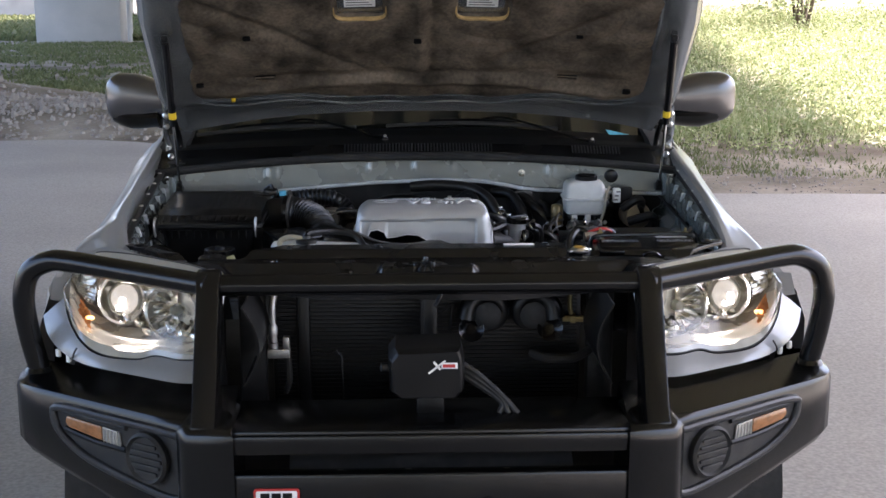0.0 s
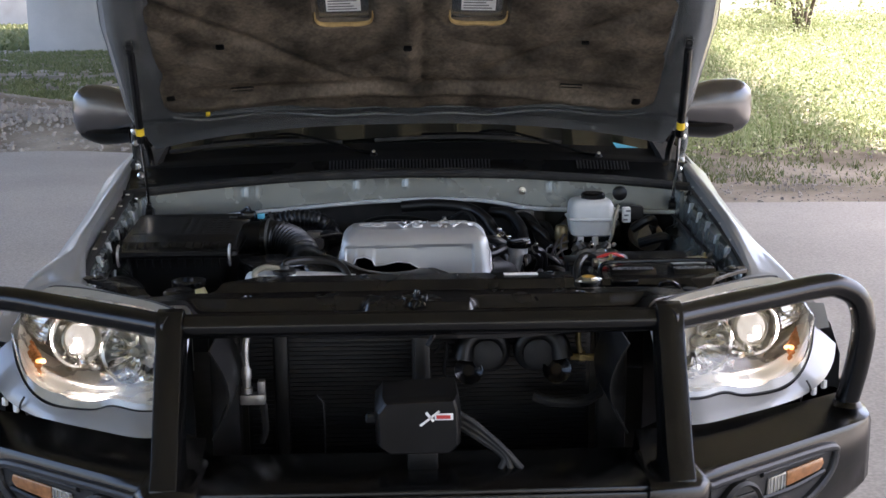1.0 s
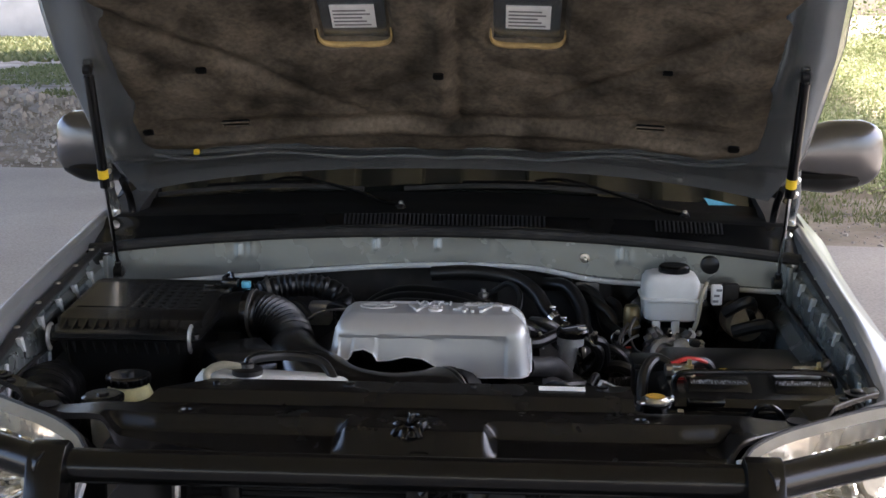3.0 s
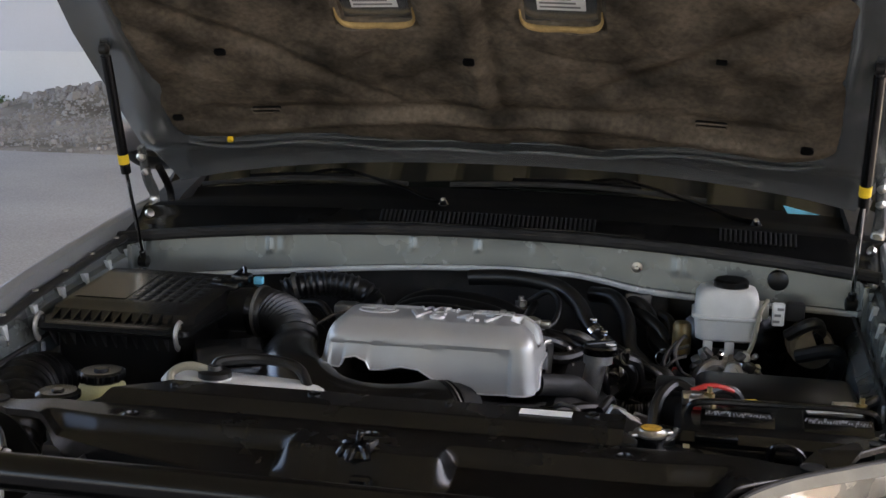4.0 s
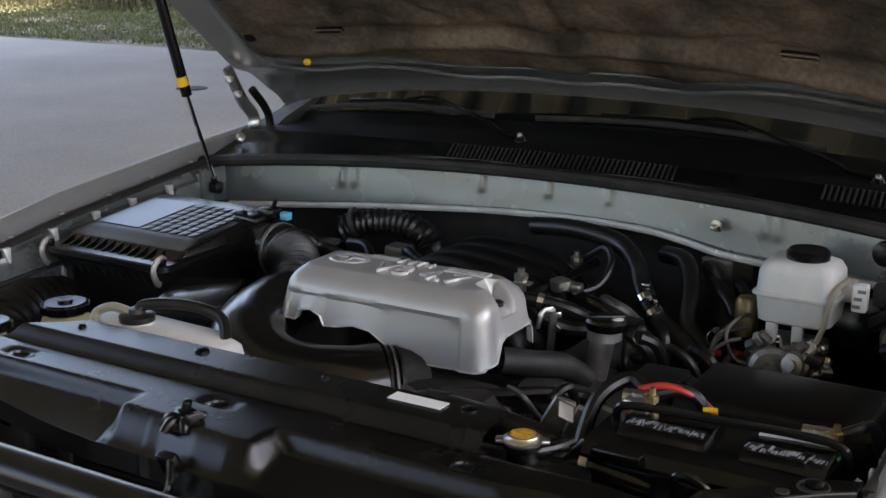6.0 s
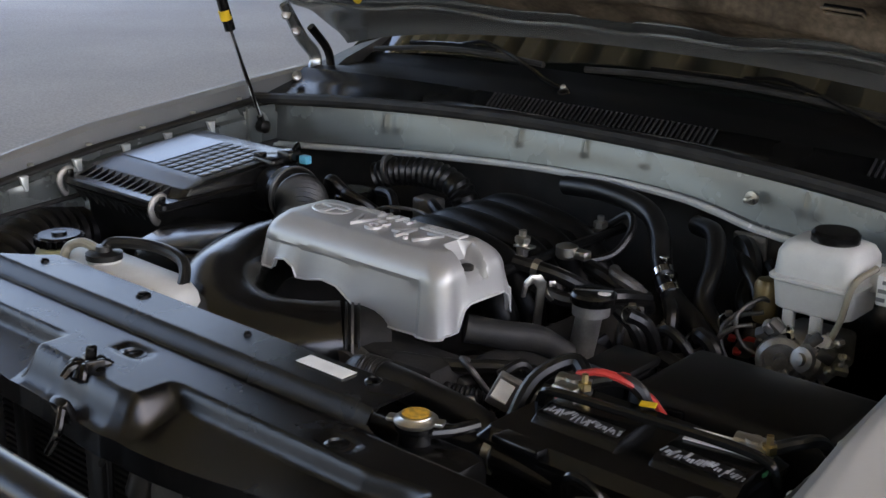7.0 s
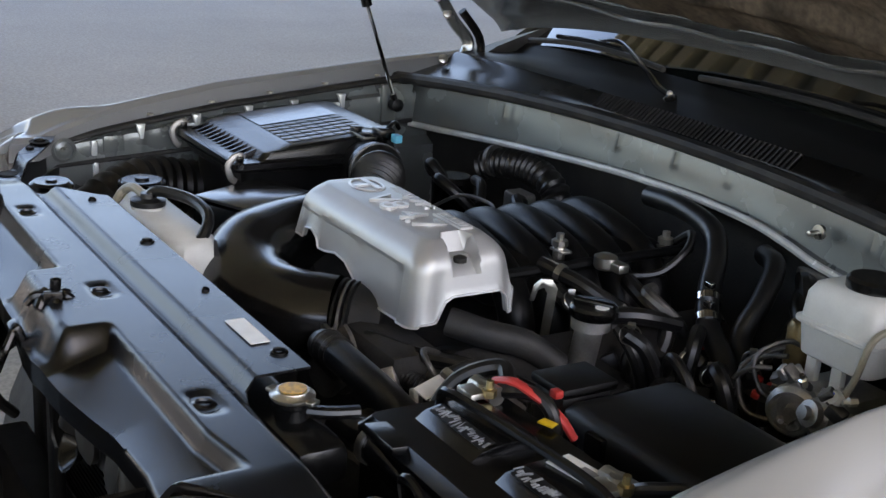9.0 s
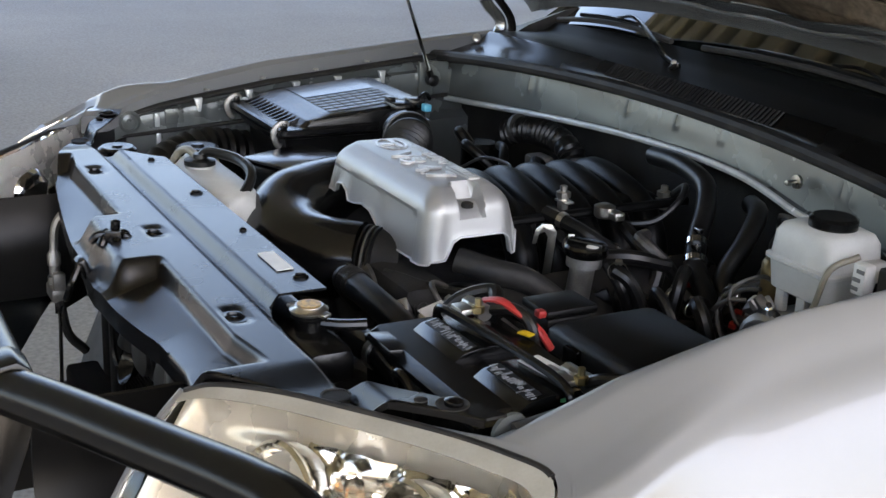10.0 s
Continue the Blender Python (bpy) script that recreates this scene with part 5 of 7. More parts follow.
for x, y, z, name, lab in ((-0.346, 2.77, 0.90, "gas_valve", "aluminium air-conditioning pipe block with service port"), (0.351, 2.84, 0.945, "pipe_union", "brass pipe union on the condenser line")):
    v = thing(name, (x, y, z - 0.03), lab, "pipe fitting")
    if x < 0:
        part("block", join(box((x, y, z - 0.012), (0.052, 0.026, 0.022), 0.003), box((x + 0.018, y, z + 0.012), (0.016, 0.02, 0.03), 0.003)), ALU, v)
        part("port", lathe([(0.012, 0), (0.012, 0.012), (0.009, 0.014), (0.009, 0.03), (0.011, 0.032), (0.011, 0.05), (0.005, 0.06), (0, 0.06)], (x - 0.012, y, z), 14), ALU, v)
        part("pipe", tube([(x - 0.012, y, z + 0.05), (x - 0.012, y + 0.005, z + 0.10), (x - 0.005, y + 0.03, z + 0.135)], 0.007, 8, 5), ALU, v)
        part("pipe", tube([(x + 0.02, y, z - 0.02), (x + 0.022, y + 0.01, z - 0.08), (x + 0.01, y + 0.04, z - 0.12)], 0.008, 8, 5), DIRTY, v)
    else:
        part("union", join(tube([(x - 0.028, y, z), (x + 0.035, y - 0.01, z)], 0.008, 10, curve=False), lathe([(0.013, 0), (0.013, 0.012), (0, 0.012)], (x - 0.01, y, z), 6, (0, 90, 0)), tube([(x - 0.005, y, z), (x - 0.012, y, z + 0.03), (x - 0.012, y, z + 0.06)], 0.006, 8, 3)), BRASS, v)
part("hose", tube([(0.24, 2.79, 0.875), (0.28, 2.77, 0.868), (0.34, 2.775, 0.866), (0.38, 2.80, 0.878)], 0.011, 10, 5), RUBBER, frame_ob)
part("bracket", tube([(-0.20, 2.74, 0.72), (-0.20, 2.745, 0.885), (-0.23, 2.75, 0.893), (-0.26, 2.76, 0.893)], 0.003, 6, 2), PLASTIC, frame_ob)

# bull bar bumper
bar = thing("bull_bar", (0, 2.6, 0.45), "black powder-coated steel bull bar bumper with headlamp hoops", "bull bar")


def wing(s):
    """A wing of the bumper: outer plate swept back, with a sloping top tray."""
    rows = [(0.42, 2.425), (0.507, 2.450), (0.60, 2.508), (0.70, 2.570), (0.80, 2.633), (0.88, 2.683), (0.925, 2.714), (0.945, 2.745), (0.955, 2.80), (0.958, 2.98)]
    rings = []
    for x, y in rows:
        sl = (x - 0.40) / 0.55
        zt = 0.832 + 0.008 * sl
        zb = 0.667 - 0.33 * (0.913 - min(x, 0.93))
        rings.append([Vector((s * (x - 0.03 * ss(0.6, 1, sl)), y + 0.11 * (1 - sl) + 0.08, zt + 0.030)), Vector((s * (x - 0.008), y + 0.018, zt)), Vector((s * (x - 0.002), y + 0.006, zt - 0.005)), Vector((s * x, y, zt - 0.016)),
                      Vector((s * x, y, zb + 0.03)), Vector((s * (x - 0.01), y + 0.02, zb)), Vector((s * (x - 0.03), y + 0.12, zb - 0.02)), Vector((s * (x - 0.05), y + 0.14, zb))])
    return loft(rings, caps=False)


for s in (-1, 1):
    wg = part("wing", wing(s), POWDER, bar, sharp=40)
    # post: folded plate from the channel up over the top tube
    post = [(2.40, 0.60), (2.40, 0.84), (2.425, 0.875), (2.526, 1.080), (2.538, 1.112), (2.556, 1.130), (2.574, 1.133), (2.588, 1.122), (2.594, 1.098), (2.580, 1.04), (2.52, 0.88), (2.51, 0.60)]
    wd = 0.050
    bm = prism([(y, z) for y, z in post], wd, Matrix(((0, 0, 1, s * 0.468 - wd / 2), (1, 0, 0, 0), (0, 1, 0, 0), (0, 0, 0, 1))), 0.004)
    part("post", bm, POWDER, bar)
    part("corner_block", loft([[Vector((s * x, y, z)) for x, y in ((0.405, 2.385), (0.50, 2.39), (0.525, 2.42), (0.52, 2.56), (0.405, 2.56))] for z in (0.55, 0.80, 0.826)] + [[Vector((s * x, y, z)) for x, y in ((0.408 + d, 2.388 + d), (0.498 - d, 2.393 + d), (0.521 - d, 2.422), (0.516 - d, 2.56), (0.408 + d, 2.56))] for z, d in ((0.834, 0.003), (0.839, 0.010), (0.842, 0.020))]), POWDER, bar, sharp=60)
    hoop = [(0.468, 2.555, 1.101), (0.56, 2.602, 1.106), (0.70, 2.665, 1.115), (0.79, 2.702, 1.122), (0.846, 2.722, 1.120), (0.895, 2.735, 1.091), (0.913, 2.738, 1.03), (0.908, 2.745, 0.95), (0.895, 2.757, 0.865)]
    part("headlamp_hoop", tube([(s * x, y, z) for x, y, z in hoop], 0.0245, 18, 6), POWDER, bar)
    part("weld_collar", lathe([(0.030, 0), (0.033, 0.004), (0.027, 0.012), (0.025, 0.014)], (s * 0.895, 2.757, 0.852), 18), POWDER, bar)
    # lamp recess in the wing
    m = Matrix.Translation((s * 0.70, 2.5704, 0.755)) @ Matrix(((s * 0.8486, 0, s * 0.5291, 0), (0.5291, 0, -0.8486, 0), (0, 1, 0, 0), (0, 0, 0, 1)))
    shape = [(-0.211, 0.038), (-0.188, 0.049), (-0.05, 0.052), (0.135, 0.053), (0.158, 0.030), (0.138, -0.008), (0.060, -0.052), (-0.08, -0.083), (-0.193, -0.096), (-0.212, -0.066)]
    ring = smooth([(x, y, 0) for x, y in shape], 4, closed=True)
    bez = part("lamp_bezel", moved(tube(ring + [ring[0], ring[1]], 0.0095, 10, 1, curve=False), m @ Matrix.Translation((0, 0, 0.005))), GREYBEZ, bar, "grey plastic lamp surround")
    part("lamp_plate", prism([(p.x, p.y) for p in ring], 0.004, m @ Matrix.Translation((0, 0, -0.001))), RUBBER, bez)
    part("turn_lens", prism([(0.012, -0.002), (0.110, 0.010), (0.122, 0.022), (0.116, 0.036), (0.012, 0.030)], 0.006, m @ Matrix.Translation((0, 0, 0.003)), 0.003), DULLAMB, bez, "dull amber indicator lens")
    part("side_lens", prism([(-0.044, -0.008), (0.010, -0.002), (0.010, 0.030), (-0.040, 0.026)], 0.005, m @ Matrix.Translation((0, 0, 0.003)), 0.002), CLEARRIB, bez, "clear ribbed part of the indicator")
    for k in range(5):
        part("lens_rib", prism(rect(-0.036 + 0.010 * k, -0.004, -0.034 + 0.010 * k, 0.026), 0.002, m @ Matrix.Translation((0, 0, 0.008))), GREYLENS, bez)
    part("pocket_ledge", moved(tube([(-0.060, 0.040, 0.004), (0.03, 0.043, 0.006), (0.12, 0.044, 0.004)], 0.008, 8, 4), m), RUBBER, bez)
    part("pocket_rib", moved(tube([(-0.055, -0.012, 0.004), (0.03, -0.008, 0.007), (0.125, 0.004, 0.004)], 0.007, 8, 4), m), PLASTIC, bez)
    part("fog_cover", moved(join(lathe([(0.058, 0), (0.058, 0.012), (0.052, 0.018), (0.047, 0.012), (0, 0.012)], (-0.122, -0.016, 0.004), 32), *[box((-0.122, -0.046 + 0.015 * k, 0.018), (0.090 - 0.014 * abs(k - 2), 0.008, 0.006), 0.002) for k in range(5)]), m), RUBBER, bez, "round ribbed fog lamp blank")
part("top_tube", tube([(-0.445, 2.570, 1.098), (0, 2.570, 1.098), (0.445, 2.570, 1.098)], 0.0235, 18, 3), POWDER, bar)
part("channel_top", span((-0.42, 2.40, 0.800), (0.42, 2.60, 0.832), 0.006), POWDER, bar)
part("channel_face", span((-0.42, 2.392, 0.782), (0.42, 2.405, 0.824), 0.006), POWDER, bar)
part("channel_lower", span((-0.42, 2.392, 0.54), (0.42, 2.43, 0.741), 0.008), POWDER, bar)
for x, q in ((-0.20, 0.772), (0.17, 0.776), (-0.05, 0.765)):
    part("winch_bolt", box((x, 2.52, q), (0.010, 0.05, 0.010), 0.002), BRASS if x > 0 else STEEL, bar)
part("winch_drum", tube([(-0.30, 2.50, 0.70), (0.30, 2.50, 0.70)], 0.045, 18, curve=False), DIRTY, bar)
part("channel_back", span((-0.42, 2.56, 0.54), (0.42, 2.575, 0.80), 0.004), DIRTY, bar)
for x in (-0.13, 0.115):
    part("bolt_hole", lathe([(0.013, 0), (0.013, 0.003), (0.010, 0.003), (0.009, 0.0005), (0, 0.0005)], (x, 2.391, 0.675), 16, (90, 0, 0)), GLOSSBLK, bar)
badge = part("badge", moved(prism(rect(-0.047, -0.018, 0.047, 0.018, 0.006), 0.004, Matrix.Identity(4)), pose(-0.32, 2.391, 0.694, 90, 0, 0)), RED, bar, "red enamel badge")
part("badge_field", moved(prism(rect(-0.042, -0.014, 0.042, 0.014, 0.004), 0.002), pose(-0.32, 2.3865, 0.694, 90, 0, 0)), WHITE, badge)
for k in range(3):
    part("badge_mark", moved(prism(rect(-0.033 + 0.023 * k, -0.009, -0.014 + 0.023 * k, 0.010), 0.001), pose(-0.32, 2.3842, 0.694, 90, 0, 0)), GLOSSBLK, badge)

winch = thing("winch_control_box", (0.0, 2.52, 0.83), "black winch control box with cables on the bumper channel", "winch")
part("housing", loft([[Vector((x * 1.18 * k - 0.010, y, 0.925 + (z - 0.925) * k)) for x, z in ((-0.066, 0.885), (-0.05, 0.868), (0.055, 0.868), (0.068, 0.885), (0.068, 0.955), (0.062, 0.98), (-0.055, 0.975), (-0.068, 0.955))] for y, k in ((2.60, 1.0), (2.50, 1.0), (2.478, 0.93), (2.474, 0.88))]), PLASTIC, winch, sharp=25)
part("foot", span((-0.03, 2.50, 0.830), (0.028, 2.58, 0.872), 0.004), PLASTIC, winch)
logo = part("logo_plate", box((0.038, 2.4725, 0.945), (0.034, 0.002, 0.013), 0.001), WHITE, winch, "white and red printed mark")
part("logo_mark", box((0.037, 2.4712, 0.945), (0.026, 0.001, 0.007)), RED, logo)
part("logo_stroke", join(box((0.012, 2.473, 0.942), (0.045, 0.0016, 0.004), 0, (0, -38, 0)), box((0.012, 2.473, 0.945), (0.022, 0.0016, 0.005), 0, (0, 50, 0))), WHITE, logo)
for k in range(3):
    part("cable", tube([(0.068, 2.53, 0.93 - 0.012 * k), (0.10, 2.52, 0.912 - 0.012 * k), (0.15, 2.51, 0.868 - 0.008 * k), (0.185 - 0.02 * k, 2.50, 0.83)], 0.0062, 8, 6), RUBBER, winch)
part("plug", lathe([(0.010, 0), (0.010, 0.016), (0.006, 0.02), (0, 0.02)], (-0.088, 2.53, 0.925), 12, (0, -90, 0)), RUBBER, winch)

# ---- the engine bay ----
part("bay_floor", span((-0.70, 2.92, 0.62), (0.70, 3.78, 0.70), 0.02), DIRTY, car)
rad = thing("radiator", (0, 2.94, 0.65), "black radiator with fan shroud behind the cover", "radiator")
part("core", span((-0.36, 2.90, 0.66), (0.36, 2.945, 1.03), 0.006), DIRTY, rad)
part("top_tank", span((-0.37, 2.895, 1.025), (0.45, 2.955, 1.070), 0.014), GLOSSBLK, rad)
part("shroud", sheet(lambda u, v: Vector((-0.34 + 0.68 * u, 2.95 + 0.10 * math.sin(math.pi * u) * math.sin(math.pi * v), 0.68 + 0.37 * v)), 20, 12, 0.004), PLASTIC, rad)
neck = part("filler_neck", join(lathe([(0.018, -0.03), (0.018, 0.012), (0.022, 0.016), (0.022, 0.02), (0, 0.02)], (0.372, 2.925, 1.070), 18), tube([(0.372, 2.925, 1.078), (0.395, 2.955, 1.078), (0.405, 2.985, 1.078)], 0.007, 10, 3)), GLOSSBLK, rad)
cap = part("radiator_cap", join(lathe([(0.021, 0), (0.0235, 0.003), (0.0235, 0.005), (0.018, 0.008), (0.017, 0.010), (0, 0.0105)], (0.372, 2.925, 1.090), 26), box((0.372, 2.925, 1.093), (0.062, 0.014, 0.005), 0.002, (0, 0, 25))), STEEL, rad, "bright steel radiator cap")
part("cap_label", lathe([(0.0145, 0), (0.0145, 0.0006), (0, 0.0007)], (0.372, 2.925, 1.1006), 22), CAPYEL, cap, "yellow warning disc")
part("upper_hose", tube([(0.345, 3.090, 1.000), (0.325, 3.088, 1.015), (0.29, 3.082, 1.026), (0.23, 3.076, 1.035), (0.16, 3.074, 1.038), (0.13, 3.082, 1.026), (0.12, 3.11, 0.99)], 0.020, 14, 6), HOSE, rad, "thick black radiator hose")
part("hose_sleeve", tube([(0.185, 3.075, 1.038), (0.150, 3.075, 1.037)], 0.0215, 16, 3, ribs=0.0008, pitch=0.004), HOSE, rad)
part("cross_hose", tube([(0.36, 2.985, 1.045), (0.42, 2.995, 1.045), (0.50, 3.0, 1.035)], 0.019, 12, 4), GLOSSBLK, rad)
part("hose_clamp", tube([(0.415, 2.994, 1.045), (0.424, 2.995, 1.045)], 0.0215, 14, curve=False), STEEL, rad)

# engine block and dark clutter below
engine = thing("engine", (0, 3.4, 0.7), "black engine with ribbed intake manifold and hoses", "engine")
part("block", span((-0.22, 3.20, 0.70), (0.22, 3.70, 0.98), 0.03), DIRTY, engine)
for s in (-1, 1):
    part("valve_cover", moved(box((0, 0, 0), (0.14, 0.46, 0.07), 0.02), pose(s * 0.24, 3.45, 0.965, 0, s * 35, 0)), DIRTY, engine)
part("front_case", span((-0.14, 3.14, 0.72), (0.20, 3.22, 1.03), 0.02), DIRTY, engine)
for x, z, r in ((0.07, 0.98, 0.05), (-0.06, 0.93, 0.06), (0.17, 0.90, 0.045)):
    part("pulley", lathe([(0, 0), (r, 0), (r, 0.006), (r * 0.85, 0.01), (r * 0.85, 0.02), (r, 0.024), (r, 0.03), (0.012, 0.03), (0, 0.034)], (x, 3.14, z), 24, (90, 0, 0)), DARKALU, engine)
for i in range(5):
    y = 3.392 + 0.062 * i
    arc = [(-0.175, y + 0.03, 1.035), (-0.15, y + 0.022, 1.085), (-0.09, y + 0.014, 1.112), (0.0, y, 1.112), (0.07, y - 0.005, 1.095), (0.115, y - 0.01, 1.055), (0.125, y - 0.01, 1.01)]
    part("intake_runner", tube([(ax, ay, az - 0.028) for ax, ay, az in arc], 0.0255, 14, 5), MANIFOLD, engine)
part("plenum", box((-0.03, 3.52, 1.05), (0.24, 0.34, 0.07), 0.03, segs=4), MANIFOLD, engine)
part("fuel_rail", tube([(0.10, 3.36, 1.075), (0.105, 3.5, 1.078), (0.11, 3.70, 1.08)], 0.008, 10, 4), MANIFOLD, engine)
for x, y, z in ((0.080, 3.476, 1.098), (0.086, 3.672, 1.082)):
    part("manifold_stud", join(lathe([(0.009, -0.02), (0.009, 0.0), (0.012, 0.002), (0.012, 0.01), (0.006, 0.012), (0.006, 0.02), (0, 0.021)], (x, y, z), 8), box((x + 0.004, y, z - 0.004), (0.03, 0.018, 0.004), 0.001)), STEEL, engine)
part("pressure_valve", join(lathe([(0.014, 0), (0.017, 0.004), (0.017, 0.018), (0.008, 0.022), (0, 0.022)], (0.127, 3.524, 1.075), 16), box((0.145, 3.53, 1.083), (0.035, 0.02, 0.014), 0.004)), STEEL, engine)
part("rail_hose", tube([(0.10, 3.43, 1.085), (0.16, 3.45, 1.075), (0.19, 3.47, 1.06), (0.20, 3.52, 1.03)], 0.011, 10, 5), HOSE, engine)
part("hose_clip", tube([(0.128, 3.44, 1.081), (0.137, 3.443, 1.079)], 0.013, 10, curve=False), STEEL, engine)
hook = [(0, 0), (0.012, 0), (0.016, 0.045), (0.018, 0.070), (0.010, 0.082), (-0.004, 0.082), (-0.014, 0.072), (-0.018, 0.050), (-0.012, 0.050), (-0.008, 0.066), (0.0, 0.070), (0.005, 0.062)]
part("lifting_hook", moved(prism(hook, 0.005, Matrix.Identity(4), 0.001), pose(0.170, 3.386, 1.010, 90, 0, 55)), STEEL, engine, "pale steel engine lifting hook")
filler = part("oil_filler", join(tube([(0.225, 3.40, 0.90), (0.25, 3.396, 1.0), (0.262, 3.395, 1.060)], 0.0185, 16, 4), lathe([(0.026, 0), (0.026, 0.016), (0.022, 0.018)], (0.263, 3.395, 1.055), 20)), ALU, engine, "aluminium oil filler neck")
part("oil_cap", join(lathe([(0.030, 0), (0.032, 0.003), (0.032, 0.012), (0.029, 0.016), (0, 0.017)], (0.266, 3.395, 1.072), 28), box((0.266, 3.395, 1.090), (0.055, 0.014, 0.008), 0.003, (0, 0, 30))), GLOSSBLK, filler, "black oil filler cap")
part("cap_mark", lathe([(0.009, 0), (0.009, 0.0008), (0, 0.001)], (0.285, 3.392, 1.0893), 16), WHITE, filler)
part("crank_hose", tube([(0.175, 3.235, 1.055), (0.21, 3.27, 1.045), (0.23, 3.32, 1.03), (0.25, 3.36, 1.0)], 0.019, 14, 6), RUBBER, engine, "matt black breather hose")
part("loom", tube([(0.02, 3.17, 0.985), (0.10, 3.14, 0.99), (0.18, 3.16, 0.995), (0.27, 3.20, 0.99), (0.31, 3.30, 0.97)], 0.012, 10, 6, ribs=0.0015, pitch=0.006), HOSE, engine)
part("heater_hose", tube([(-0.03, 3.735, 1.12), (0.06, 3.72, 1.128), (0.15, 3.70, 1.12), (0.20, 3.665, 1.095), (0.225, 3.635, 1.062), (0.265, 3.60, 1.030), (0.33, 3.575, 1.0), (0.37, 3.56, 0.96)], 0.0165, 14, 6), HOSE, engine, "black rubber heater hose")
for a, b in (((0.235, 3.625, 1.053), (0.243, 3.618, 1.047)), ((0.258, 3.605, 1.035), (0.266, 3.599, 1.029))):
    part("hose_clamp", join(tube([a, b], 0.0195, 14, curve=False), box((a[0], a[1], a[2] + 0.02), (0.014, 0.01, 0.01), 0.002)), CHROME, engine, "bright hose clamp")
part("heater_hose", tube([(0.22, 3.74, 1.10), (0.27, 3.71, 1.10), (0.30, 3.66, 1.065), (0.31, 3.62, 1.02), (0.36, 3.60, 0.98)], 0.0155, 12, 6), HOSE, engine)
part("heater_pipe", tube([(0.30, 3.76, 1.075), (0.33, 3.70, 1.07), (0.37, 3.67, 1.04), (0.38, 3.64, 0.98)], 0.013, 12, 5), HOSE, engine)
part("vacuum_line", tube([(0.10, 3.68, 1.09), (0.14, 3.67, 1.115), (0.165, 3.64, 1.10), (0.16, 3.60, 1.07), (0.13, 3.56, 1.06)], 0.006, 8, 6), HOSE, engine)
for pts, r in (([(0.15, 3.55, 1.06), (0.20, 3.54, 1.05), (0.24, 3.55, 1.02), (0.25, 3.52, 0.96)], 0.012), ([(0.29, 3.42, 1.06), (0.32, 3.42, 1.04), (0.32, 3.44, 1.0), (0.29, 3.47, 0.96)], 0.010), ([(0.20, 3.50, 1.05), (0.215, 3.46, 1.0), (0.24, 3.43, 0.95)], 0.008), ([(0.30, 3.50, 0.99), (0.34, 3.47, 1.03), (0.38, 3.47, 1.0), (0.39, 3.48, 0.92)], 0.008),
               ([(0.13, 3.24, 0.98), (0.17, 3.25, 1.0), (0.20, 3.30, 0.99), (0.20, 3.38, 0.97)], 0.016), ([(0.33, 3.30, 0.93), (0.30, 3.40, 0.95), (0.31, 3.52, 0.94), (0.36, 3.60, 0.93)], 0.018)):
    part("hose", tube(pts, r, 10, 6), HOSE, engine)
part("loom_bundle", tube([(0.24, 3.48, 0.97), (0.30, 3.44, 0.96), (0.38, 3.42, 0.97), (0.40, 3.38, 0.98)], 0.014, 10, 6, ribs=0.0014, pitch=0.006), HOSE, engine)
for x, y, z in ((0.325, 3.18, 1.01), (0.305, 3.155, 1.03), (0.34, 3.22, 1.0)):
    part("bracket", box((x, y, z), (0.03, 0.012, 0.05), 0.003, (15, 25, 30)), ALU, engine)
part("alternator", lathe([(0, 0), (0.055, 0), (0.062, 0.01), (0.062, 0.09), (0.05, 0.10), (0, 0.10)], (0.27, 3.12, 0.92), 24, (90, 0, 20)), DARKALU, engine)
part("wire", tube([(0.285, 3.17, 1.04), (0.30, 3.20, 1.05), (0.305, 3.22, 1.0), (0.32, 3.25, 0.95)], 0.007, 8, 5), HOSE, engine)


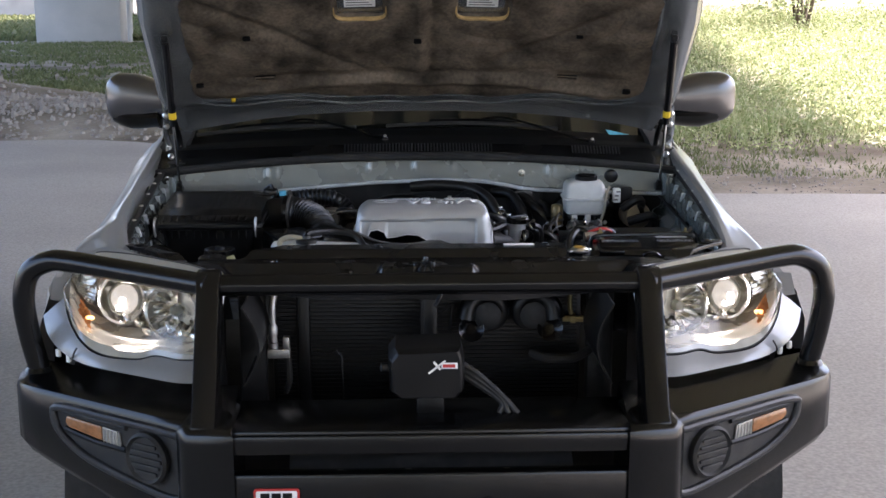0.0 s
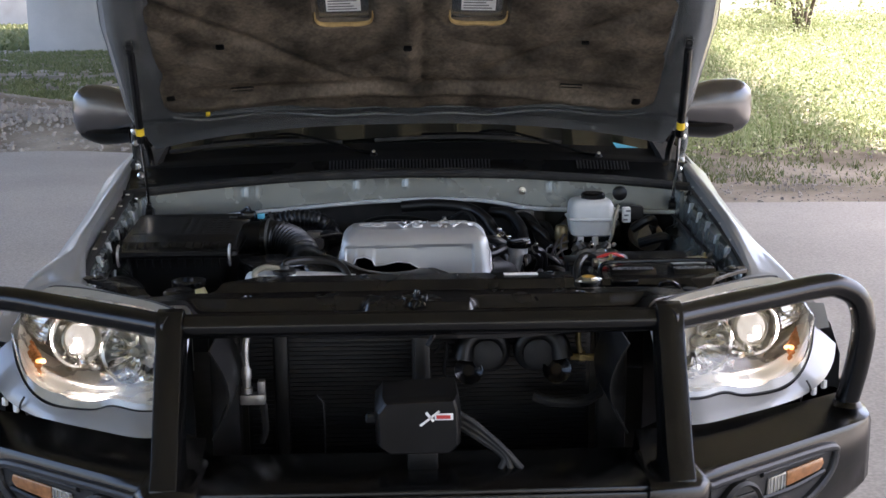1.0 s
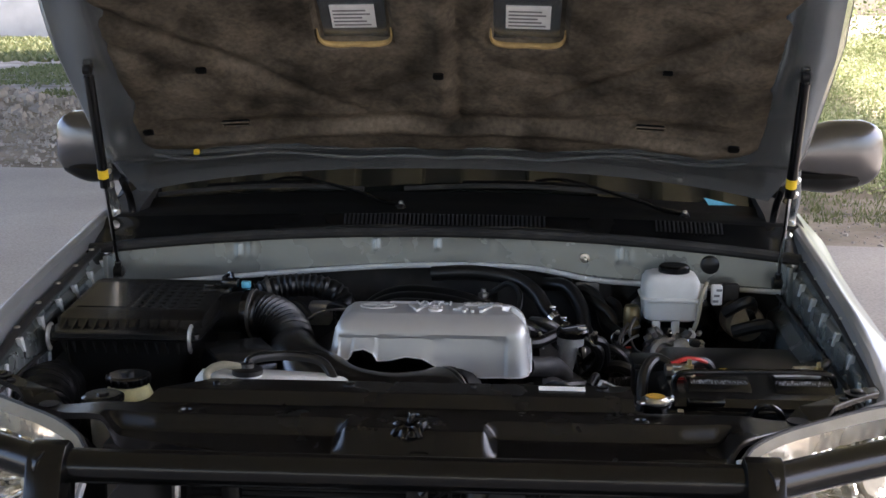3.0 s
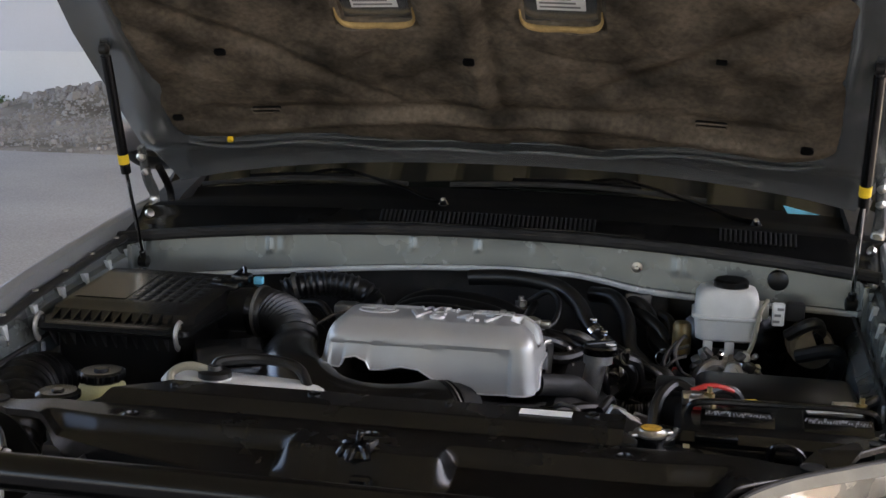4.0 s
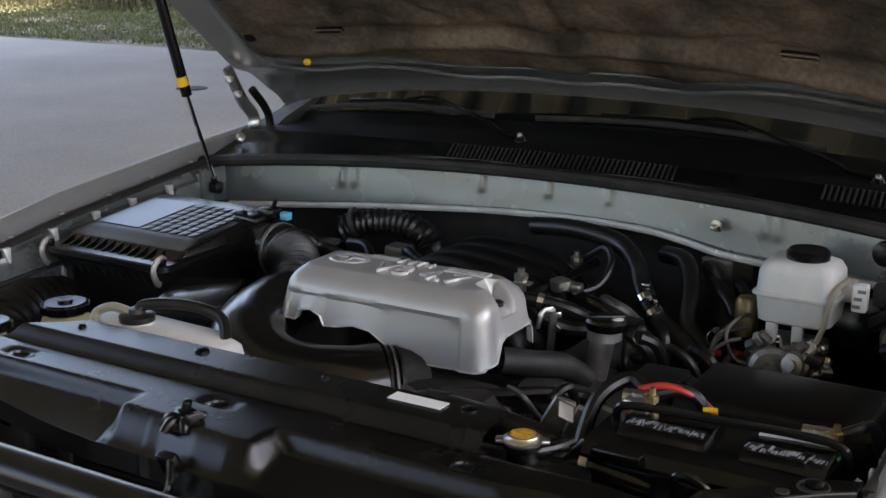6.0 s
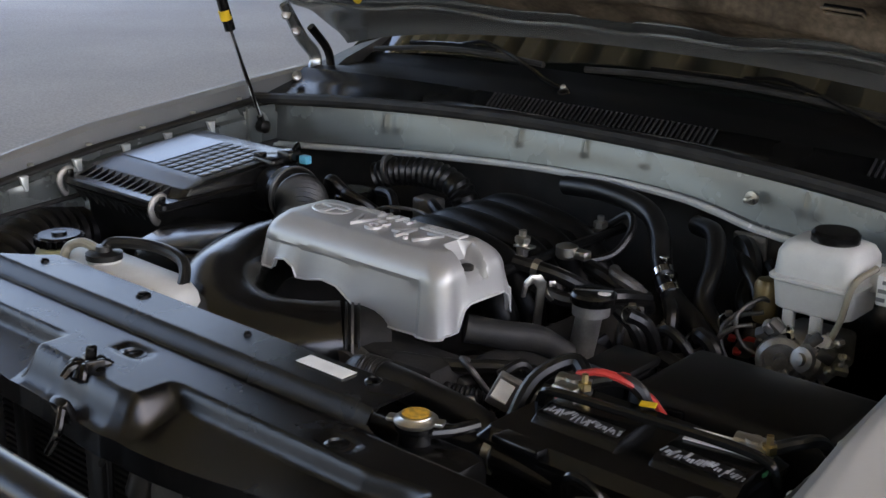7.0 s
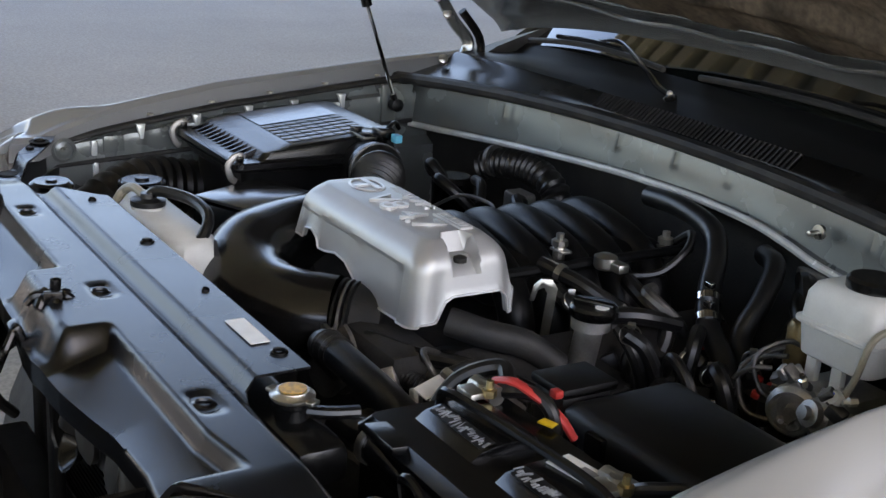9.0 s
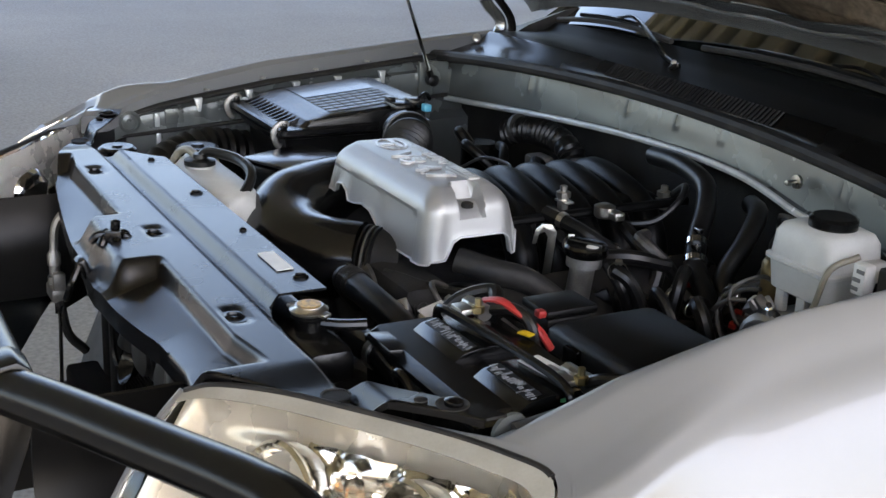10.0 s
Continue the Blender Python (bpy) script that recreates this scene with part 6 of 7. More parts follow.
def clutter():
    """Small hoses, plugs, clips and brackets beside the engine."""
    rng = random.Random(3)
    for pts, r, m_ in (([(0.14, 3.43, 1.06), (0.17, 3.44, 1.045), (0.20, 3.46, 1.04), (0.235, 3.50, 1.045), (0.25, 3.56, 1.03)], 0.012, HOSE), ([(0.19, 3.56, 1.06), (0.215, 3.53, 1.065), (0.24, 3.54, 1.05), (0.245, 3.57, 1.02), (0.23, 3.60, 0.98)], 0.010, DARKALU),
                       ([(0.31, 3.415, 1.06), (0.33, 3.43, 1.045), (0.335, 3.45, 1.0), (0.315, 3.46, 0.95)], 0.011, HOSE), ([(0.27, 3.47, 1.03), (0.275, 3.45, 1.0), (0.285, 3.46, 0.94)], 0.007, HOSE), ([(0.28, 3.57, 1.03), (0.30, 3.545, 1.02), (0.305, 3.53, 0.97), (0.30, 3.52, 0.92)], 0.011, HOSE),
                       ([(0.34, 3.56, 0.995), (0.36, 3.53, 1.01), (0.385, 3.52, 1.0), (0.40, 3.53, 0.95)], 0.012, HOSE), ([(0.33, 3.46, 0.985), (0.36, 3.44, 1.0), (0.39, 3.44, 0.985), (0.40, 3.46, 0.94)], 0.013, HOSE), ([(0.30, 3.74, 1.09), (0.325, 3.72, 1.085), (0.345, 3.70, 1.06), (0.355, 3.66, 1.03), (0.38, 3.63, 1.015)], 0.015, HOSE),
                       ([(0.36, 3.72, 1.07), (0.38, 3.70, 1.06), (0.385, 3.66, 1.03)], 0.012, HOSE), ([(0.415, 3.57, 1.03), (0.395, 3.555, 1.025), (0.375, 3.545, 1.0), (0.385, 3.54, 0.955), (0.42, 3.545, 0.945)], 0.0035, DARKALU), ([(0.42, 3.59, 1.045), (0.385, 3.58, 1.03), (0.365, 3.56, 0.985), (0.39, 3.55, 0.935)], 0.0035, DARKALU),
                       ([(0.06, 3.15, 1.01), (0.12, 3.16, 1.02), (0.19, 3.19, 1.02), (0.26, 3.24, 1.02), (0.31, 3.29, 1.0)], 0.010, HOSE), ([(0.21, 3.20, 1.03), (0.225, 3.17, 1.045), (0.25, 3.16, 1.04), (0.27, 3.18, 1.0)], 0.004, DARKALU), ([(0.23, 3.36, 1.0), (0.20, 3.40, 1.0), (0.19, 3.44, 0.97)], 0.013, HOSE)):
        part("small_hose", tube(pts, r, 10, 6), m_, engine)
    for p in ((0.165, 3.438, 1.05), (0.205, 3.465, 1.043), (0.312, 3.42, 1.058), (0.30, 3.536, 1.0), (0.285, 3.545, 0.985), (0.372, 3.58, 1.02), (0.35, 3.53, 1.0)):
        part("hose_clip", join(lathe([(0.0135, -0.004), (0.0145, -0.003), (0.0145, 0.003), (0.0135, 0.004)], p, 14, (rng.uniform(40, 90), 0, rng.uniform(0, 180)), False), box((p[0], p[1], p[2] + 0.014), (0.010, 0.006, 0.008), 0.001, (rng.uniform(-30, 30), 0, rng.uniform(0, 90)))), STEEL, engine)
    for k in range(40):
        p = (rng.uniform(0.19, 0.41), rng.uniform(3.42, 3.70), rng.uniform(0.93, 1.0))
        part("connector", box(p, (rng.uniform(0.014, 0.035), rng.uniform(0.012, 0.03), rng.uniform(0.012, 0.035)), 0.003, (rng.uniform(-40, 40), rng.uniform(-40, 40), rng.uniform(0, 180))), (GLOSSBLK, DIRTY, DARKALU, GLOSSBLK, PLASTIC)[k % 5], engine)
    for k in range(16):
        p = (rng.uniform(0.14, 0.34), rng.uniform(3.12, 3.24), rng.uniform(0.95, 1.01))
        part("connector", box(p, (rng.uniform(0.012, 0.03), rng.uniform(0.010, 0.03), rng.uniform(0.012, 0.035)), 0.003, (rng.uniform(-40, 40), rng.uniform(-40, 40), rng.uniform(0, 180))), (GLOSSBLK, ALU, DARKALU, GLOSSBLK)[k % 4], engine)
    for p in ((0.275, 3.585, 1.005), (0.395, 3.57, 0.985), (0.37, 3.60, 0.99)):
        part("red_tag", box(p, (0.012, 0.010, 0.010), 0.003, (20, 10, 30)), RED, engine)
    part("bulkhead_box", box((0.33, 3.775, 1.07), (0.09, 0.06, 0.075), 0.012, (0, 0, 4)), DIRTY, engine)
    part("grey_cover", box((0.315, 3.74, 1.085), (0.055, 0.012, 0.045), 0.006, (8, 0, 5)), DARKALU, engine)
    part("fluid_can", lathe([(0, 0), (0.017, 0), (0.018, 0.004), (0.018, 0.055), (0.014, 0.062), (0.006, 0.064), (0, 0.064)], (0.405, 3.625, 1.020), 18), CANGOLD, engine, "dull golden can beside the brake reservoir")


clutter()

# engine cover: pressed silver shell
CX0, CX1, CY0, CY1 = -0.186, 0.182, 3.178, 3.338


def cover_low(p):
    x, y = p
    if y < CY0 + 0.012:                                    # front skirt with its two arches
        z = pick([(-0.19, 1.078), (-0.150, 1.076), (-0.142, 1.092), (-0.122, 1.096), (-0.104, 1.088), (-0.098, 1.074), (-0.075, 1.076), (-0.045, 1.083), (-0.015, 1.080), (0.012, 1.064), (0.03, 1.054), (0.055, 1.047), (0.10, 1.047), (0.165, 1.050), (0.19, 1.054)], x)[0]
        return z
    if x > CX1 - 0.012:                                    # side with a cut-out
        return pick([(3.17, 1.054), (3.212, 1.058), (3.224, 1.084), (3.235, 1.090), (3.305, 1.090), (3.316, 1.082), (3.322, 1.056), (3.35, 1.054)], y)[0]
    if y > CY1 - 0.012:
        return 1.085
    return 1.082


def dense(outline, step=0.003):
    out = []
    for a, b in zip(outline, outline[1:] + outline[:1]):
        k = max(1, int(math.hypot(b[0] - a[0], b[1] - a[1]) / step))
        out += [(a[0] + (b[0] - a[0]) * i / k, a[1] + (b[1] - a[1]) * i / k) for i in range(k)]
    return out


def cover_shell():
    """A moulded shell: arched skirt, steep wall, rounded shoulder and a flat top."""
    base = dense(rect(CX0, CY0, CX1, CY1, 0.026, 7), 0.0025)
    cx, cy = (CX0 + CX1) / 2, (CY0 + CY1) / 2
    hx, hy = (CX1 - CX0) / 2, (CY1 - CY0) / 2

    def inset(p, d, z):
        return Vector((cx + (p[0] - cx) * (hx - d) / hx, cy + (p[1] - cy) * (hy - d) / hy, z))
    low = [cover_low(p) for p in base]
    rings = [[inset(p, 0.005, z + 0.002) for p, z in zip(base, low)], [inset(p, 0.0, z) for p, z in zip(base, low)]]
    for f in (0.15, 0.3, 0.45, 0.6, 0.7, 0.8, 0.9, 1.0):
        rings.append([inset(p, 0.001 + 0.008 * f, z + (1.124 - z) * f) for p, z in zip(base, low)])
    for d, z in ((0.0105, 1.1295), (0.0130, 1.1350), (0.0165, 1.1405), (0.0205, 1.1450), (0.0250, 1.1490), (0.0290, 1.1520), (0.0320, 1.1545), (0.0340, 1.1560), (0.0365, 1.1568)):
        rings.append([inset(p, d, z) for p in base])
    for d, z in ((0.045, 1.1575), (0.055, 1.1580), (0.065, 1.1583), (0.074, 1.1585)):
        rings.append([inset(p, d, z) for p in base])
    for r in rings:
        for v in r:
            w = ss(0.128, 0.136, v.x) * ss(0.022, 0.017, abs(v.y - 3.258)) * ss(1.115, 1.120, v.z)   # pocket for the fixing bolt
            v.z -= 0.024 * w
            if v.y < CY0 + 0.03 and v.z < 1.125:                                                      # field pressed into the front
                edge = 1.121 - 0.05 * max(0.0, v.x - 0.10)
                v.y += 0.0050 * ss(-0.170, -0.163, v.x) * ss(0.140, 0.132, v.x) * ss(edge, edge - 0.005, v.z)
    return loft(rings, caps=False), rings[-1], rings[1]


cov = thing("engine_cover", (0, 3.26, 1.04), "silver plastic engine cover with raised lettering", "engine cover")
shell, last, foot = cover_shell()
shell.verts.ensure_lookup_table()
shell.faces.new([v for v in shell.verts[-len(last):]])
part("shell", shell, COVER, cov, sharp=24)
part("rim", tube(foot + foot[:1], 0.0016, 6, 1, curve=False), COVERLIT, cov)
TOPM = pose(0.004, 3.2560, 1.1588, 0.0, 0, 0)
lettering("lettering", "V8 4.7", 0.060, 0.0030, TOPM @ pose(0.028, -0.014, 0.0), COVERLIT, cov, "raised silver lettering V8 4.7")
lettering("lettering", "VVT-i", 0.029, 0.0026, TOPM @ pose(-0.004, 0.028, 0.0), COVERLIT, cov, "raised silver lettering VVT-i")
plate = part("name_plate", moved(prism(rect(-0.036, -0.010, 0.036, 0.010, 0.002), 0.0025), TOPM @ pose(0.088, 0.028, -0.001)), COVERLIT, cov, "raised maker's plate")
part("plate_field", moved(prism(rect(-0.034, -0.008, 0.034, 0.008), 0.001), TOPM @ pose(0.088, 0.028, 0.0012)), COVER, plate)
for k in range(6):
    part("plate_mark", moved(prism(rect(-0.030 + 0.0105 * k, -0.006, -0.0225 + 0.0105 * k, 0.006), 0.001), TOPM @ pose(0.088, 0.028, 0.0020)), COVERLIT, plate)
oval = lambda rx, ry: [(rx * math.cos(2 * math.pi * i / 40), ry * math.sin(2 * math.pi * i / 40)) for i in range(40)]
ring = [Vector((0.032 * math.cos(2 * math.pi * i / 40), 0.022 * math.sin(2 * math.pi * i / 40), 0)) for i in range(42)]
part("emblem", join(moved(tube(ring, 0.0026, 6, 1, curve=False, flat=0.6), TOPM @ pose(-0.106, 0.004, 0.0)), moved(prism(rect(-0.026, -0.004, 0.026, 0.004), 0.003), TOPM @ pose(-0.106, 0.011, -0.001)), moved(prism(rect(-0.004, -0.018, 0.004, 0.010), 0.003), TOPM @ pose(-0.106, 0.0, -0.001))), COVERLIT, cov, "raised oval emblem")
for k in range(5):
    part("groove", moved(box((0, 0, 0), (0.05, 0.0012, 0.001)), TOPM @ pose(-0.062, 0.030 + 0.0034 * k, -0.0006)), COVERLIT, cov)
part("fixing_bolt", lathe([(0.009, 0), (0.009, 0.006), (0.005, 0.008), (0, 0.008)], (0.156, 3.258, 1.126), 10), DIRTY, cov)

# intake duct, corrugated hose, filter box
duct = thing("intake_duct", (-0.15, 3.1, 0.97), "glossy black plastic intake duct curving round the engine cover", "intake duct")
part("duct", tube([(-0.278, 3.350, 1.052), (-0.264, 3.275, 1.050), (-0.236, 3.195, 1.045), (-0.196, 3.130, 1.038), (-0.142, 3.090, 1.022), (-0.075, 3.086, 1.012), (-0.015, 3.112, 1.012), (0.025, 3.155, 1.014)], [0.044, 0.053, 0.061, 0.067, 0.068, 0.067, 0.064, 0.060], 36, 10), DUCTBLK, duct)
part("duct_crease", tube([(-0.262, 3.23, 1.098), (-0.225, 3.155, 1.098), (-0.175, 3.112, 1.088), (-0.12, 3.098, 1.079), (-0.07, 3.108, 1.072), (-0.03, 3.13, 1.068)], [0.002, 0.006, 0.007, 0.007, 0.006, 0.002], 10, 6, flat=0.5), DUCTBLK, duct)
for k in range(3):
    part("duct_rib", tube([(0.028 + 0.006 * k, 3.158 + 0.006 * k, 1.014), (0.0305 + 0.006 * k, 3.1605 + 0.006 * k, 1.014)], 0.0575 - 0.0010 * k, 30, curve=False), DARKALU if k == 1 else PLASTIC, duct)
part("throttle_body", tube([(0.02, 3.165, 1.014), (0.06, 3.21, 1.014)], 0.050, 20, curve=False), DIRTY, duct)
part("resonator", box((-0.345, 3.19, 1.045), (0.12, 0.16, 0.075), 0.015, (0, 0, 25)), GLOSSBLK, duct)
part("resonator_lid", box((-0.345, 3.19, 1.085), (0.11, 0.15, 0.006), 0.002, (0, 0, 25)), GLOSSLAB, duct)

filt = thing("air_filter_box", (-0.565, 3.32, 0.95), "black ribbed plastic air filter box with spring clips", "air filter box")
part("body", loft([[Vector((x, y, z)) for x, y in rect(-0.705 + d, 3.198 + d * 1.2, -0.43 - d, 3.50 - d, 0.02)] for z, d in ((0.90, 0.04), (0.93, 0.03), (1.062, 0.020), (1.090, 0.018), (1.096, -0.002), (1.100, -0.004))]), PLASTIC, filt)
LID = [(-0.006, 3.194, 1.102), (-0.006, 3.194, 1.111), (-0.004, 3.198, 1.113), (0.000, 3.236, 1.1135), (0.002, 3.240, 1.116), (0.003, 3.250, 1.1255), (0.004, 3.256, 1.1265), (0.007, 3.276, 1.1275), (0.012, 3.284, 1.1295), (0.05, 3.31, 1.130)]
lid_rise = lambda y: 0.022 * max(0.0, min(1.0, (y - 3.25) / 0.25))
part("lid", loft([[Vector((x, y, z + lid_rise(y) * ss(1.113, 1.125, z))) for x, y in rect(-0.708 + d * 0.6, yf, -0.43 - d * 0.8, 3.50 - d, 0.014)] for d, yf, z in LID]), LIDBLK, filt, sharp=22)
for k in range(12):
    x = -0.690 + 0.0195 * k
    part("lid_rib", prism([(-0.022, 0), (0.014, 0), (0.014, 0.0125)], 0.0040, Matrix(((0, 0, 1, x), (1, 0, 0, 3.236), (0, 1, 0, 1.1132), (0, 0, 0, 1)))), LIDBLK, filt)
    # body ribs are coloured lighter to stand for glints along their edges
    part("body_rib", prism([(-0.001, 0.0), (0.024, 0.0), (0.024, -0.034)], 0.0030, Matrix(((0, 0, 1, x + 0.004), (1, 0, 0, 3.199), (0, 1, 0, 1.099), (0, 0, 0, 1)))), RIBGLINT, filt)
for x in (-0.703, -0.441):
    part("spring_clip", tube([(x, 3.200, 1.080), (x, 3.192, 1.086), (x, 3.186, 1.104), (x, 3.192, 1.118), (x, 3.205, 1.124), (x, 3.214, 1.119)], 0.0032, 8, 4, flat=1.8), ALU, filt, "spring clip")
    part("clip_seat", box((x, 3.206, 1.118), (0.012, 0.012, 0.010), 0.002), LIDBLK, filt)
lid_top = lambda y: 1.1300 + lid_rise(y)
part("top_label", sheet(lambda u, v: Vector((-0.690 + 0.100 * u, 3.306 + 0.15 * v, lid_top(3.306 + 0.15 * v) + 0.0012)), 2, 10), GLOSSLAB, filt, "smooth grey field on the lid")
for i in range(6):
    for j in range(7):
        y = 3.314 + 0.0222 * j
        part("lid_pad", box((-0.574 + 0.0215 * i, y, lid_top(y) + 0.0002), (0.0175, 0.0200, 0.002), 0.0008, (5.0, 0, 0)), LIDBLK, filt)
part("outlet", tube([(-0.46, 3.43, 1.092), (-0.41, 3.43, 1.098), (-0.375, 3.425, 1.098)], [0.038, 0.042, 0.044], 22, 3), PLASTIC, filt)
part("outlet_ring", tube([(-0.385, 3.426, 1.098), (-0.372, 3.424, 1.098)], 0.048, 24, curve=False), GLOSSBLK, filt)
part("sensor", join(box((-0.445, 3.445, 1.140), (0.056, 0.05, 0.020), 0.006), box((-0.425, 3.465, 1.150), (0.034, 0.03, 0.020), 0.004), box((-0.46, 3.43, 1.152), (0.018, 0.016, 0.010), 0.002), tube([(-0.42, 3.47, 1.158), (-0.43, 3.49, 1.166), (-0.45, 3.51, 1.150)], 0.004, 8, 4)), GLOSSBLK, filt)
part("sensor_plug", box((-0.395, 3.475, 1.146), (0.018, 0.014, 0.014), 0.002), BLUE, filt, "pale blue plug")
part("outlet_clamp", lathe([(0.0475, -0.004), (0.0495, -0.003), (0.0495, 0.003), (0.0475, 0.004)], (-0.369, 3.424, 1.098), 32, (0, 90, -8), False), DARKALU, filt, "clamp band")
part("bellows", tube([(-0.372, 3.424, 1.098), (-0.335, 3.41, 1.097), (-0.303, 3.385, 1.088), (-0.282, 3.355, 1.072), (-0.276, 3.33, 1.058)], [0.045, 0.042, 0.040, 0.040], 24, 6, ribs=0.0032, pitch=0.0105), HOSE, filt, "corrugated rubber intake bellows")
part("snorkel", tube([(-0.70, 3.22, 1.0), (-0.69, 3.12, 1.01), (-0.66, 3.04, 0.99), (-0.64, 2.99, 0.95)], [0.05, 0.055, 0.05, 0.045], 18, 5, ribs=0.002, pitch=0.02), PLASTIC, filt)

vent = thing("breather_hose", (-0.34, 3.71, 1.0), "large corrugated black hose by the bulkhead", "hose")
part("hose", tube([(-0.41, 3.670, 1.080), (-0.38, 3.68, 1.092), (-0.32, 3.695, 1.098), (-0.265, 3.702, 1.090), (-0.232, 3.705, 1.068), (-0.22, 3.70, 1.03), (-0.218, 3.69, 0.98)], 0.0245, 20, 7, ribs=0.0026, pitch=0.0125), HOSE, vent)
part("clamp", tube([(-0.392, 3.677, 1.093), (-0.384, 3.679, 1.095)], 0.0285, 18, curve=False), DARKALU, vent)
part("canister", lathe([(0, 0), (0.035, 0), (0.038, 0.01), (0.038, 0.09), (0.03, 0.10), (0, 0.10)], (-0.40, 3.60, 0.97), 22), GLOSSBLK, vent)
for pts, r in (([(-0.40, 3.58, 1.06), (-0.37, 3.55, 1.075), (-0.33, 3.56, 1.06), (-0.31, 3.60, 1.02)], 0.010), ([(-0.36, 3.62, 1.07), (-0.31, 3.60, 1.075), (-0.28, 3.58, 1.05)], 0.009), ([(-0.26, 3.66, 1.05), (-0.23, 3.62, 1.07), (-0.19, 3.60, 1.06)], 0.010), ([(-0.47, 3.60, 1.06), (-0.43, 3.57, 1.085), (-0.40, 3.58, 1.06)], 0.012)):
    part("small_hose", tube(pts, r, 10, 6), HOSE, vent)
part("metal_pipe", tube([(-0.30, 3.50, 1.05), (-0.25, 3.52, 1.08), (-0.18, 3.53, 1.085), (-0.12, 3.50, 1.085)], 0.003, 8, 6), DARKALU, vent)
part("fitting", box((-0.27, 3.655, 1.045), (0.05, 0.04, 0.05), 0.008), ALU, vent)

# reservoirs
tank = thing("coolant_tank", (-0.25, 3.02, 0.90), "milky white coolant overflow tank with black cap and hose", "coolant tank")
part("body", loft([[Vector((x, y, z + dz * ss(-0.36, -0.13, x))) for x, y in ((-0.385 + d, 2.995 + d), (-0.34 + d, 2.968 + d), (-0.16 - d, 2.975 + d), (-0.130 - d, 2.995 + d), (-0.128 - d, 3.040 - d), (-0.17 - d, 3.058 - d), (-0.34 + d, 3.045 - d), (-0.385 + d, 3.03 - d))] for z, d, dz in ((0.90, 0.008, 0), (0.92, 0, 0), (1.068, 0, -0.006), (1.092, 0.003, -0.010), (1.101, 0.010, -0.012))]), TANK, tank, sharp=50)
part("seam", loft([[Vector((x, y, z - 0.014 * ss(-0.36, -0.13, x))) for x, y in ((-0.388, 2.993), (-0.341, 2.965), (-0.16, 2.972), (-0.127, 2.994), (-0.125, 3.042), (-0.17, 3.061), (-0.341, 3.048), (-0.388, 3.032))] for z in (1.052, 1.056)]), TANK, tank)
part("neck", lathe([(0.025, 0), (0.025, 0.010), (0.022, 0.012), (0, 0.012)], (-0.295, 3.002, 1.092), 20), TANK, tank)
part("cap", lathe([(0.026, 0), (0.026, 0.008), (0.022, 0.010), (0.012, 0.011), (0.011, 0.018), (0, 0.019)], (-0.295, 3.002, 1.100), 22), HOSE, tank, "black screw cap")
part("overflow_hose", tube([(-0.295, 3.002, 1.110), (-0.288, 3.015, 1.121), (-0.235, 3.045, 1.120), (-0.180, 3.050, 1.110), (-0.155, 3.030, 1.085), (-0.150, 3.005, 1.072)], 0.0085, 10, 6), HOSE, tank)
part("overflow_hose", tube([(-0.300, 3.000, 1.110), (-0.335, 2.994, 1.116), (-0.358, 2.985, 1.106), (-0.352, 2.972, 1.090), (-0.33, 2.962, 1.083)], 0.0068, 10, 6), HOSECLR, tank)
psr = thing("steering_fluid_reservoir", (-0.51, 3.065, 0.94), "yellowed power steering fluid reservoir with black cap", "fluid reservoir")
part("body", lathe([(0, 0), (0.036, 0), (0.042, 0.01), (0.042, 0.08), (0.036, 0.095), (0.03, 0.10), (0, 0.10)], (-0.518, 3.067, 0.957), 24), TANKYEL, psr)
part("spout", tube([(-0.485, 3.06, 1.03), (-0.455, 3.055, 1.03)], 0.010, 10, curve=False), TANKYEL, psr)
for q in range(18):
    part("cap_grip", box((-0.518 + 0.037 * math.cos(q * math.pi / 9), 3.067 + 0.037 * math.sin(q * math.pi / 9), 1.066), (0.004, 0.004, 0.014), 0.001, (0, 0, 20 * q)), GLOSSBLK, psr)
part("cap", lathe([(0.033, 0), (0.036, 0.003), (0.036, 0.014), (0.032, 0.018), (0.012, 0.018), (0.012, 0.022), (0, 0.023)], (-0.518, 3.067, 1.057), 26), GLOSSBLK, psr)
wash = thing("washer_filler", (-0.49, 2.915, 0.95), "washer fluid filler with glossy black cap", "fluid reservoir")
part("neck", tube([(-0.515, 2.935, 0.90), (-0.514, 2.919, 1.07)], 0.022, 14, curve=False), TANK, wash)
part("cap", lathe([(0.030, 0), (0.034, 0.003), (0.034, 0.010), (0.028, 0.014), (0.010, 0.013), (0.008, 0.016), (0, 0.016)], (-0.514, 2.919, 1.072), 26), GLOSSBLK, wash)
part("plug", lathe([(0.012, 0), (0.012, 0.02), (0.008, 0.022), (0.008, 0.03), (0, 0.031)], (-0.405, 2.995, 1.035), 12, (20, -25, 0)), STEEL, wash)

brake = thing("brake_fluid_reservoir", (0.485, 3.63, 0.98), "milky plastic brake fluid reservoir with black cap", "fluid reservoir")
part("body", loft([[Vector((x, y, z)) for x, y in rect(0.424 + d, 3.582 + d, 0.548 - d, 3.690 - d, 0.018)] for z, d in ((1.055, 0.014), (1.060, 0.006), (1.098, 0.002), (1.101, -0.003), (1.105, -0.003), (1.108, 0.002), (1.138, 0.004), (1.150, 0.010), (1.155, 0.020))]), TANK, brake, sharp=50)
part("cap", lathe([(0.030, 0), (0.033, 0.002), (0.033, 0.014), (0.029, 0.018), (0, 0.018)], (0.492, 3.636, 1.152), 26), GLOSSBLK, brake, "black screw cap")
part("side_ear", box((0.554, 3.655, 1.108), (0.022, 0.04, 0.030), 0.006), TANK, brake)
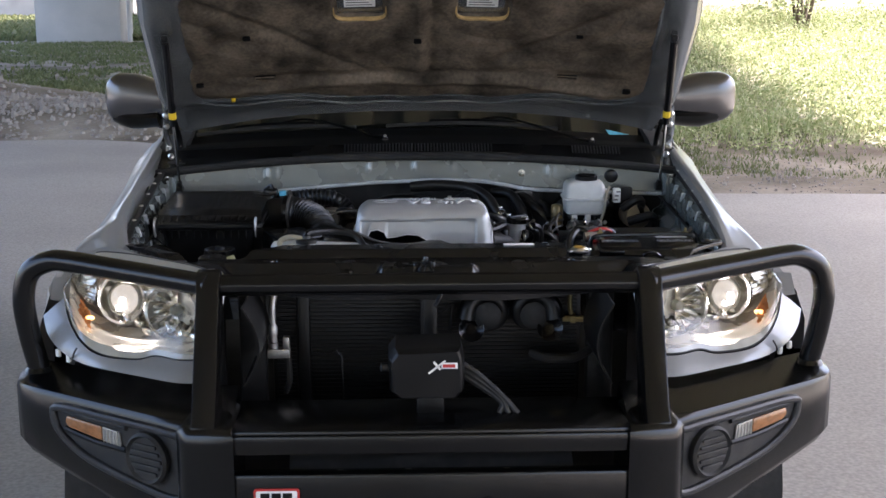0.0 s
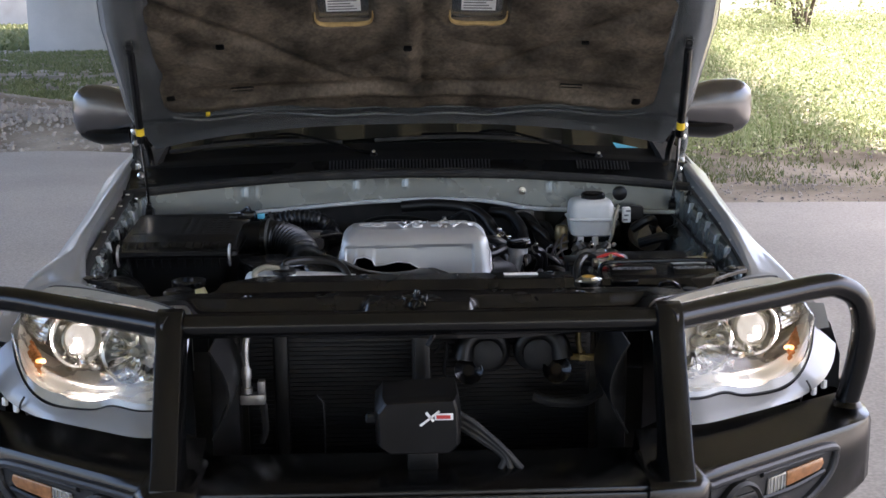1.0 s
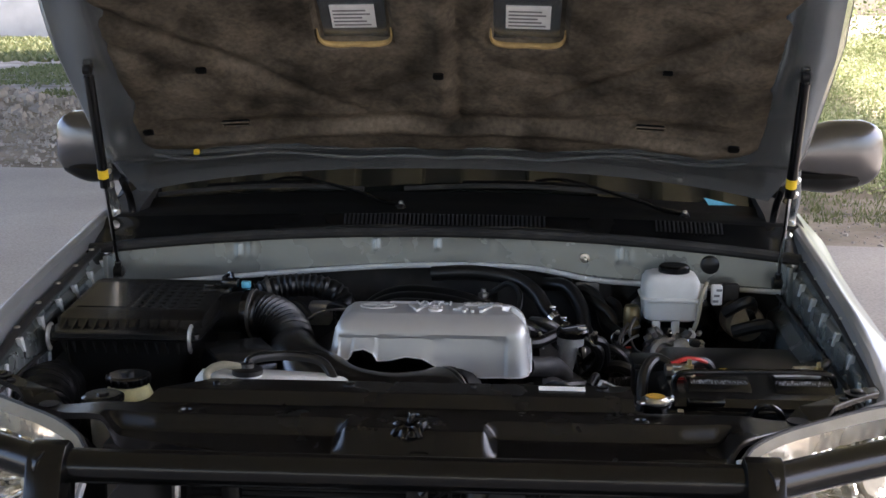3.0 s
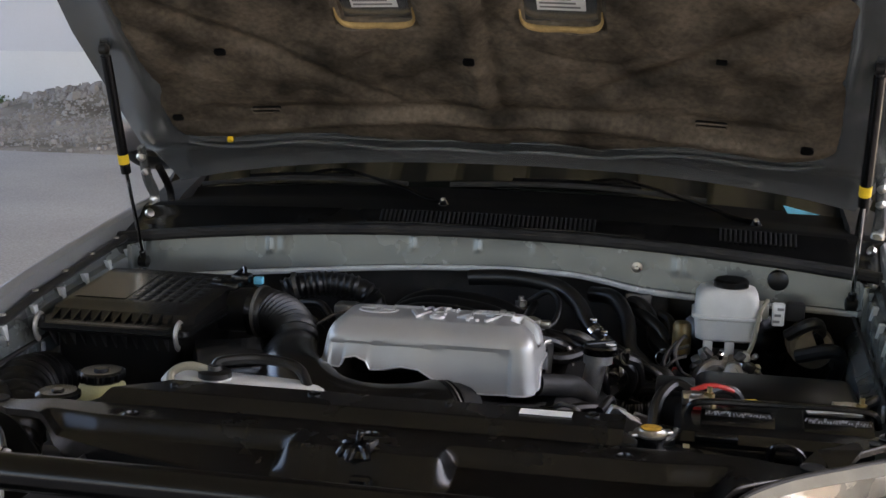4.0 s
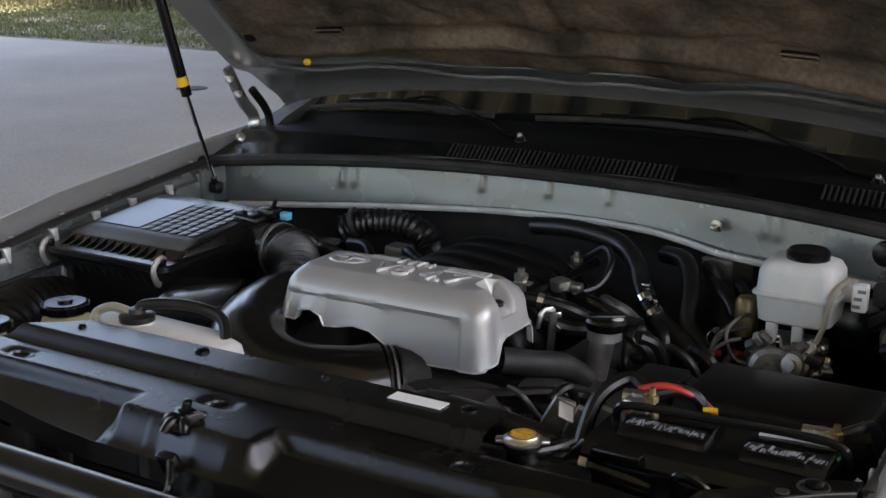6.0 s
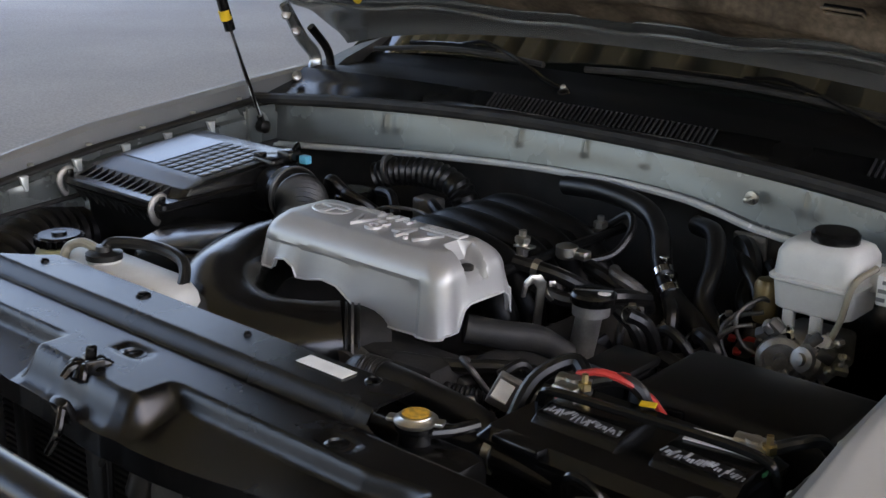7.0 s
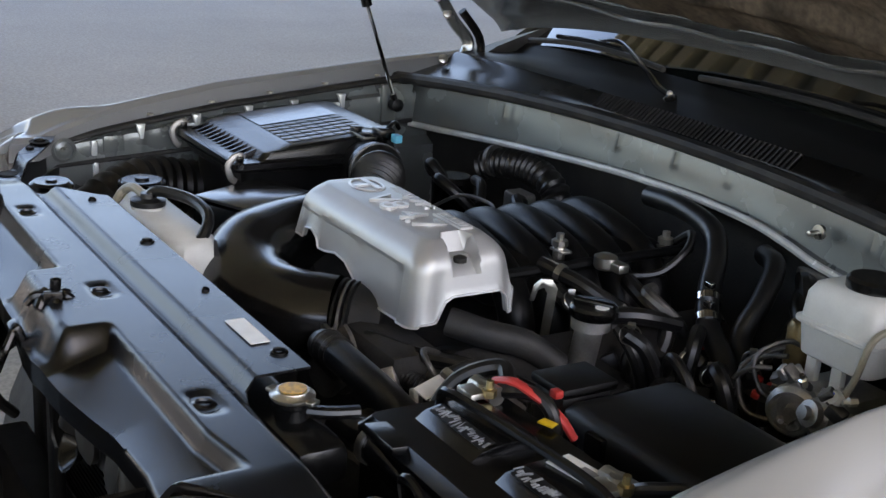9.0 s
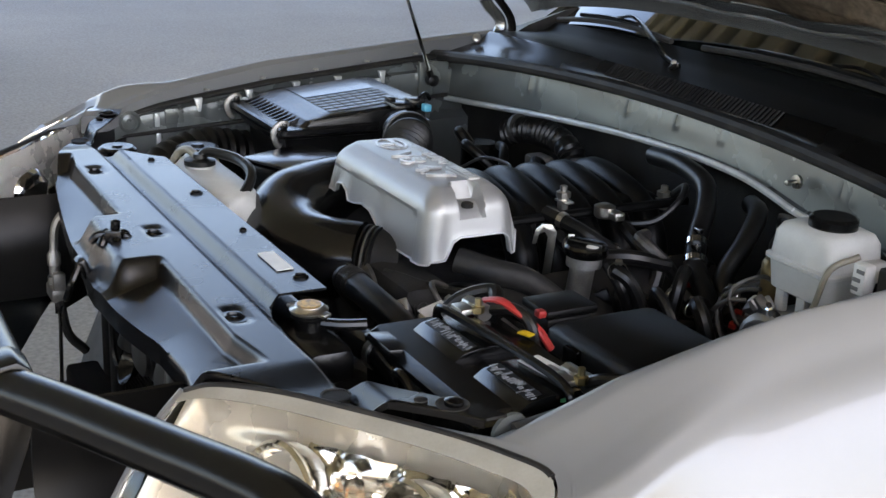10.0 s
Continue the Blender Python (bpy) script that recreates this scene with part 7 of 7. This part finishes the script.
for x in (0.445, 0.485):
    part("foot", span((x, 3.592, 1.018), (x + 0.018, 3.604, 1.060), 0.004), TANK, brake)
part("sense_hose", tube([(0.560, 3.62, 1.135), (0.545, 3.585, 1.115), (0.535, 3.575, 1.06), (0.51, 3.57, 1.0)], 0.0045, 8, 6), HOSECLR, brake)
part("master_cylinder", join(box((0.485, 3.62, 1.0), (0.09, 0.09, 0.055), 0.010), lathe([(0.0, 0), (0.03, 0), (0.034, 0.006), (0.034, 0.036), (0.028, 0.044), (0.024, 0.044), (0.022, 0.030), (0.010, 0.030), (0.009, 0.046), (0, 0.047)], (0.452, 3.59, 0.995), 22, (90, 0, 25)), lathe([(0.018, 0), (0.022, 0.01), (0.022, 0.03), (0.017, 0.034), (0.017, 0.044), (0.009, 0.046), (0.009, 0.054), (0, 0.055)], (0.51, 3.585, 1.00), 16, (75, 0, -10))), ALU, brake, "cast aluminium master cylinder")
rng = random.Random(5)
for k in range(26):
    q = (0.425 + rng.uniform(0, 0.125), 3.565 + rng.uniform(-0.008, 0.02), 0.965 + rng.uniform(0, 0.075))
    if k % 2:
        part("valve_bolt", lathe([(0.006, 0), (0.006, 0.010), (0.0035, 0.012), (0.0035, 0.018), (0, 0.018)], q, 6, (rng.uniform(20, 100), 0, rng.uniform(-50, 50))), STEEL if k % 3 else CHROME, brake)
    else:
        part("valve_boss", box(q, (rng.uniform(0.010, 0.024), rng.uniform(0.012, 0.022), rng.uniform(0.008, 0.020)), 0.003, (rng.uniform(0, 60), rng.uniform(0, 60), rng.uniform(0, 90))), ALU if k % 4 else DARKALU, brake)
part("blue_cap", lathe([(0.011, 0), (0.011, 0.012), (0.008, 0.016), (0, 0.016)], (0.522, 3.572, 1.030), 14, (60, 0, 0)), TANK, brake)
part("cap_spot", box((0.520, 3.560, 1.042), (0.006, 0.003, 0.004), 0.001, (60, 0, 0)), BLUEDK, brake)
for k, pts in enumerate(([(0.45, 3.57, 0.99), (0.41, 3.56, 1.0), (0.395, 3.56, 1.04), (0.41, 3.60, 1.06), (0.42, 3.63, 1.04)], [(0.46, 3.57, 0.97), (0.40, 3.55, 0.97), (0.375, 3.56, 1.02), (0.40, 3.62, 1.05)], [(0.52, 3.57, 0.98), (0.55, 3.55, 0.965), (0.62, 3.55, 0.97), (0.68, 3.56, 0.96)])):
    part("brake_pipe", tube(pts, 0.0035, 8, 6), DARKALU, brake)
part("red_plug", box((0.40, 3.60, 0.985), (0.02, 0.02, 0.025), 0.004), RED, brake)
boost = thing("brake_booster", (0.585, 3.70, 0.90), "black brake booster drum and relay by the bulkhead", "brake booster")
part("drum", lathe([(0, 0), (0.09, 0), (0.11, 0.015), (0.11, 0.06), (0.08, 0.085), (0.03, 0.09), (0, 0.09)], (0.50, 3.78, 1.0), 28, (90, 0, 0)), GLOSSBLK, boost)
part("relay", box((0.580, 3.61, 1.112), (0.022, 0.020, 0.042), 0.003), WHITE, boost, "white plastic connector")
part("relay_base", box((0.612, 3.63, 1.115), (0.035, 0.025, 0.035), 0.005), DIRTY, boost)
part("actuator_drum", join(lathe([(0, 0), (0.036, 0), (0.040, 0.006), (0.040, 0.070), (0.036, 0.076), (0.018, 0.080), (0, 0.080)], (0.640, 3.70, 1.045), 26, (90, 0, 8)), *[lathe([(0.0405, q), (0.042, q + 0.002), (0.0405, q + 0.004)], (0.640, 3.70, 1.045), 26, (90, 0, 8), False) for q in (0.02, 0.05)]), TANDRUM, boost, "dull tan metal actuator drum")
for k, x in enumerate((0.575, 0.577, 0.582)):
    part("relay_slot", box((x + 0.0015, 3.5992, 1.100 + 0.012 * k), (0.012, 0.002, 0.005)), GREY, boost)
rng = random.Random(8)
for k in range(5):
    q = (rng.uniform(0.57, 0.70), rng.uniform(3.60, 3.68), rng.uniform(1.0, 1.10))
    part("plug", box(q, (rng.uniform(0.010, 0.022), rng.uniform(0.010, 0.02), rng.uniform(0.010, 0.03)), 0.003, (rng.uniform(-30, 30), rng.uniform(-30, 30), rng.uniform(0, 90))), (GLOSSBLK, DARKALU, DIRTY)[k % 3], boost)
for pts, r in (([(0.60, 3.62, 1.07), (0.64, 3.60, 1.10), (0.66, 3.63, 1.08), (0.66, 3.66, 1.0)], 0.012), ([(0.62, 3.62, 1.03), (0.68, 3.60, 1.05), (0.70, 3.64, 1.02), (0.69, 3.68, 0.95)], 0.014)):
    part("loom", tube(pts, r, 10, 6), HOSE, boost)
part("grommet", lathe([(0.022, 0), (0.020, 0.01), (0.012, 0.014), (0, 0.014)], (0.585, 3.745, 1.15), 18, (90, 0, 0)), HOSE, boost)

# battery, fuse box
batt = thing("battery", (0.54, 3.06, 0.87), "black car battery with worn printed labels and hold-down strap", "battery")
part("case", span((0.405, 2.985, 0.87), (0.675, 3.150, 1.060), 0.006), GLOSSBLK, batt)
part("lid", loft([[Vector((x, y, z)) for x, y in rect(0.402 + d, 2.982 + d, 0.678 - d, 3.153 - d, 0.008)] for z, d in ((1.060, 0), (1.066, 0), (1.070, 0.004), (1.078, 0.010))]), GLOSSBLK, batt)
for x0, x1 in ((0.440, 0.545), (0.585, 0.682)):
    cpl = part("cell_cover", prism([(3.026, 1.076), (3.040, 1.086), (3.062, 1.090), (3.105, 1.090), (3.112, 1.076)], x1 - x0, Matrix(((0, 0, 1, x0), (1, 0, 0, 0), (0, 1, 0, 0), (0, 0, 0, 1))), 0.002), GLOSSBLK, batt)
    tilt = pose((x0 + x1) / 2, 3.051, 1.0884, 10.3, 0, 0)
    rng = random.Random(int(x0 * 1000))
    part("worn_label", moved(box((0, 0, 0), (x1 - x0 - 0.012, 0.018, 0.0008)), tilt), PLASTIC, cpl, "worn black label with silver print")
    for k in range(22):
        part("print_stroke", moved(box((-0.044 + 0.0042 * k + rng.uniform(-0.001, 0.001), rng.uniform(-0.004, 0.004), 0.0004), (rng.uniform(0.0012, 0.0040), rng.uniform(0.004, 0.014), 0.0008), 0, (0, 0, rng.uniform(-35, 15))), tilt), WORN, cpl)
part("paper_label", box((0.628, 3.100, 1.0912), (0.075, 0.030, 0.0008), 0, (0, 0, 8)), WHITE, batt, "scuffed white label")
part("label_field", box((0.635, 3.102, 1.0919), (0.034, 0.016, 0.0006), 0, (0, 0, 8)), GREY, batt)
part("vent_plate", box((0.462, 3.008, 1.072), (0.060, 0.070, 0.010), 0.003, (-6, 0, 0)), GLOSSBLK, batt)
part("green_eye", lathe([(0.012, 0), (0.012, 0.004), (0, 0.005)], (0.672, 3.085, 1.080), 14), GREEN, batt)
for x, y, m_ in ((0.432, 3.118, RED), (0.652, 3.118, STEEL)):
    part("terminal", join(lathe([(0.011, 0), (0.009, 0.020), (0, 0.02)], (x, y, 1.078), 14), tube([(x - 0.02, y, 1.088), (x + 0.018, y + 0.004, 1.088)], 0.011, 10, curve=False), box((x + 0.005, y - 0.02, 1.090), (0.03, 0.02, 0.014), 0.003)), STEEL, batt, "greyish battery terminal clamp")
    part("terminal_nut", lathe([(0.008, 0), (0.008, 0.008), (0.004, 0.009), (0.004, 0.018), (0, 0.018)], (x + 0.02, y - 0.008, 1.092), 6), BRASS, batt)
part("terminal_boot", join(tube([(0.425, 3.136, 1.094), (0.453, 3.141, 1.102), (0.482, 3.150, 1.096), (0.501, 3.168, 1.077), (0.511, 3.180, 1.056)], [0.007, 0.0075, 0.0065, 0.007, 0.0065], 10, 6, flat=0.7), box((0.445, 3.098, 1.084), (0.04, 0.018, 0.012), 0.004)), RED, batt, "red positive terminal cover")
part("cable", tube([(0.44, 3.13, 1.090), (0.475, 3.15, 1.097), (0.50, 3.16, 1.075), (0.505, 3.165, 1.0)], 0.008, 10, 6), HOSE, batt)
part("cable", tube([(0.665, 3.12, 1.088), (0.69, 3.13, 1.10), (0.70, 3.17, 1.09), (0.70, 3.22, 1.04)], 0.007, 10, 6), HOSE, batt)
part("cable", tube([(0.43, 3.15, 1.085), (0.40, 3.16, 1.095), (0.375, 3.12, 1.075), (0.37, 3.08, 1.02)], 0.010, 10, 6), HOSE, batt)
part("hold_down", join(tube([(0.418, 3.072, 1.060), (0.424, 3.070, 1.090), (0.440, 3.068, 1.099), (0.480, 3.072, 1.100), (0.56, 3.080, 1.099), (0.64, 3.085, 1.099), (0.685, 3.085, 1.094), (0.695, 3.085, 1.072)], 0.0052, 8, 6)), GLOSSBLK, batt, "black hold-down strap")
part("strap_clip", join(tube([(0.535, 2.965, 1.045), (0.54, 2.958, 1.075), (0.56, 2.958, 1.078), (0.58, 2.962, 1.06), (0.575, 2.968, 1.03)], 0.005, 8, 5), box((0.556, 2.972, 1.05), (0.05, 0.012, 0.03), 0.004)), GLOSSBLK, batt)
part("yellow_tag", box((0.515, 3.140, 1.084), (0.018, 0.012, 0.002), 0.0005, (0, 0, 20)), YELLOW, batt)
fuse = thing("fuse_box", (0.58, 3.34, 0.93), "black fuse box with a wide flat lid", "fuse box")
part("body", span((0.445, 3.235, 0.90), (0.685, 3.375, 1.035), 0.010), PLASTIC, fuse)
part("lid", loft([[Vector((x, y, z)) for x, y in rect(0.434 + d, 3.222 + d, 0.692 - d, 3.388 - d, 0.010)] for z, d in ((1.022, -0.002), (1.048, 0.0), (1.056, 0.006), (1.060, 0.014))]), PLASTIC, fuse)
part("lid_rim", span((0.430, 3.27, 1.020), (0.436, 3.35, 1.044), 0.002), GLOSSBLK, fuse)
part("lid_catch", box((0.50, 3.219, 1.035), (0.03, 0.012, 0.026), 0.004), GLOSSBLK, fuse)
rel = thing("relay_box", (0.42, 3.24, 0.98), "small black relay box beside the fuse box", "relay box")
part("body", span((0.372, 3.228, 0.96), (0.428, 3.300, 1.055), 0.006), PLASTIC, rel)
part("lid", span((0.368, 3.224, 1.055), (0.432, 3.304, 1.068), 0.005), PLASTIC, rel)
part("red_tag", box((0.440, 3.208, 1.072), (0.014, 0.012, 0.010), 0.003), RED, rel)
part("loom", tube([(0.40, 3.20, 1.0), (0.37, 3.17, 1.01), (0.35, 3.16, 0.98), (0.34, 3.18, 0.92)], 0.012, 10, 5, ribs=0.0014, pitch=0.006), HOSE, rel)
part("hose_label", box((0.335, 3.115, 1.052), (0.02, 0.05, 0.002), 0.0005, (0, 25, 25)), WHITE, rel, "white tag on the hose")
